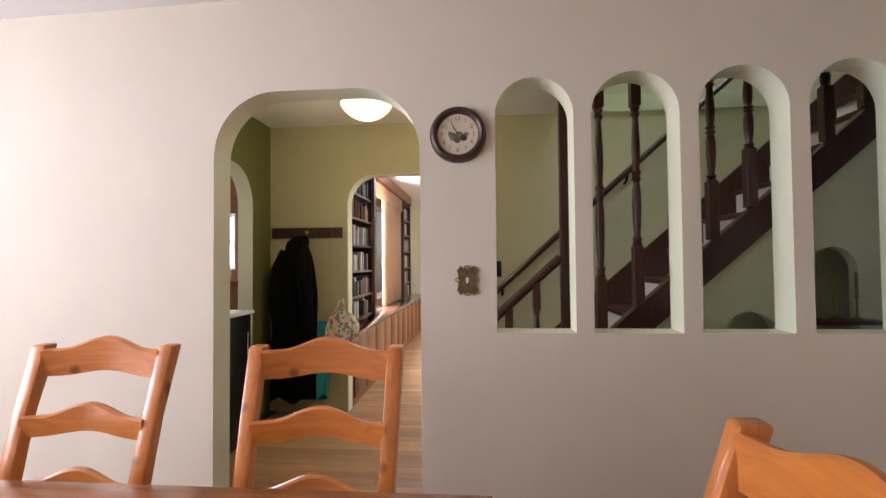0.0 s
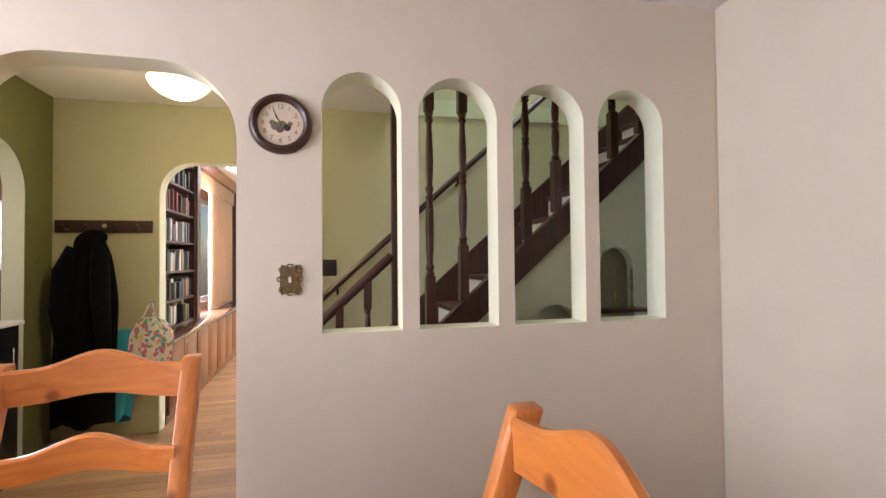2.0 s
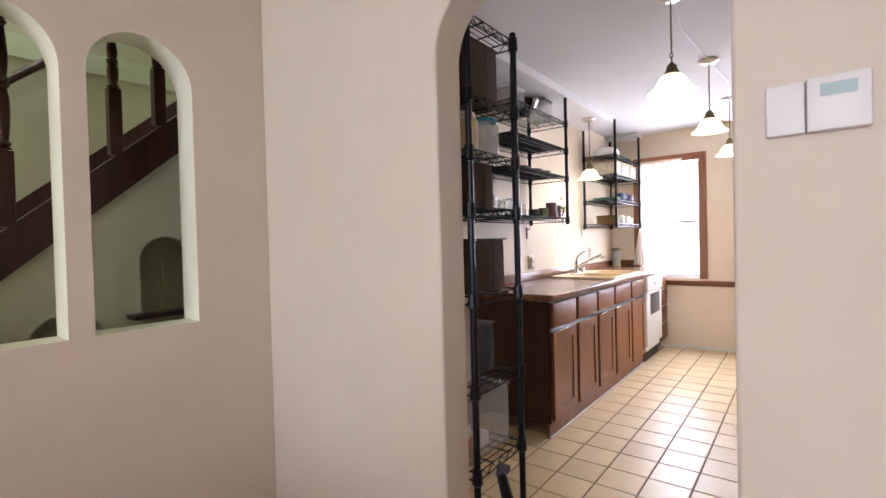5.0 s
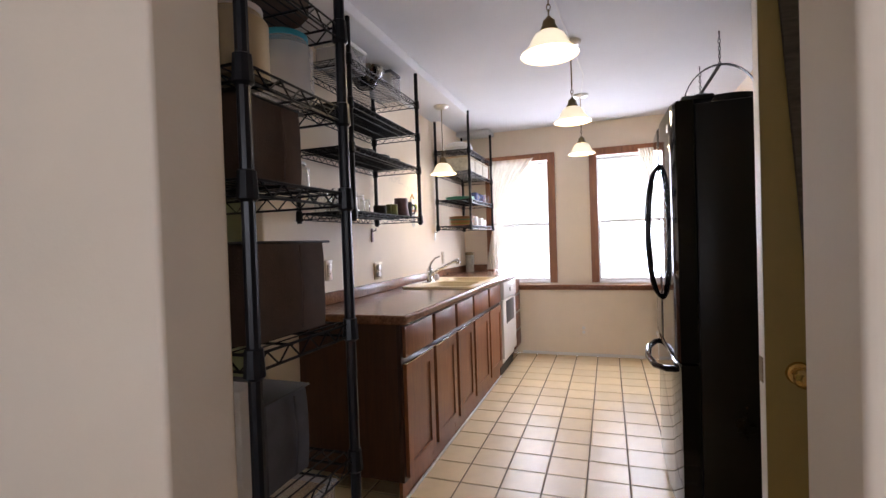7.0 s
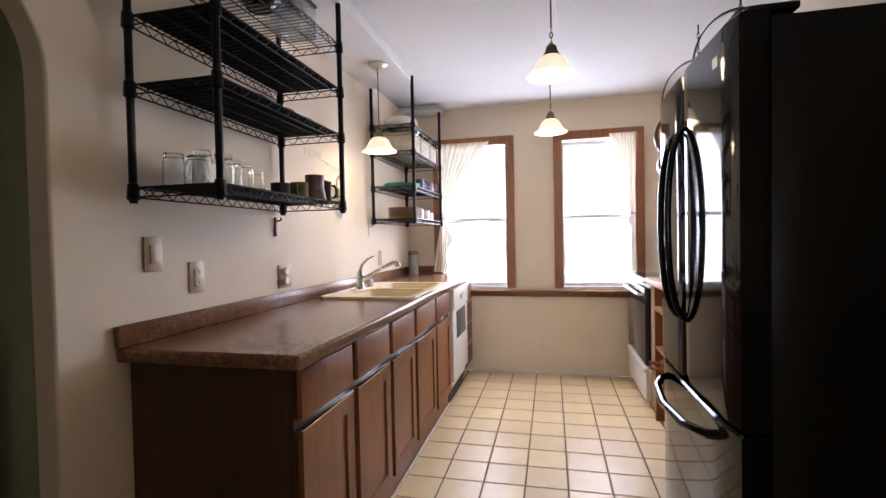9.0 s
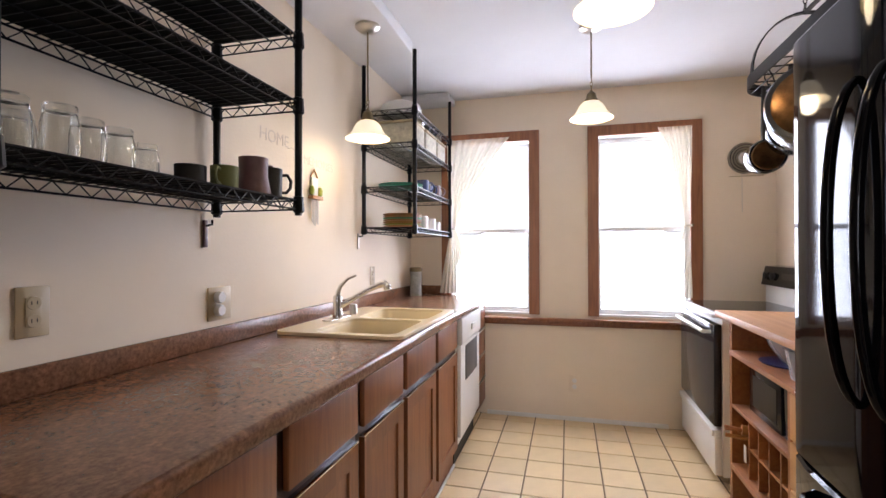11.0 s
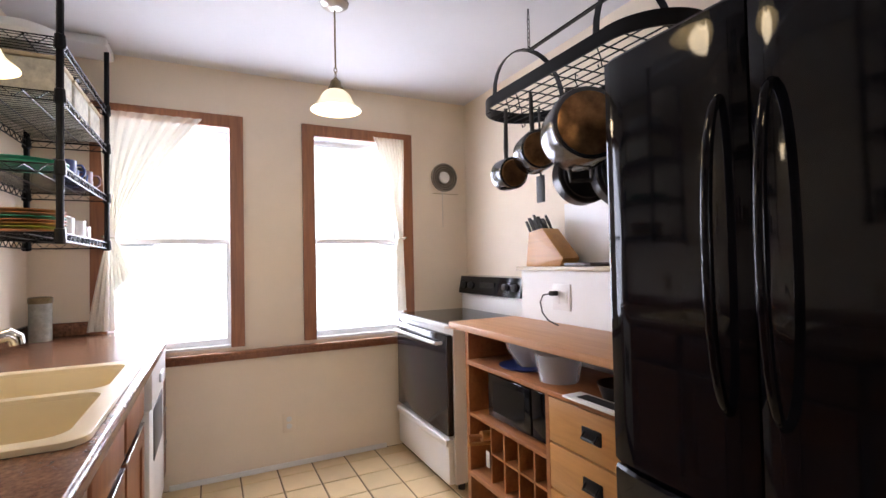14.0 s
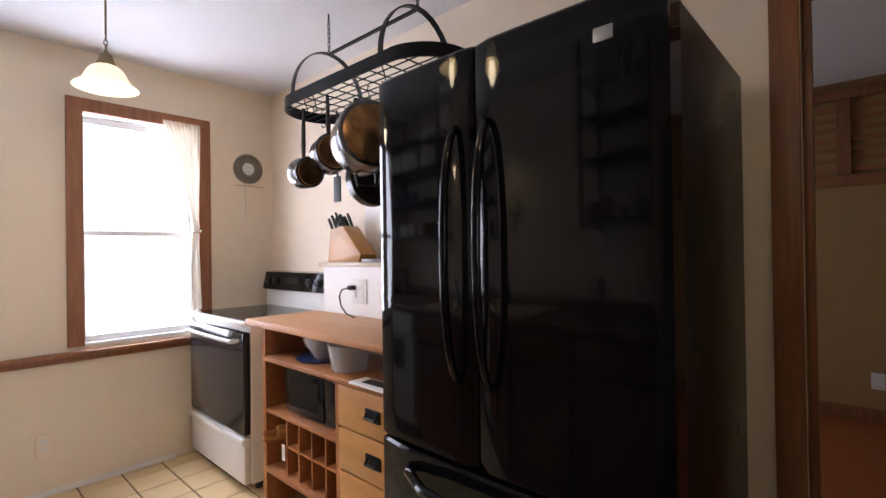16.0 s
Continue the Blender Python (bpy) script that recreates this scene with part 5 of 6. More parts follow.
# ---- dining room: clock, plates, thermostat, chandelier ----
ck = thing("wall_clock", (2.39, WY, 1.778), "round dark-rimmed wall clock with aged dial", "clock")
part("rim", lathe(bmesh.new(), [(0.082, -0.012), (0.086, -0.024), (0.097, -0.030), (0.106, -0.026), (0.112, -0.016), (0.115, -0.004), (0.115, -0.0005), (0.082, -0.0005)], 40, (2.39, WY, 1.778), "y", False), M_DARK, ck, "dark brown turned wood rim")
fc = part("dial", lathe(bmesh.new(), [(0.0, -0.012), (0.0835, -0.012), (0.0835, -0.006), (0.0, -0.006)], 40, (2.39, WY, 1.778), "y"), M_CLOCKFACE, ck)
for k in range(12):
    a = radians(90 - 30 * (k + 1))
    writing("numeral", str(k + 1), 0.025, pose(2.39 + 0.064 * math.cos(a), WY - 0.0128, 1.778 + 0.064 * math.sin(a), 90, 0, 0), M_FADEDINK, ck, 0.0004)
for k, (dx, dz, r) in enumerate(((-0.018, -0.010, 0.017), (0.006, -0.004, 0.015), (0.024, -0.014, 0.014), (-0.002, -0.022, 0.014), (-0.030, 0.002, 0.010), (0.034, 0.000, 0.009))):
    part("dial_picture", lathe(bmesh.new(), [(0.0, -0.0134 - 0.0001 * k), (r * 0.9, -0.0132 - 0.0001 * k), (r, -0.0122)], 12, (2.39 + dx, WY, 1.778 + dz), "y"), [M_FADEDINK, M_OLIVE, M_DARKPAN, M_PURPLE, M_OLIVE, M_FADEDINK][k], fc, "small painted fruit motif")
for name, ang, L, w in (("hour_hand_bar", 122, 0.035, 0.0028), ("minute_hand_bar", 118, 0.055, 0.002)):
    a = radians(ang)
    part(name.replace("_hand_bar", "_pointer"), tube(bmesh.new(), [(2.39 - 0.008 * math.cos(a), WY - 0.0145, 1.778 - 0.008 * math.sin(a)), (2.39 + L * math.cos(a), WY - 0.0145, 1.778 + L * math.sin(a))], w * 0.6, 5), M_INK, ck)


def fancy_plate(name, x, z, w, h, label, outlet):
    t = thing(name, (x, WY, z), label, "outlet" if outlet else "light switch")
    bm = plate("y", WY - 0.007, 0.0065, [(x + w / 2 * (1 - 0.20 * (0.5 + 0.5 * math.cos(8 * a))) * math.copysign(abs(math.cos(a)) ** 0.35, math.cos(a)), z + h / 2 * (1 - 0.16 * (0.5 + 0.5 * math.cos(8 * a))) * math.copysign(abs(math.sin(a)) ** 0.35, math.sin(a))) for a in [2 * math.pi * k / 48 for k in range(48)]])
    part("plate", bm, M_BRASS, t, "ornate pierced brass plate")
    for sx in (-1, 1):
        for sz in (-1, 1):
            part("scroll", tube(bmesh.new(), [(x + sx * w * (0.30 + 0.11 * math.cos(a)), WY - 0.0085, z + sz * h * (0.33 + 0.09 * math.sin(a))) for a in [2 * math.pi * k / 10 for k in range(10)]], 0.0028, 5, closed=True), M_BRASS, t)
    for sx, sz in ((0, 0.42), (0, -0.42), (0.40, 0.02), (-0.40, 0.02)):
        part("scroll", tube(bmesh.new(), [(x + sx * w + 0.012 * math.cos(a), WY - 0.0085, z + sz * h + 0.009 * math.sin(a)) for a in [2 * math.pi * k / 8 for k in range(8)]], 0.0026, 5, closed=True), M_BRASS, t)
    if outlet:
        for sz in (-1, 1):
            part("socket", lathe(bmesh.new(), [(0.0, -0.010), (0.014, -0.010), (0.015, -0.006)], 14, (x, WY, z + sz * 0.021), "y"), M_PLASTICW, t)
    else:
        part("toggle", bx(x - 0.005, x + 0.005, WY - 0.02, WY - 0.007, z - 0.01, z + 0.012, 0.002), M_PLASTICW, t)


fancy_plate("ornate_switch", 2.423, 1.189, 0.088, 0.118, "ornate brass light switch plate on the beige wall", False)
fancy_plate("ornate_outlet", 3.665, 0.30, 0.088, 0.118, "ornate brass wall outlet on the beige wall", True)
th = thing("thermostat", (WX, 0.58, 1.5), "white wall thermostat with a small display", "thermostat")
part("body", bx(WX - 0.026, WX - 0.0005, 0.505, 0.598, 1.452, 1.553, 0.004), M_PLASTICW, th)
part("side_box", bx(WX - 0.022, WX - 0.0005, 0.600, 0.662, 1.452, 1.55, 0.004), M_PLASTICW, th)
part("display", bx(WX - 0.0272, WX - 0.0262, 0.525, 0.578, 1.515, 1.538), M_LCD, th, "greenish display")
cn = thing("chandelier", (1.25, 1.35, 2.38), "hanging lamp with clear glass drops", "chandelier")
part("stem", tube(bmesh.new(), [(1.25, 1.35, 2.10), (1.25, 1.35, 2.383)], 0.008, 8), M_BRASS, cn)
part("hub", lathe(bmesh.new(), [(0.0, 0.0), (0.05, 0.02), (0.03, 0.06), (0.0, 0.08)], 16, (1.25, 1.35, 2.10)), M_BRASS, cn)
for k in range(6):
    a = radians(60 * k + 10)
    px, py = 1.25 + 0.28 * math.cos(a), 1.35 + 0.28 * math.sin(a)
    part("branch", tube(bmesh.new(), [(1.25, 1.35, 2.13), ((1.25 + px) / 2, (1.35 + py) / 2, 2.10), (px, py, 2.16)], 0.006, 6), M_BRASS, cn)
    part("glass_drop", lathe(bmesh.new(), [(0.0, -0.10), (0.012, -0.085), (0.018, -0.05), (0.010, -0.015), (0.0, 0.0)], 12, (px, py, 2.155)), M_GLASS, cn, "clear glass drop")

# ---- hall: coat rack, coats, black cabinet ----
cr = thing("coat_rack", (1.0, HY, 1.52), "dark wooden wall coat rack with a heart cut-out", "coat rack")
part("board", bx(0.68, 1.30, HY - 0.022, HY - 0.0005, 1.475, 1.565, 0.004), M_DARK, cr)
part("heart", lathe(bmesh.new(), [(0.0, -0.0245), (0.014, -0.0235), (0.016, -0.0222)], 10, (0.99, HY, 1.525), "y"), M_HALL, cr)
for x in (0.76, 0.90, 1.08, 1.22):
    part("peg", tube(bmesh.new(), [(x, HY - 0.022, 1.495), (x, HY - 0.07, 1.50), (x, HY - 0.085, 1.53)], 0.008, 6), M_DARK, cr)


def folds(cx, z0, z1, w0, w1, depth, seed, n=28, rows=14):
    """Cloth hanging in folds from a peg on the hall's back wall."""
    bm = bmesh.new()
    rr = random.Random(seed)
    ph = [rr.uniform(0, 6) for _ in range(4)]
    rings = []
    for j in range(rows + 1):
        v = j / rows
        z = z1 + (z0 - z1) * v
        w = w0 + (w1 - w0) * min(1, v * 3) ** 0.6
        ring = []
        for k in range(n):
            a = 2 * math.pi * k / n
            f = 1 + 0.13 * math.sin(5 * a + ph[0] + v) + 0.08 * math.sin(9 * a + ph[1] - 2 * v)
            ring.append(bm.verts.new((cx + 0.02 * math.sin(3 * v + ph[2]) + w / 2 * math.cos(a) * f, HY - 0.03 - depth / 2 + depth / 2 * math.sin(a) * min(f, 1.05) * (0.5 + 0.5 * min(1, v * 2)), z + (0.025 * math.sin(4 * a + ph[3]) if j == rows else 0))))
        rings.append(ring)
    for a, b in zip(rings, rings[1:]):
        for k in range(n):
            bm.faces.new((a[k], a[(k + 1) % n], b[(k + 1) % n], b[k]))
    bm.faces.new(rings[0])
    bm.faces.new(rings[-1][::-1])
    bmesh.ops.recalc_face_normals(bm, faces=bm.faces)
    return bm


COAT_X = 0.94
co = thing("coat", (COAT_X, HY - 0.16, 0.1), "long black coat hanging from the wall rack", "coat")
part("body", folds(COAT_X, 0.16, 1.40, 0.17, 0.33, 0.22, 3), M_BLACKCLOTH, co)
part("collar", folds(COAT_X + 0.01, 1.33, 1.49, 0.07, 0.17, 0.13, 4, rows=6), M_BLACKCLOTH, co)
part("sleeve", tube(bmesh.new(), [(COAT_X - 0.07, HY - 0.16, 1.36), (COAT_X - 0.125, HY - 0.19, 1.2), (COAT_X - 0.14, HY - 0.20, 0.95), (COAT_X - 0.125, HY - 0.19, 0.72)], [0.05, 0.062, 0.058, 0.045], 12), M_BLACKCLOTH, co)
part("sleeve", tube(bmesh.new(), [(COAT_X + 0.09, HY - 0.18, 1.36), (COAT_X + 0.115, HY - 0.24, 1.2), (COAT_X + 0.135, HY - 0.27, 0.95), (COAT_X + 0.15, HY - 0.27, 0.70)], [0.05, 0.06, 0.055, 0.045], 12), M_BLACKCLOTH, co)
tb = thing("tote_bag", (1.30, HY - 0.1, 0.5), "pink and green floral bag hanging on the wall", "bag")
part("body", folds(1.30, 0.50, 0.86, 0.10, 0.27, 0.13, 8), M_CANDY, tb)
part("strap", tube(bmesh.new(), [(1.25, HY - 0.09, 0.84), (1.285, HY - 0.06, 0.94), (1.302, HY - 0.03, 0.975), (1.315, HY - 0.06, 0.94), (1.34, HY - 0.09, 0.84)], 0.010, 6), M_CANDY, tb)
part("peg", tube(bmesh.new(), [(1.302, HY - 0.0005, 0.965), (1.302, HY - 0.05, 0.97)], 0.006, 6), M_DARK, tb)
sf = thing("scarf", (1.13, HY - 0.08, 0.16), "turquoise cloth hanging below the coat", "scarf")
part("cloth", folds(1.13, 0.16, 0.78, 0.08, 0.15, 0.10, 9), M_TEAL, sf)
sh = thing("wall_shelf", (-0.8, 5.8, 1.03), "narrow brown shelf below the side room window", "shelf")
part("board", bx(-1.3, -0.4, 5.74, 5.899, 1.03, 1.06, 0.003), M_TRIM, sh)
for x in (-0.62, -0.52):
    solo("jar", lathe(bmesh.new(), [(0.0, 0), (0.036, 0), (0.038, 0.07), (0.03, 0.085), (0.0, 0.088)], 14, (x, 5.82, 1.0605)), M_PLASTICW, (x, 5.82, 1.0605), "small white jar on the brown shelf", "jar", "jars on the side room shelf")
bc = thing("black_cabinet", (0.42, 3.72, 0), "black cabinet with a steel handle standing in the arched opening", "cabinet")
part("body", bx(0.05, 0.80, 3.30, 3.86, 0.0, 0.90, 0.004), M_BLACKSIDE, bc)
part("top", bx(0.03, 0.82, 3.28, 3.88, 0.902, 0.925, 0.004), M_WHITE, bc, "pale top")
part("handle", tube(bmesh.new(), [(0.81, 3.76, 0.62), (0.83, 3.76, 0.62), (0.83, 3.76, 0.78), (0.81, 3.76, 0.78)], 0.006, 6), M_CHROME, bc)
wn3 = tagged(new("window_4"), "white framed window in the side room", "window", kind="structure")
BASES[wn3] = Vector((0, 0, 0))
part("window_frame", plate("y", 5.93, 0.05, rect(-1.25, -0.44, 1.2, 1.86), [rect(-1.21, -0.48, 1.24, 1.52), rect(-1.21, -0.48, 1.55, 1.82)], jamb=0), M_VINYL, wn3)

# ---- kitchen: outlets and wall bits ----


def wall_plate(name, x, z, kind, label, mt=M_ALMOND, w=0.075, h=0.12):
    t = thing(name, (x, KL, z), label, "outlet" if kind != "switch" else "light switch")
    part("plate", bx(x - w / 2, x + w / 2, KL - 0.006, KL - 0.0005, z - h / 2, z + h / 2, 0.0025), mt, t)
    if kind == "gfci":
        part("insert", bx(x - 0.018, x + 0.018, KL - 0.009, KL - 0.006, z - 0.034, z + 0.034, 0.001), mt, t)
    if kind == "switch":
        part("rocker", bx(x - 0.016, x + 0.016, KL - 0.010, KL - 0.006, z - 0.033, z + 0.033, 0.002), mt, t)
    if kind in ("duplex", "gfci"):
        for s in (-1, 1):
            sk = part("socket", lathe(bmesh.new(), [(0.0, -0.0105), (0.0155, -0.0105), (0.017, -0.006)], 16, (x, KL, z + s * 0.021), "y"), mt, t)
            for q in (-1, 1):
                part("slot", bx(x + q * 0.006 - 0.001, x + q * 0.006 + 0.001, KL - 0.0112, KL - 0.0106, z + s * 0.021 - 0.004, z + s * 0.021 + 0.005), M_INK, sk)
    return t


wall_plate("wall_switch", 6.045, 1.208, "switch", "almond light switch on the cream wall")
wall_plate("wall_outlet", 6.245, 1.112, "gfci", "almond wall outlet above the worktop")
o = wall_plate("wall_outlet", 6.862, 1.067, "duplex", "almond outlet with two white safety covers", w=0.115)
for s in (-1, 1):
    part("safety_cover", lathe(bmesh.new(), [(0.0, -0.03), (0.018, -0.03), (0.021, -0.024), (0.021, -0.0108)], 16, (6.845, KL, 1.067 + s * 0.023), "y"), M_PLASTICW, o)
wall_plate("wall_outlet", 8.245, 1.098, "duplex", "almond wall outlet beside the sink", w=0.07)
t = thing("wall_outlet", (KX, 1.189, 0.275), "white wall outlet below the window", "outlet")
part("plate", bx(KX - 0.006, KX - 0.0005, 1.151, 1.227, 0.215, 0.335, 0.002), M_KITCHEN, t)
for s in (-1, 1):
    part("socket", lathe(bmesh.new(), [(0.0, -0.009), (0.0155, -0.009), (0.017, -0.006)], 14, (KX, 1.189, 0.275 + s * 0.022), "x"), M_PLASTICW, t)
t = thing("wall_outlet", (7.78, 0.055, 1.075), "white outlet with a black plug on the ledge wall", "outlet")
part("plate", bx(7.70, 7.83, 0.0555, 0.061, 1.01, 1.14, 0.002), M_PLASTICW, t)
for x in (7.735, 7.795):
    part("socket", bx(x - 0.016, x + 0.016, 0.061, 0.0635, 1.042, 1.108, 0.001), M_PLASTICW, t)
pl = thing("extension_lead", (7.8, 0.08, 1.09), "black plug and power cord hanging to the cart", "extension lead")
part("plug", bx(7.783, 7.815, 0.0636, 0.10, 1.082, 1.106, 0.004), M_INK, pl)
part("cord", tube(bmesh.new(), [(7.80, 0.10, 1.094), (7.835, 0.118, 1.085), (7.85, 0.125, 1.05), (7.83, 0.13, 1.0), (7.78, 0.135, 0.965), (7.71, 0.13, 0.9465)], 0.004, 6), M_INK, pl)
vf = thing("exhaust_fan", (KX, 0.066, 1.886), "round steel wall fan with a pull chain", "fan")
for r in (0.10, 0.083, 0.066, 0.05):
    part("grille_ring", tube(bmesh.new(), [(KX - 0.014, 0.066 + r * math.cos(a), 1.886 + r * math.sin(a)) for a in [2 * math.pi * k / 28 for k in range(28)]], 0.0058, 6, closed=True), M_FANSTEEL, vf)
part("hub", lathe(bmesh.new(), [(0.0, -0.022), (0.04, -0.02), (0.044, -0.008), (0.044, -0.0005)], 24, (KX, 0.066, 1.886), "x"), M_PLASTICW, vf)
part("backing", lathe(bmesh.new(), [(0.0, -0.006), (0.104, -0.006), (0.104, -0.0005)], 28, (KX, 0.066, 1.886), "x"), M_DARKPAN, vf)
part("pull_chain", tube(bmesh.new(), [(KX - 0.01, 0.085, 1.785), (KX - 0.01, 0.085, 1.52)], 0.0018, 5), M_NICKEL, vf)
part("mount_strip", bx(KX - 0.004, KX - 0.0005, -0.05, 0.16, 1.762, 1.768), M_ALMOND, vf)
wc = thing("wind_chime", (7.515, KL, 1.52), "small yellow and white wall ornament with hanging rods", "ornament")
part("panel", bx(7.488, 7.548, KL - 0.012, KL - 0.0005, 1.535, 1.625, 0.004), M_PLASTICW, wc)
part("roof_loop", tube(bmesh.new(), [(7.485, KL - 0.006, 1.628), (7.518, KL - 0.006, 1.665), (7.55, KL - 0.006, 1.628)], 0.004, 6), M_MAPLE, wc)
part("ledge", bx(7.468, 7.568, KL - 0.03, KL - 0.0005, 1.515, 1.532, 0.003), M_MAPLE, wc)
for x in (7.478, 7.558):
    part("figure", lathe(bmesh.new(), [(0.0, 0.0), (0.012, 0.005), (0.014, 0.03), (0.008, 0.045), (0.0, 0.05)], 10, (x, KL - 0.016, 1.5325)), M_LIME, wc)
for k in range(5):
    part("rod", tube(bmesh.new(), [(7.488 + 0.014 * k, KL - 0.012, 1.513), (7.488 + 0.014 * k, KL - 0.012, 1.40 - 0.008 * (k % 3))], 0.003, 6), M_NICKEL, wc)
l1 = tagged(writing("wall_lettering", "HOME", 0.075, pose(7.20, KL - 0.0006, 1.75, 90, 0, 0), M_FADED, None, 0.0003), "faded gold lettering on the cream wall", "lettering")
l2 = tagged(writing("wall_lettering", "MEMORIES", 0.062, pose(7.575, KL - 0.0006, 1.70, 90, 0, 0), M_FADED, None, 0.0003), "faded gold lettering on the cream wall", "lettering")
solo("wall_flourish", tube(bmesh.new(), [(7.30 + 0.006 * k, KL - 0.0025, 1.725 + 0.008 * math.sin(k * 0.35)) for k in range(20)], 0.0016, 5), M_FADED, (7.36, KL, 1.72), "faded gold pen-stroke on the cream wall", "lettering")
for x in (6.79, 8.03):
    hk = thing("wall_hook", (x, KL, 1.34), "small patterned wall hook under the shelf", "hook")
    part("strip", bx(x - 0.008, x + 0.008, KL - 0.01, KL - 0.0005, 1.27, 1.365, 0.002), M_PURPLE if x < 7 else M_NICKEL, hk)
    part("hook", tube(bmesh.new(), [(x, KL - 0.01, 1.345), (x, KL - 0.035, 1.35), (x, KL - 0.035, 1.365)], 0.004, 6), M_IRON, hk)

# ---- kitchen: things on the shelves ----


def cup(name, x, y, z, r, h, m, label, category, handle=0.0, group="", taper=1.0, glass=False):
    t = thing(name, (x, y, z), label, category, group)
    part("body", lathe(bmesh.new(), [(0.0, 0.0005), (r * taper, 0.0005), (r, h * 0.5), (r * 1.02, h), (r * 0.93, h), (r * 0.9, h * 0.5), (r * taper * 0.88, 0.006), (0.0, 0.006)], 20, (x, y, z)), m, t)
    if handle:
        a = radians(handle)
        pts = [(x + (r * 0.98 + d) * math.cos(a), y + (r * 0.98 + d) * math.sin(a), z + h * q) for d, q in ((0.0, 0.82), (0.022, 0.85), (0.034, 0.65), (0.032, 0.4), (0.018, 0.22), (0.0, 0.22))]
        part("handle", tube(bmesh.new(), pts, 0.0055, 8), m, t)
    return t


zs = 1.4315
for x, y, r, h in ((6.005, 2.24, 0.036, 0.095), (6.03, 2.35, 0.036, 0.115), (6.085, 2.285, 0.036, 0.13), (6.145, 2.36, 0.035, 0.12), (6.165, 2.265, 0.036, 0.13), (6.24, 2.285, 0.036, 0.122), (6.32, 2.29, 0.035, 0.122), (6.395, 2.29, 0.031, 0.10)):
    g = thing("drinking_glass", (x, y, zs), "clear drinking glass upside down on the wire shelf", "glass", "glasses on the wire shelf")
    prof = [(r * 0.98, 0.0005), (r, 0.004), (r * 1.0, h * 0.35), (r * 0.97, h * 0.68), (r * 0.88, h * 0.80), (r * 0.84, h * 0.86), (r * 0.86, h * 0.97), (r * 0.80, h), (0.0, h * 0.985)]
    prof += [(0.0, h * 0.90), (r * 0.74, h * 0.88), (r * 0.90, h * 0.66), (r * 0.94, h * 0.35), (r * 0.945, 0.0006)]
    part("body", lathe(bmesh.new(), prof, 24, (x, y, zs), cap=False), M_GLASS, g)
cup("mug", 6.49, 2.24, zs, 0.04, 0.06, M_INK, "low black mug on the wire shelf", "mug", 30, "mugs on the wire shelf")
cup("mug", 6.575, 2.2, zs, 0.038, 0.07, M_OLIVE, "low olive mug on the wire shelf", "mug", 200, "mugs on the wire shelf")
mg = cup("mug", 6.685, 2.185, zs, 0.043, 0.115, M_PURPLE, "mottled mauve stoneware mug upside down on the shelf", "mug", -20, "mugs on the wire shelf", taper=1.25)
cup("mug", 6.765, 2.19, zs, 0.045, 0.095, M_INK, "glossy black mug on the wire shelf", "mug", -35, "mugs on the wire shelf")
# level two and three: low pans; top level: containers
for x, z in ((6.25, 1.7615), (6.45, 1.7615), (6.6, 1.7615)):
    solo("baking_pan", lathe(bmesh.new(), [(0.0, 0.0), (0.09, 0.0), (0.105, 0.025), (0.108, 0.026), (0.092, 0.004), (0.0, 0.004)], 24, (x, 2.26, z)), M_DARKPAN, (x, 2.26, z), "dark low baking pan on the wire shelf", "pan", "baking pans")


def tub(name, x, y, z, w, d, h, m, mlid, label, category="container", group=""):
    t = thing(name, (x, y, z), label, category, group)
    part("body", bx(x - w / 2, x + w / 2, y - d / 2, y + d / 2, z, z + h, 0.012, 3), m, t)
    part("lid", bx(x - w / 2 - 0.004, x + w / 2 + 0.004, y - d / 2 - 0.004, y + d / 2 + 0.004, z + h + 0.0005, z + h + 0.016, 0.005), mlid, t)
    return t


tub("storage_tub", 6.68, 2.27, 2.1945, 0.15, 0.16, 0.15, M_CLEARPLASTIC, M_BLUEGREY, "cloudy clear plastic tub with a grey lid", group="tubs on the top shelf")
tub("storage_tub", 6.15, 2.27, 2.1945, 0.20, 0.2, 0.12, M_CLEARPLASTIC, M_PLASTICW, "cloudy clear plastic tub with a white lid", group="tubs on the top shelf")
solo("mixing_bowl", lathe(bmesh.new(), [(0.0, 0.0), (0.05, 0.0), (0.095, 0.05), (0.115, 0.11), (0.118, 0.11), (0.098, 0.05), (0.05, 0.005), (0.0, 0.005)], 28, (6.42, 2.27, 2.1945)), M_STEEL, (6.42, 2.27, 2.1945), "steel mixing bowl on the top wire shelf", "bowl")
# corner unit
for i in range(7):
    solo("plate", lathe(bmesh.new(), [(0.0, 0.0), (0.075, 0.0), (0.125, 0.010), (0.126, 0.0125), (0.075, 0.004), (0.0, 0.004)], 28, (8.26, 2.26, 1.4045 + 0.0128 * i)), [M_PLATES, M_LIME, M_MAPLE, M_PLATES, M_GREEN, M_PLATES, M_MAPLE][i], (8.26, 2.26, 1.4045 + 0.0128 * i), "colourful glazed dinner plate in a stack", "plate", "stacked plates")
for i in range(2):
    solo("plate", lathe(bmesh.new(), [(0.0, 0.0), (0.085, 0.0), (0.14, 0.011), (0.141, 0.0135), (0.085, 0.004), (0.0, 0.004)], 28, (8.23, 2.26, 1.6495 + 0.0145 * i)), M_GREEN, (8.23, 2.26, 1.6495 + 0.0145 * i), "green serving plate on the wire shelf", "plate", "green plates")
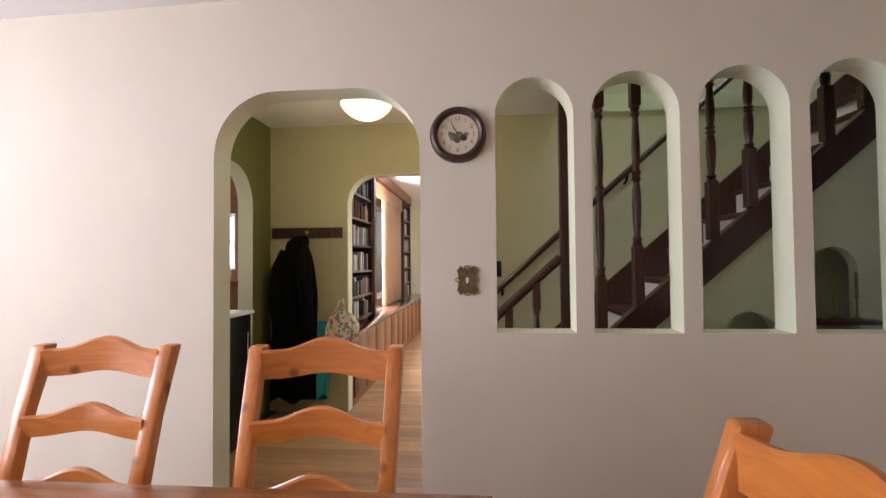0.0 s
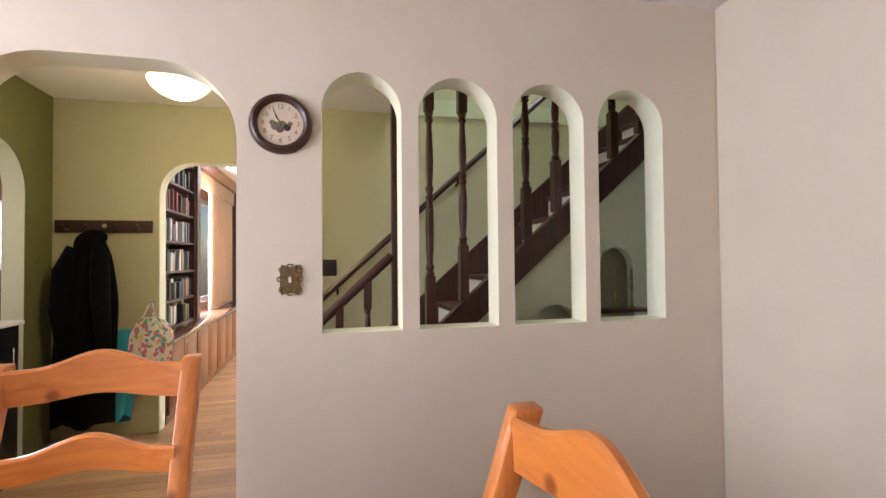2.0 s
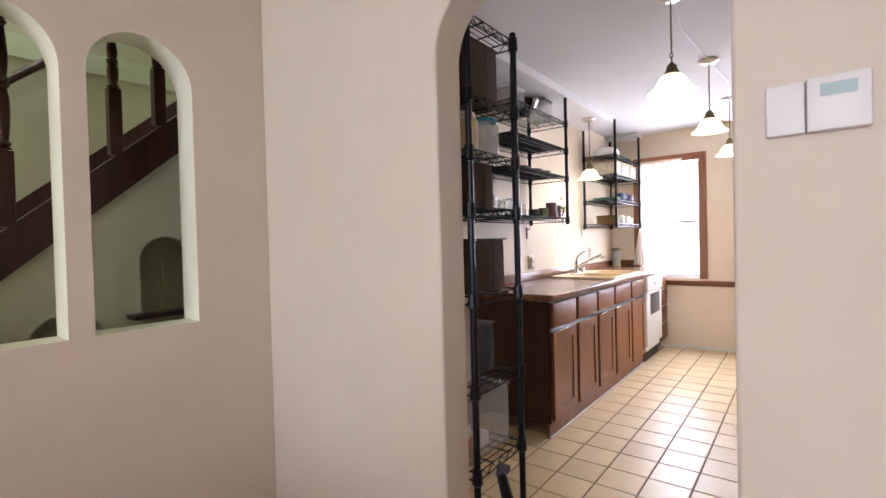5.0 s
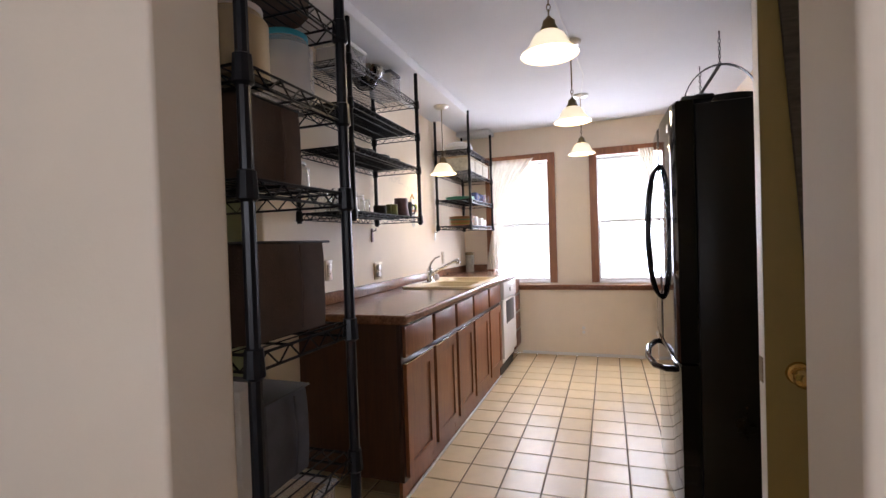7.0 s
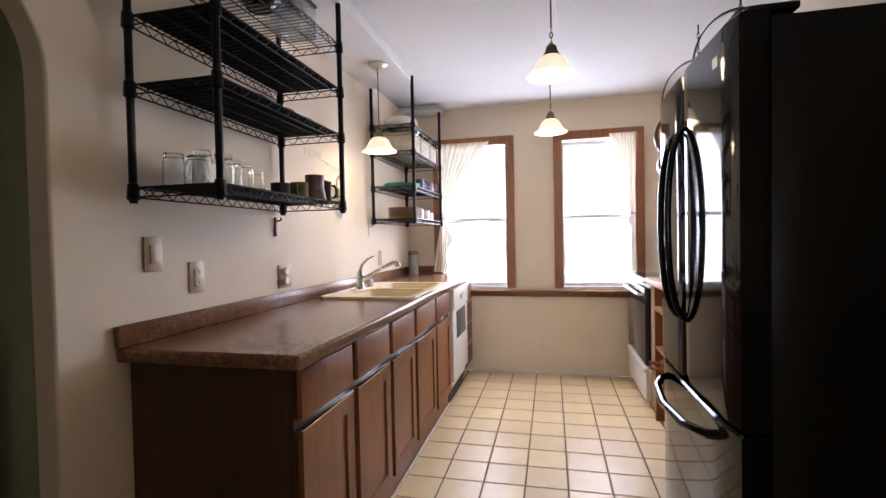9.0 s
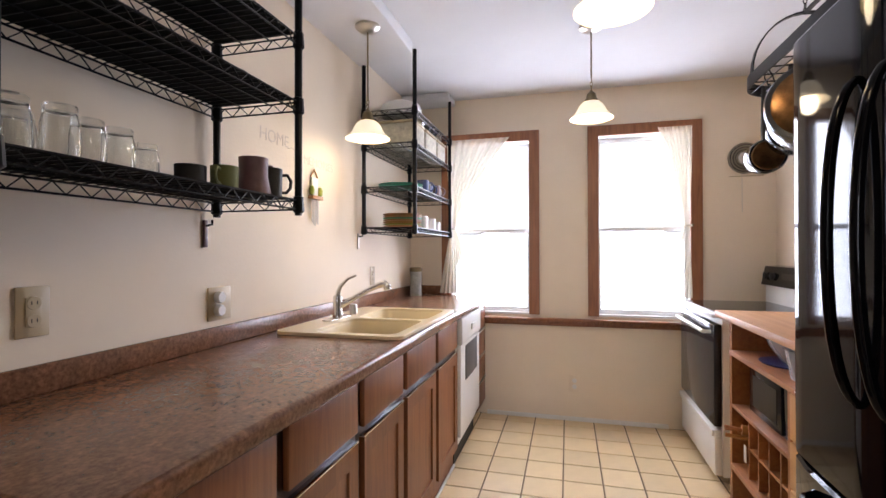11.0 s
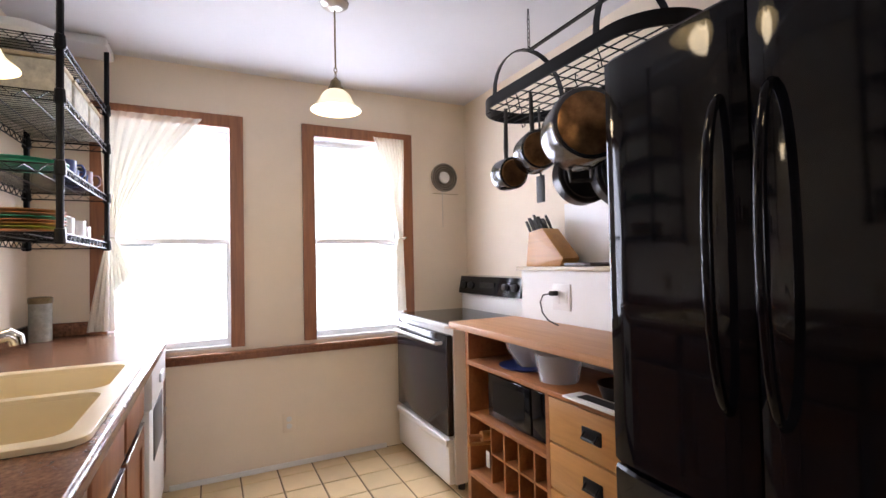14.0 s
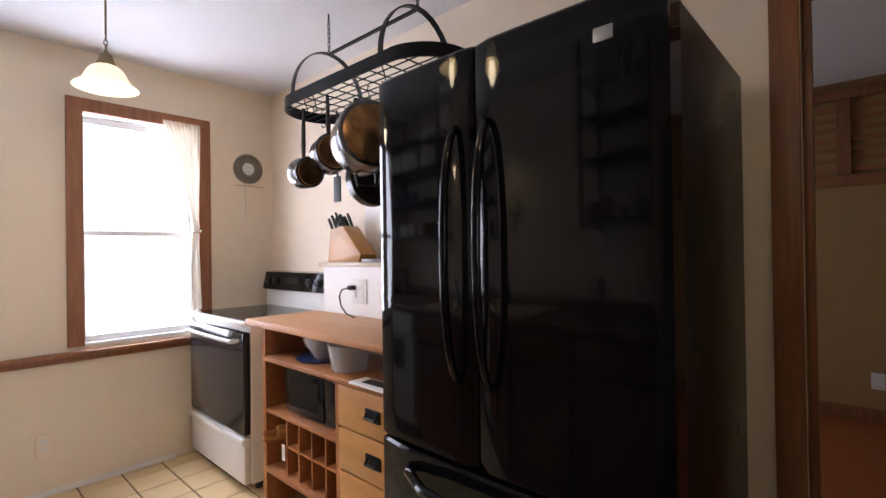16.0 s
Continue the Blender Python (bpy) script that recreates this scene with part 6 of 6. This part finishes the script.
for x, y, h in ((8.48, 2.19, 0.085), (8.56, 2.22, 0.10), (8.64, 2.18, 0.085), (8.72, 2.24, 0.09), (8.80, 2.19, 0.07)):
    cup("cup", x, y, 1.4045, 0.034, h, M_WHITE, "white cup on the corner wire shelf", "cup", 0, "white cups")
for x, m in ((8.47, M_BLUE), (8.56, M_INK), (8.65, M_BLUE), (8.74, M_PURPLE), (8.82, M_WHITE)):
    cup("mug", x, 2.2 + 0.03 * math.sin(x * 40), 1.6495, 0.04, 0.09, m, "glazed mug on the corner wire shelf", "mug", -60, "mugs on the corner shelf")
for x, w in ((8.20, 0.22), (8.47, 0.26), (8.74, 0.22)):
    tub("patterned_box", x, 2.26, 1.9095, w, 0.27, 0.13, M_BOXBOARD, M_ALMOND, "patterned cardboard box on the corner wire shelf", "box", "boxes on the corner shelf")
solo("casserole", lathe(bmesh.new(), [(0.0, 0.0), (0.12, 0.0), (0.135, 0.04), (0.12, 0.075), (0.06, 0.10), (0.0, 0.105)], 26, (8.24, 2.26, 2.1095)), M_WHITE, (8.24, 2.26, 2.1095), "white covered dish on the top wire shelf", "dish")
for x in (8.5, 8.66, 8.8):
    solo("stacked_bowl", lathe(bmesh.new(), [(0.0, 0.0), (0.04, 0.0), (0.075, 0.045), (0.077, 0.045), (0.04, 0.004), (0.0, 0.004)], 20, (x, 2.24, 2.1095)), M_GLASS if x < 8.6 else M_STEEL, (x, 2.24, 2.1095), "small bowl on the top wire shelf", "bowl", "bowls on the top shelf")
cn2 = thing("canister", (8.87, 2.37, 0.916), "grey glass canister with a metal lid on the worktop", "canister")
part("body", lathe(bmesh.new(), [(0.0, 0.0), (0.046, 0.0), (0.046, 0.185), (0.0, 0.185)], 24, (8.87, 2.37, 0.916)), mat("grey_green_glass", (0.33, 0.34, 0.30), 0.2, scale=30, vary=0.2), cn2)
part("lid", lathe(bmesh.new(), [(0.049, 0.1855), (0.049, 0.212), (0.04, 0.218), (0.0, 0.218)], 24, (8.87, 2.37, 0.916)), M_BRASS, cn2)

# ---- tall wire rack: jars, clear box ----


def jar(x, y, z, r, h, m, ml, label):
    t = thing("jar", (x, y, z), label, "jar", "jars on the wire rack")
    part("body", lathe(bmesh.new(), [(0.0, 0.0), (r, 0.0), (r, h * 0.8), (r * 0.8, h * 0.9), (r * 0.8, h * 0.92), (0.0, h * 0.92)], 20, (x, y, z)), m, t)
    part("lid", lathe(bmesh.new(), [(r * 0.84, h * 0.921), (r * 0.84, h), (0.0, h)], 20, (x, y, z)), ml, t)


jar(4.64, 1.60, 1.5845, 0.062, 0.145, M_ALMOND, M_PLASTICW, "white tub with a printed label")
jar(4.79, 1.60, 1.5845, 0.062, 0.15, M_CLEARPLASTIC, M_TEAL, "clear jar with a turquoise lid")
jar(4.66, 1.78, 1.5845, 0.07, 0.15, M_CLEARPLASTIC, M_PLASTICW, "cloudy clear storage jar")
jar(4.80, 1.82, 1.5845, 0.055, 0.13, M_PLATES, M_RED, "orange spice tub with a red lid")
jar(4.81, 1.62, 1.3845, 0.05, 0.07, M_CLEARPLASTIC, M_PLASTICW, "low clear jar with a white lid")
solo("snack_bag", bx(4.56, 4.66, 1.56, 1.72, 2.0495, 2.17, 0.02, 3), M_RED, (4.61, 1.64, 2.0495), "shiny red and purple bag on the top shelf", "bag")
cb = thing("clear_box", (4.70, 1.70, 0.4645), "clear plastic box filled with packets", "storage box")
part("box_wall", plate("z", 0.466, 0.22, rect(4.55, 4.85, 1.55, 1.88), [rect(4.553, 4.847, 1.553, 1.877)], jamb=0), M_CLEARBOX, cb)
part("base", bx(4.553, 4.847, 1.553, 1.877, 0.4645, 0.468), M_CLEARBOX, cb)
part("rim", plate("z", 0.6865, 0.012, rect(4.545, 4.855, 1.545, 1.885), [rect(4.556, 4.844, 1.556, 1.874)], jamb=0), M_CLEARPLASTIC, cb)
rnd = random.Random(7)
for k in range(9):
    x, y = rnd.uniform(4.60, 4.80), rnd.uniform(1.60, 1.82)
    solo("packet", bx(x - 0.035, x + 0.035, y - 0.03, y + 0.03, 0.4685 + 0.06 * (k // 4), 0.5245 + 0.06 * (k // 4), 0.012, 2), [M_PLATES, M_WHITE, M_RED, M_ALMOND][k % 4], (x, y, 0.4685 + 0.06 * (k // 4)), "small food packet in the clear box", "packet", "packets in the clear box")
solo("paper_bag", bx(4.56, 4.62, 1.55, 1.75, 0.7595, 1.0, 0.008), M_PLASTICW, (4.59, 1.65, 0.7595), "folded white paper bag on the wire rack", "bag")
vc = thing("vacuum_cleaner", (4.72, 1.36, 0), "black upright floor sweeper leaning on the rack", "vacuum cleaner")
part("head", bx(4.60, 4.84, 1.30, 1.46, 0.0, 0.07, 0.015), M_BLACKSIDE, vc)
part("pole", tube(bmesh.new(), [(4.72, 1.40, 0.06), (4.68, 1.45, 0.28), (4.655, 1.475, 0.43)], [0.03, 0.024, 0.018], 10), M_BLACKSIDE, vc)
part("grip", tube(bmesh.new(), [(4.655, 1.475, 0.43), (4.65, 1.47, 0.455), (4.665, 1.45, 0.44)], 0.018, 8), M_BLUEGREY, vc)

# ---- pot rack and pans ----
RX0, RX1, RY0, RY1, RZ = 6.84, 7.92, 0.07, 0.47, 1.967
cxr, cyr = (RX0 + RX1) / 2, (RY0 + RY1) / 2


def oval(n=48, k=0.0):
    out = []
    ry = (RY1 - RY0) / 2 + k
    L = (RX1 - RX0) / 2 + k - ry
    for i in range(n):
        a = 2 * math.pi * i / n
        out.append((cxr + (L if math.cos(a) >= 0 else -L) + ry * math.cos(a), cyr + ry * math.sin(a)))
    return out


pr = thing("pot_rack", (cxr, cyr, RZ), "black oval iron pot rack hung from the ceiling on chains", "pot rack")
part("band", plate("z", RZ, 0.052, oval(), [oval(48, -0.007)], jamb=0), M_IRON, pr)
for k in range(11):
    x = RX0 + 0.06 + k * 0.09
    hw = (RY1 - RY0) / 2 * (1 if RX0 + 0.2 < x < RX1 - 0.2 else math.sqrt(max(0, 1 - ((min(x - RX0, RX1 - x) - 0.2) / 0.2) ** 2)))
    part("grid_wire", tube(bmesh.new(), [(x, cyr - hw + 0.006, RZ + 0.012), (x, cyr + hw - 0.006, RZ + 0.012)], 0.003, 5), M_IRON, pr)
for k in range(7):
    y = RY0 + 0.05 + k * 0.05
    hw = (RX1 - RX0) / 2 - 0.2 + math.sqrt(max(0, 0.2 ** 2 - (y - cyr) ** 2))
    part("grid_wire", tube(bmesh.new(), [(cxr - hw + 0.006, y, RZ + 0.006), (cxr + hw - 0.006, y, RZ + 0.006)], 0.003, 5), M_IRON, pr)
def strap(pts, w, t):
    bm = bmesh.new()
    secs = []
    for i, p in enumerate(pts):
        p = Vector(p)
        d = (Vector(pts[min(i + 1, len(pts) - 1)]) - Vector(pts[max(i - 1, 0)])).normalized()
        nrm = d.cross(Vector((1, 0, 0))).normalized()
        secs.append([bm.verts.new(p + Vector((a * w / 2, 0, 0)) + nrm * b * t / 2) for a, b in ((-1, -1), (1, -1), (1, 1), (-1, 1))])
    for a, b in zip(secs, secs[1:]):
        for j in range(4):
            bm.faces.new((a[j], a[(j + 1) % 4], b[(j + 1) % 4], b[j]))
    bm.faces.new(secs[0][::-1])
    bm.faces.new(secs[-1])
    return bm
for x in (7.08, 7.70):
    pts = [(x, cyr - 0.198 * math.cos(a), RZ + 0.05 + 0.235 * math.sin(a)) for a in [math.pi * k / 16 for k in range(17)]]
    part("strap", strap(pts, 0.026, 0.005), M_IRON, pr)
    ch_pts = RZ + 0.29
    k = 0
    while ch_pts < 2.43:
        lk = [(x + (0.007 if k % 2 else 0) * math.cos(a), cyr + (0 if k % 2 else 0.007) * math.cos(a), ch_pts + 0.013 * math.sin(a)) for a in [2 * math.pi * j / 8 for j in range(8)]]
        part("chain_link", tube(bmesh.new(), lk, 0.0022, 5, closed=True), M_IRON, pr)
        ch_pts += 0.022
        k += 1
    part("ceiling_hook", tube(bmesh.new(), [(x, cyr, 2.425), (x, cyr, 2.4495)], 0.004, 6), M_IRON, pr)
part("ridge_bar", bx(7.08, 7.70, cyr - 0.010, cyr + 0.010, RZ + 0.281, RZ + 0.287), M_IRON, pr)


def hook(x, y, z=RZ):
    return tube(bmesh.new(), [(x, y, z + 0.03), (x, y + 0.012, z + 0.035), (x, y + 0.014, z + 0.01), (x, y, z - 0.02), (x, y - 0.006, z - 0.05), (x, y + 0.008, z - 0.058), (x, y + 0.014, z - 0.045)], 0.0026, 5)


def pan(name, cx, cy, cz, r, h, face, tilt, m, mb, label, hz, handle_up=True, loops=False):
    """A pan hung up by its handle: its bottom faces the way `face` (degrees), its centre at (cx, cy, cz)."""
    t = thing(name, (0, 0, 0), label, "pan", "pans on the pot rack")
    b = part("body", lathe(bmesh.new(), [(r * 0.97, h * 0.5), (r, h * 0.5), (r, -h * 0.42), (r * 0.95, -h * 0.5), (0.0, -h * 0.5 - 0.001), (0.0, -h * 0.47), (r * 0.94, -h * 0.46), (r * 0.97, -h * 0.4)], 32), m, t)
    part("base_disc", lathe(bmesh.new(), [(0.0, -h * 0.5 - 0.004), (r * 0.80, -h * 0.5 - 0.004), (r * 0.84, -h * 0.5 - 0.0005)], 32), mb, t)
    if loops:
        for s in (1, -1):
            part("loop_handle", tube(bmesh.new(), [(-0.04, s * r * 0.98, h * 0.3), (-0.035, s * (r + 0.035), h * 0.32), (0.035, s * (r + 0.035), h * 0.32), (0.04, s * r * 0.98, h * 0.3)], 0.008, 8), M_INK, t)
    else:
        part("handle", tube(bmesh.new(), [(0, r * 0.98, h * 0.35), (0, r + 0.05, h * 0.40), (0, r + hz, h * 0.42)], [0.009, 0.011, 0.008], 8), M_INK, t)
    m4 = Matrix.Translation((cx, cy, cz)) @ Matrix.Rotation(radians(face), 4, "Z") @ Matrix.Rotation(radians(90 + tilt), 4, "X")
    t.matrix_basis = m4
    return t


for x, y in ((7.10, 0.43), (7.35, 0.30), (7.50, 0.20), (7.56, 0.44), (7.66, 0.42), (7.25, 0.15), (7.78, 0.25)):
    part("hook", hook(x, y), M_IRON, pr)
pan("stock_pot", 7.13, 0.49, 1.702, 0.128, 0.14, 66, 4, M_STEEL, M_COPPER, "large steel pot with a tarnished bottom", 0.1, loops=True)
pan("saucepan", 7.50, 0.40, 1.715, 0.085, 0.10, 72, 2, M_STEEL, M_COPPER, "steel saucepan hung by its dark handle", 0.19)
pan("saucepan", 7.64, 0.44, 1.645, 0.070, 0.09, 82, -3, M_STEEL, M_COPPER, "small steel saucepan hung by its dark handle", 0.225)
pan("frying_pan", 7.36, 0.28, 1.60, 0.118, 0.06, 75, 3, M_DARKPAN, M_DARKPAN, "dark frying pan hung by its handle", 0.25)
pan("frying_pan", 7.20, 0.22, 1.585, 0.128, 0.06, 70, 3, M_DARKPAN, M_STEEL, "wide dark frying pan hung by its handle", 0.24)
sp2 = thing("spatula", (7.60, 0.30, 1.6), "black spatula hung from the pot rack", "utensil")
part("blade", bx(7.575, 7.63, 0.297, 0.303, 1.52, 1.64, 0.002), M_INK, sp2)
part("shaft", tube(bmesh.new(), [(7.60, 0.30, 1.63), (7.60, 0.30, 1.95)], 0.005, 6), M_INK, sp2)

# ---- knife block and cart contents ----
kb = thing("knife_block", (7.85, 0.0, 1.2285), "pale wooden knife block full of black-handled knives", "knife block")
bm = plate("y", -0.05, 0.11, [(8.05, 1.2285), (8.02, 1.415), (7.905, 1.43), (7.745, 1.27), (7.77, 1.2285)])
bmesh.ops.bevel(bm, geom=bm.edges[:], offset=0.004, segments=2, affect="EDGES", profile=0.5)
part("block", bm, M_MAPLE, kb)
for k in range(4):
    for q in range(3):
        x, y, z = 8.018 - 0.040 * q, -0.035 + 0.027 * k, 1.414 + 0.005 * q
        L = 0.062 + 0.02 * ((k + q) % 3) / 2
        part("knife_grip", tube(bmesh.new(), [(x, y, z), (x + L * 0.35, y, z + L * 0.6), (x + L * 0.62, y, z + L)], [0.007, 0.009, 0.007], 8), M_INK, kb)
part("scissor_loop", tube(bmesh.new(), [(7.955 + 0.018 * math.cos(t), 0.052, 1.462 + 0.024 * math.sin(t)) for t in [2 * math.pi * k / 14 for k in range(14)]], 0.004, 6, closed=True), M_INK, kb)
solo("trivet", bx(7.56, 7.742, -0.06, 0.06, 1.2285, 1.246, 0.003), M_DARK, (7.7, 0, 1.2285), "dark wooden board beside the knife block", "board")
# things on the cart's open shelf
zc = 0.7675
solo("salad_bowl", lathe(bmesh.new(), [(0.0, 0.0), (0.05, 0.0), (0.10, 0.07), (0.112, 0.115), (0.107, 0.115), (0.095, 0.07), (0.05, 0.005), (0.0, 0.005)], 26, (7.72, 0.30, zc + 0.009)), M_CLEARPLASTIC, (7.72, 0.30, zc + 0.009), "cloudy plastic mixing bowl", "bowl")
solo("blue_tray", lathe(bmesh.new(), [(0.0, 0.0), (0.12, 0.0), (0.13, 0.008), (0.125, 0.008), (0.0, 0.003)], 26, (7.74, 0.30, zc)), M_BLUE, (7.74, 0.30, zc), "flat blue plastic tray", "tray")
solo("plastic_tub", lathe(bmesh.new(), [(0.0, 0.0), (0.08, 0.0), (0.10, 0.112), (0.104, 0.112), (0.084, 0.0), (0.0, 0.0)][:4] + [(0.098, 0.112), (0.078, 0.004), (0.0, 0.004)], 28, (7.465, 0.34, zc)), M_CLEARPLASTIC, (7.465, 0.34, zc), "cloudy white plastic tub", "tub")
solo("black_pan", lathe(bmesh.new(), [(0.0, 0.0), (0.085, 0.0), (0.10, 0.05), (0.102, 0.05), (0.086, 0.004), (0.0, 0.004)], 24, (7.15, 0.30, zc)), M_DARKPAN, (7.15, 0.30, zc), "black pan on the cart shelf", "pan")
lp = thing("laptop", (7.16, 0.44, zc), "closed white laptop lying on the cart shelf", "laptop")
part("base", bx(7.03, 7.275, 0.40, 0.49, zc, zc + 0.009, 0.003), M_WHITE, lp)
part("keyboard", bx(7.05, 7.225, 0.415, 0.465, zc + 0.0093, zc + 0.0105), M_INK, lp)
rp = thing("rolling_pin", (7.9, 0.42, 0.4), "wooden rolling pin with reddish handles in the cubby", "rolling pin")
part("barrel", tube(bmesh.new(), [(7.905, 0.20, 0.395), (7.935, 0.44, 0.405)], 0.024, 12), M_MAPLE, rp)
part("handle", tube(bmesh.new(), [(7.935, 0.44, 0.405), (7.942, 0.51, 0.41)], [0.010, 0.013], 8), M_HUTCH, rp, "reddish wooden handle")
wd = thing("wooden_spoon", (7.96, 0.42, 0.36), "pale wooden spoon handle sticking out of the cubby", "spoon")
part("shaft", tube(bmesh.new(), [(7.92, 0.25, 0.35), (7.95, 0.505, 0.372)], 0.010, 8), M_MAPLE, wd)
tg = thing("paper_tag", (7.86, 0.45, 0.33), "white paper tag hanging from the cubby", "tag")
part("tag", bx(7.845, 7.875, 0.449, 0.451, 0.285, 0.36), M_PLASTICW, tg)

# ---- curtains ----


def sheer(y_out, y_in, name_label, gather_y, side):
    t = thing("curtain", (KX - 0.05, gather_y, 0.95), name_label, "curtain", "sheer window curtains")
    bm = bmesh.new()
    n, rows = 48, 24
    zt, zg, zb = 2.125, 1.43, 0.93
    grid = []
    for j in range(rows + 1):
        v = j / rows
        z = zt + (zb - zt) * v
        if z > zg:
            s = (z - zg) / (zt - zg)
            inner = gather_y + side * 0.02 + (y_in - gather_y) * s ** 1.3
            outer = y_out
        else:
            s = (zg - z) / (zg - zb)
            inner = gather_y + side * (0.02 + (0.16 if side < 0 else 0.105) * s ** 0.8)
            outer = gather_y - side * (0.012 + (0.095 if side < 0 else 0.02) * s ** 0.8)
        row = []
        for k in range(n + 1):
            u = k / n
            y = outer + (inner - outer) * u
            if z > zg:
                y = (y_out + (gather_y - side * 0.012 - y_out) * (1 - s) ** 2) * (1 - u) + inner * u
            row.append(bm.verts.new((KX - 0.045 + 0.012 * math.sin(u * 9 * 2 * math.pi + 2 * v) * (0.6 + 0.4 * v), y, z)))
        grid.append(row)
    for a, b in zip(grid, grid[1:]):
        for k in range(n):
            bm.faces.new((a[k], a[k + 1], b[k + 1], b[k]))
    part("cloth", bm, M_CURTAIN, t, "sheer ivory cloth")
    part("tieback", tube(bmesh.new(), [(KX - 0.045 + 0.02 * math.cos(a), gather_y + 0.022 * math.sin(a), zg) for a in [2 * math.pi * k / 10 for k in range(10)]], 0.007, 6, closed=True), M_CURTAIN, t)
    part("holdback", tube(bmesh.new(), [(KX - 0.024, gather_y - side * 0.03, zg + 0.005), (KX - 0.075, gather_y - side * 0.03, zg + 0.005)], 0.007, 6), M_BRASS, t)
    return t


sheer(2.15, 1.68, "sheer ivory curtain tied back at the corner window", 2.105, -1)
sheer(0.40, 0.60, "sheer ivory curtain tied back at the window edge", 0.43, 1)

# ---- back room: dark wood lattice high on the wall ----
lt = thing("wooden_lattice", (5.7, -2.95, 1.75), "dark slatted wooden screen high on the wall", "screen")
part("bottom_rail", bx(4.9, 6.9, -2.998, -2.95, 1.72, 1.80, 0.004), M_TRIM, lt)
part("top_rail", bx(4.9, 6.9, -2.998, -2.95, 2.36, 2.44, 0.004), M_TRIM, lt)
for k in range(5):
    part("stile", bx(4.9 + 0.48 * k, 4.98 + 0.48 * k, -2.997, -2.952, 1.802, 2.358), M_TRIM, lt)
for k in range(7):
    part("slat", bx(4.98, 6.82, -2.99, -2.975, 1.83 + 0.075 * k, 1.86 + 0.075 * k), M_HUTCH, lt)
t = thing("wall_outlet", (5.75, -3.0, 0.3), "pale wall outlet in the dim back room", "outlet")
part("plate", bx(5.70, 5.775, -2.999, -2.994, 0.24, 0.36, 0.002), M_PLASTICW, t)
part("socket", bx(5.722, 5.753, -2.9938, -2.991, 0.265, 0.335), M_PLASTICW, t)

# ---- floor pieces ----
fl = bpy.data.objects["floor_kitchen"]
P0 = 0.2085
BASES[fl] = Vector((0, 0, 0))
me_tile = link("tile", box(bmesh.new(), -0.1008, 0.1008, -0.1008, 0.1008, -0.0055, 0.0, 0.003, 1), M_TILE)
me_t = me_tile.data
bpy.data.objects.remove(me_tile)
for i in range(-13, 10):
    for j in range(-7, 7):
        x, y = 7.031 + P0 * (i + 0.5), 1.263 + 0.209 * (j + 0.5)
        if x < WX + 0.06 or x > KX - 0.02 or y < KR + 0.06 or y > KL - 0.02:
            continue
        if x < KX0 and not 0.72 < y < 1.5:
            continue
        if (x > 6.1 and y > 2.06) or (x > 7.0 and y < 0.0):
            continue
        o = new("tile", me_t)
        o.parent, o.location = fl, (x, y, 0.0)
# cut tiles along the window wall and the doorway wall
for j in range(-6, 4):
    o = new("tile", me_t)
    o.parent, o.location, o.scale = fl, (8.967, 1.263 + 0.209 * (j + 0.5), 0.0), (0.59, 1, 1)
for i in range(-10, 0):
    x = 7.031 + P0 * (i + 0.5)
    if x > KX0 + 0.1:
        o = new("tile", me_t)
        o.parent, o.location, o.scale = fl, (x, -0.054, 0.0), (1, 0.62, 1)
hb = bpy.data.objects["floor_hall_base"]
me_b = link("floorboard", box(bmesh.new(), -0.5, 0.5, -0.041, 0.041, -0.015, 0.0, 0.0012, 1), M_FLOOR)
me_bd = me_b.data
bpy.data.objects.remove(me_b)
rnd = random.Random(11)
y = WY + 0.045
while y < 7.4:
    x = 0.72 - rnd.uniform(0, 0.9) if y > HY + T else 0.72
    xe = 3.2 if y > HY + T else 2.9
    while x < xe:
        L = rnd.uniform(0.7, 1.5)
        o = new("floorboard", me_bd)
        o.parent, o.location, o.scale = hb, (x + L / 2, y, -0.0005), (L - 0.002, 1, 1)
        x += L
    y += 0.0835
setting("floor_library_far", bx(0.9, 4.9, 7.42, 9.9, -0.0155, -0.002), M_FLOOR, "oak strip floor", "floor")
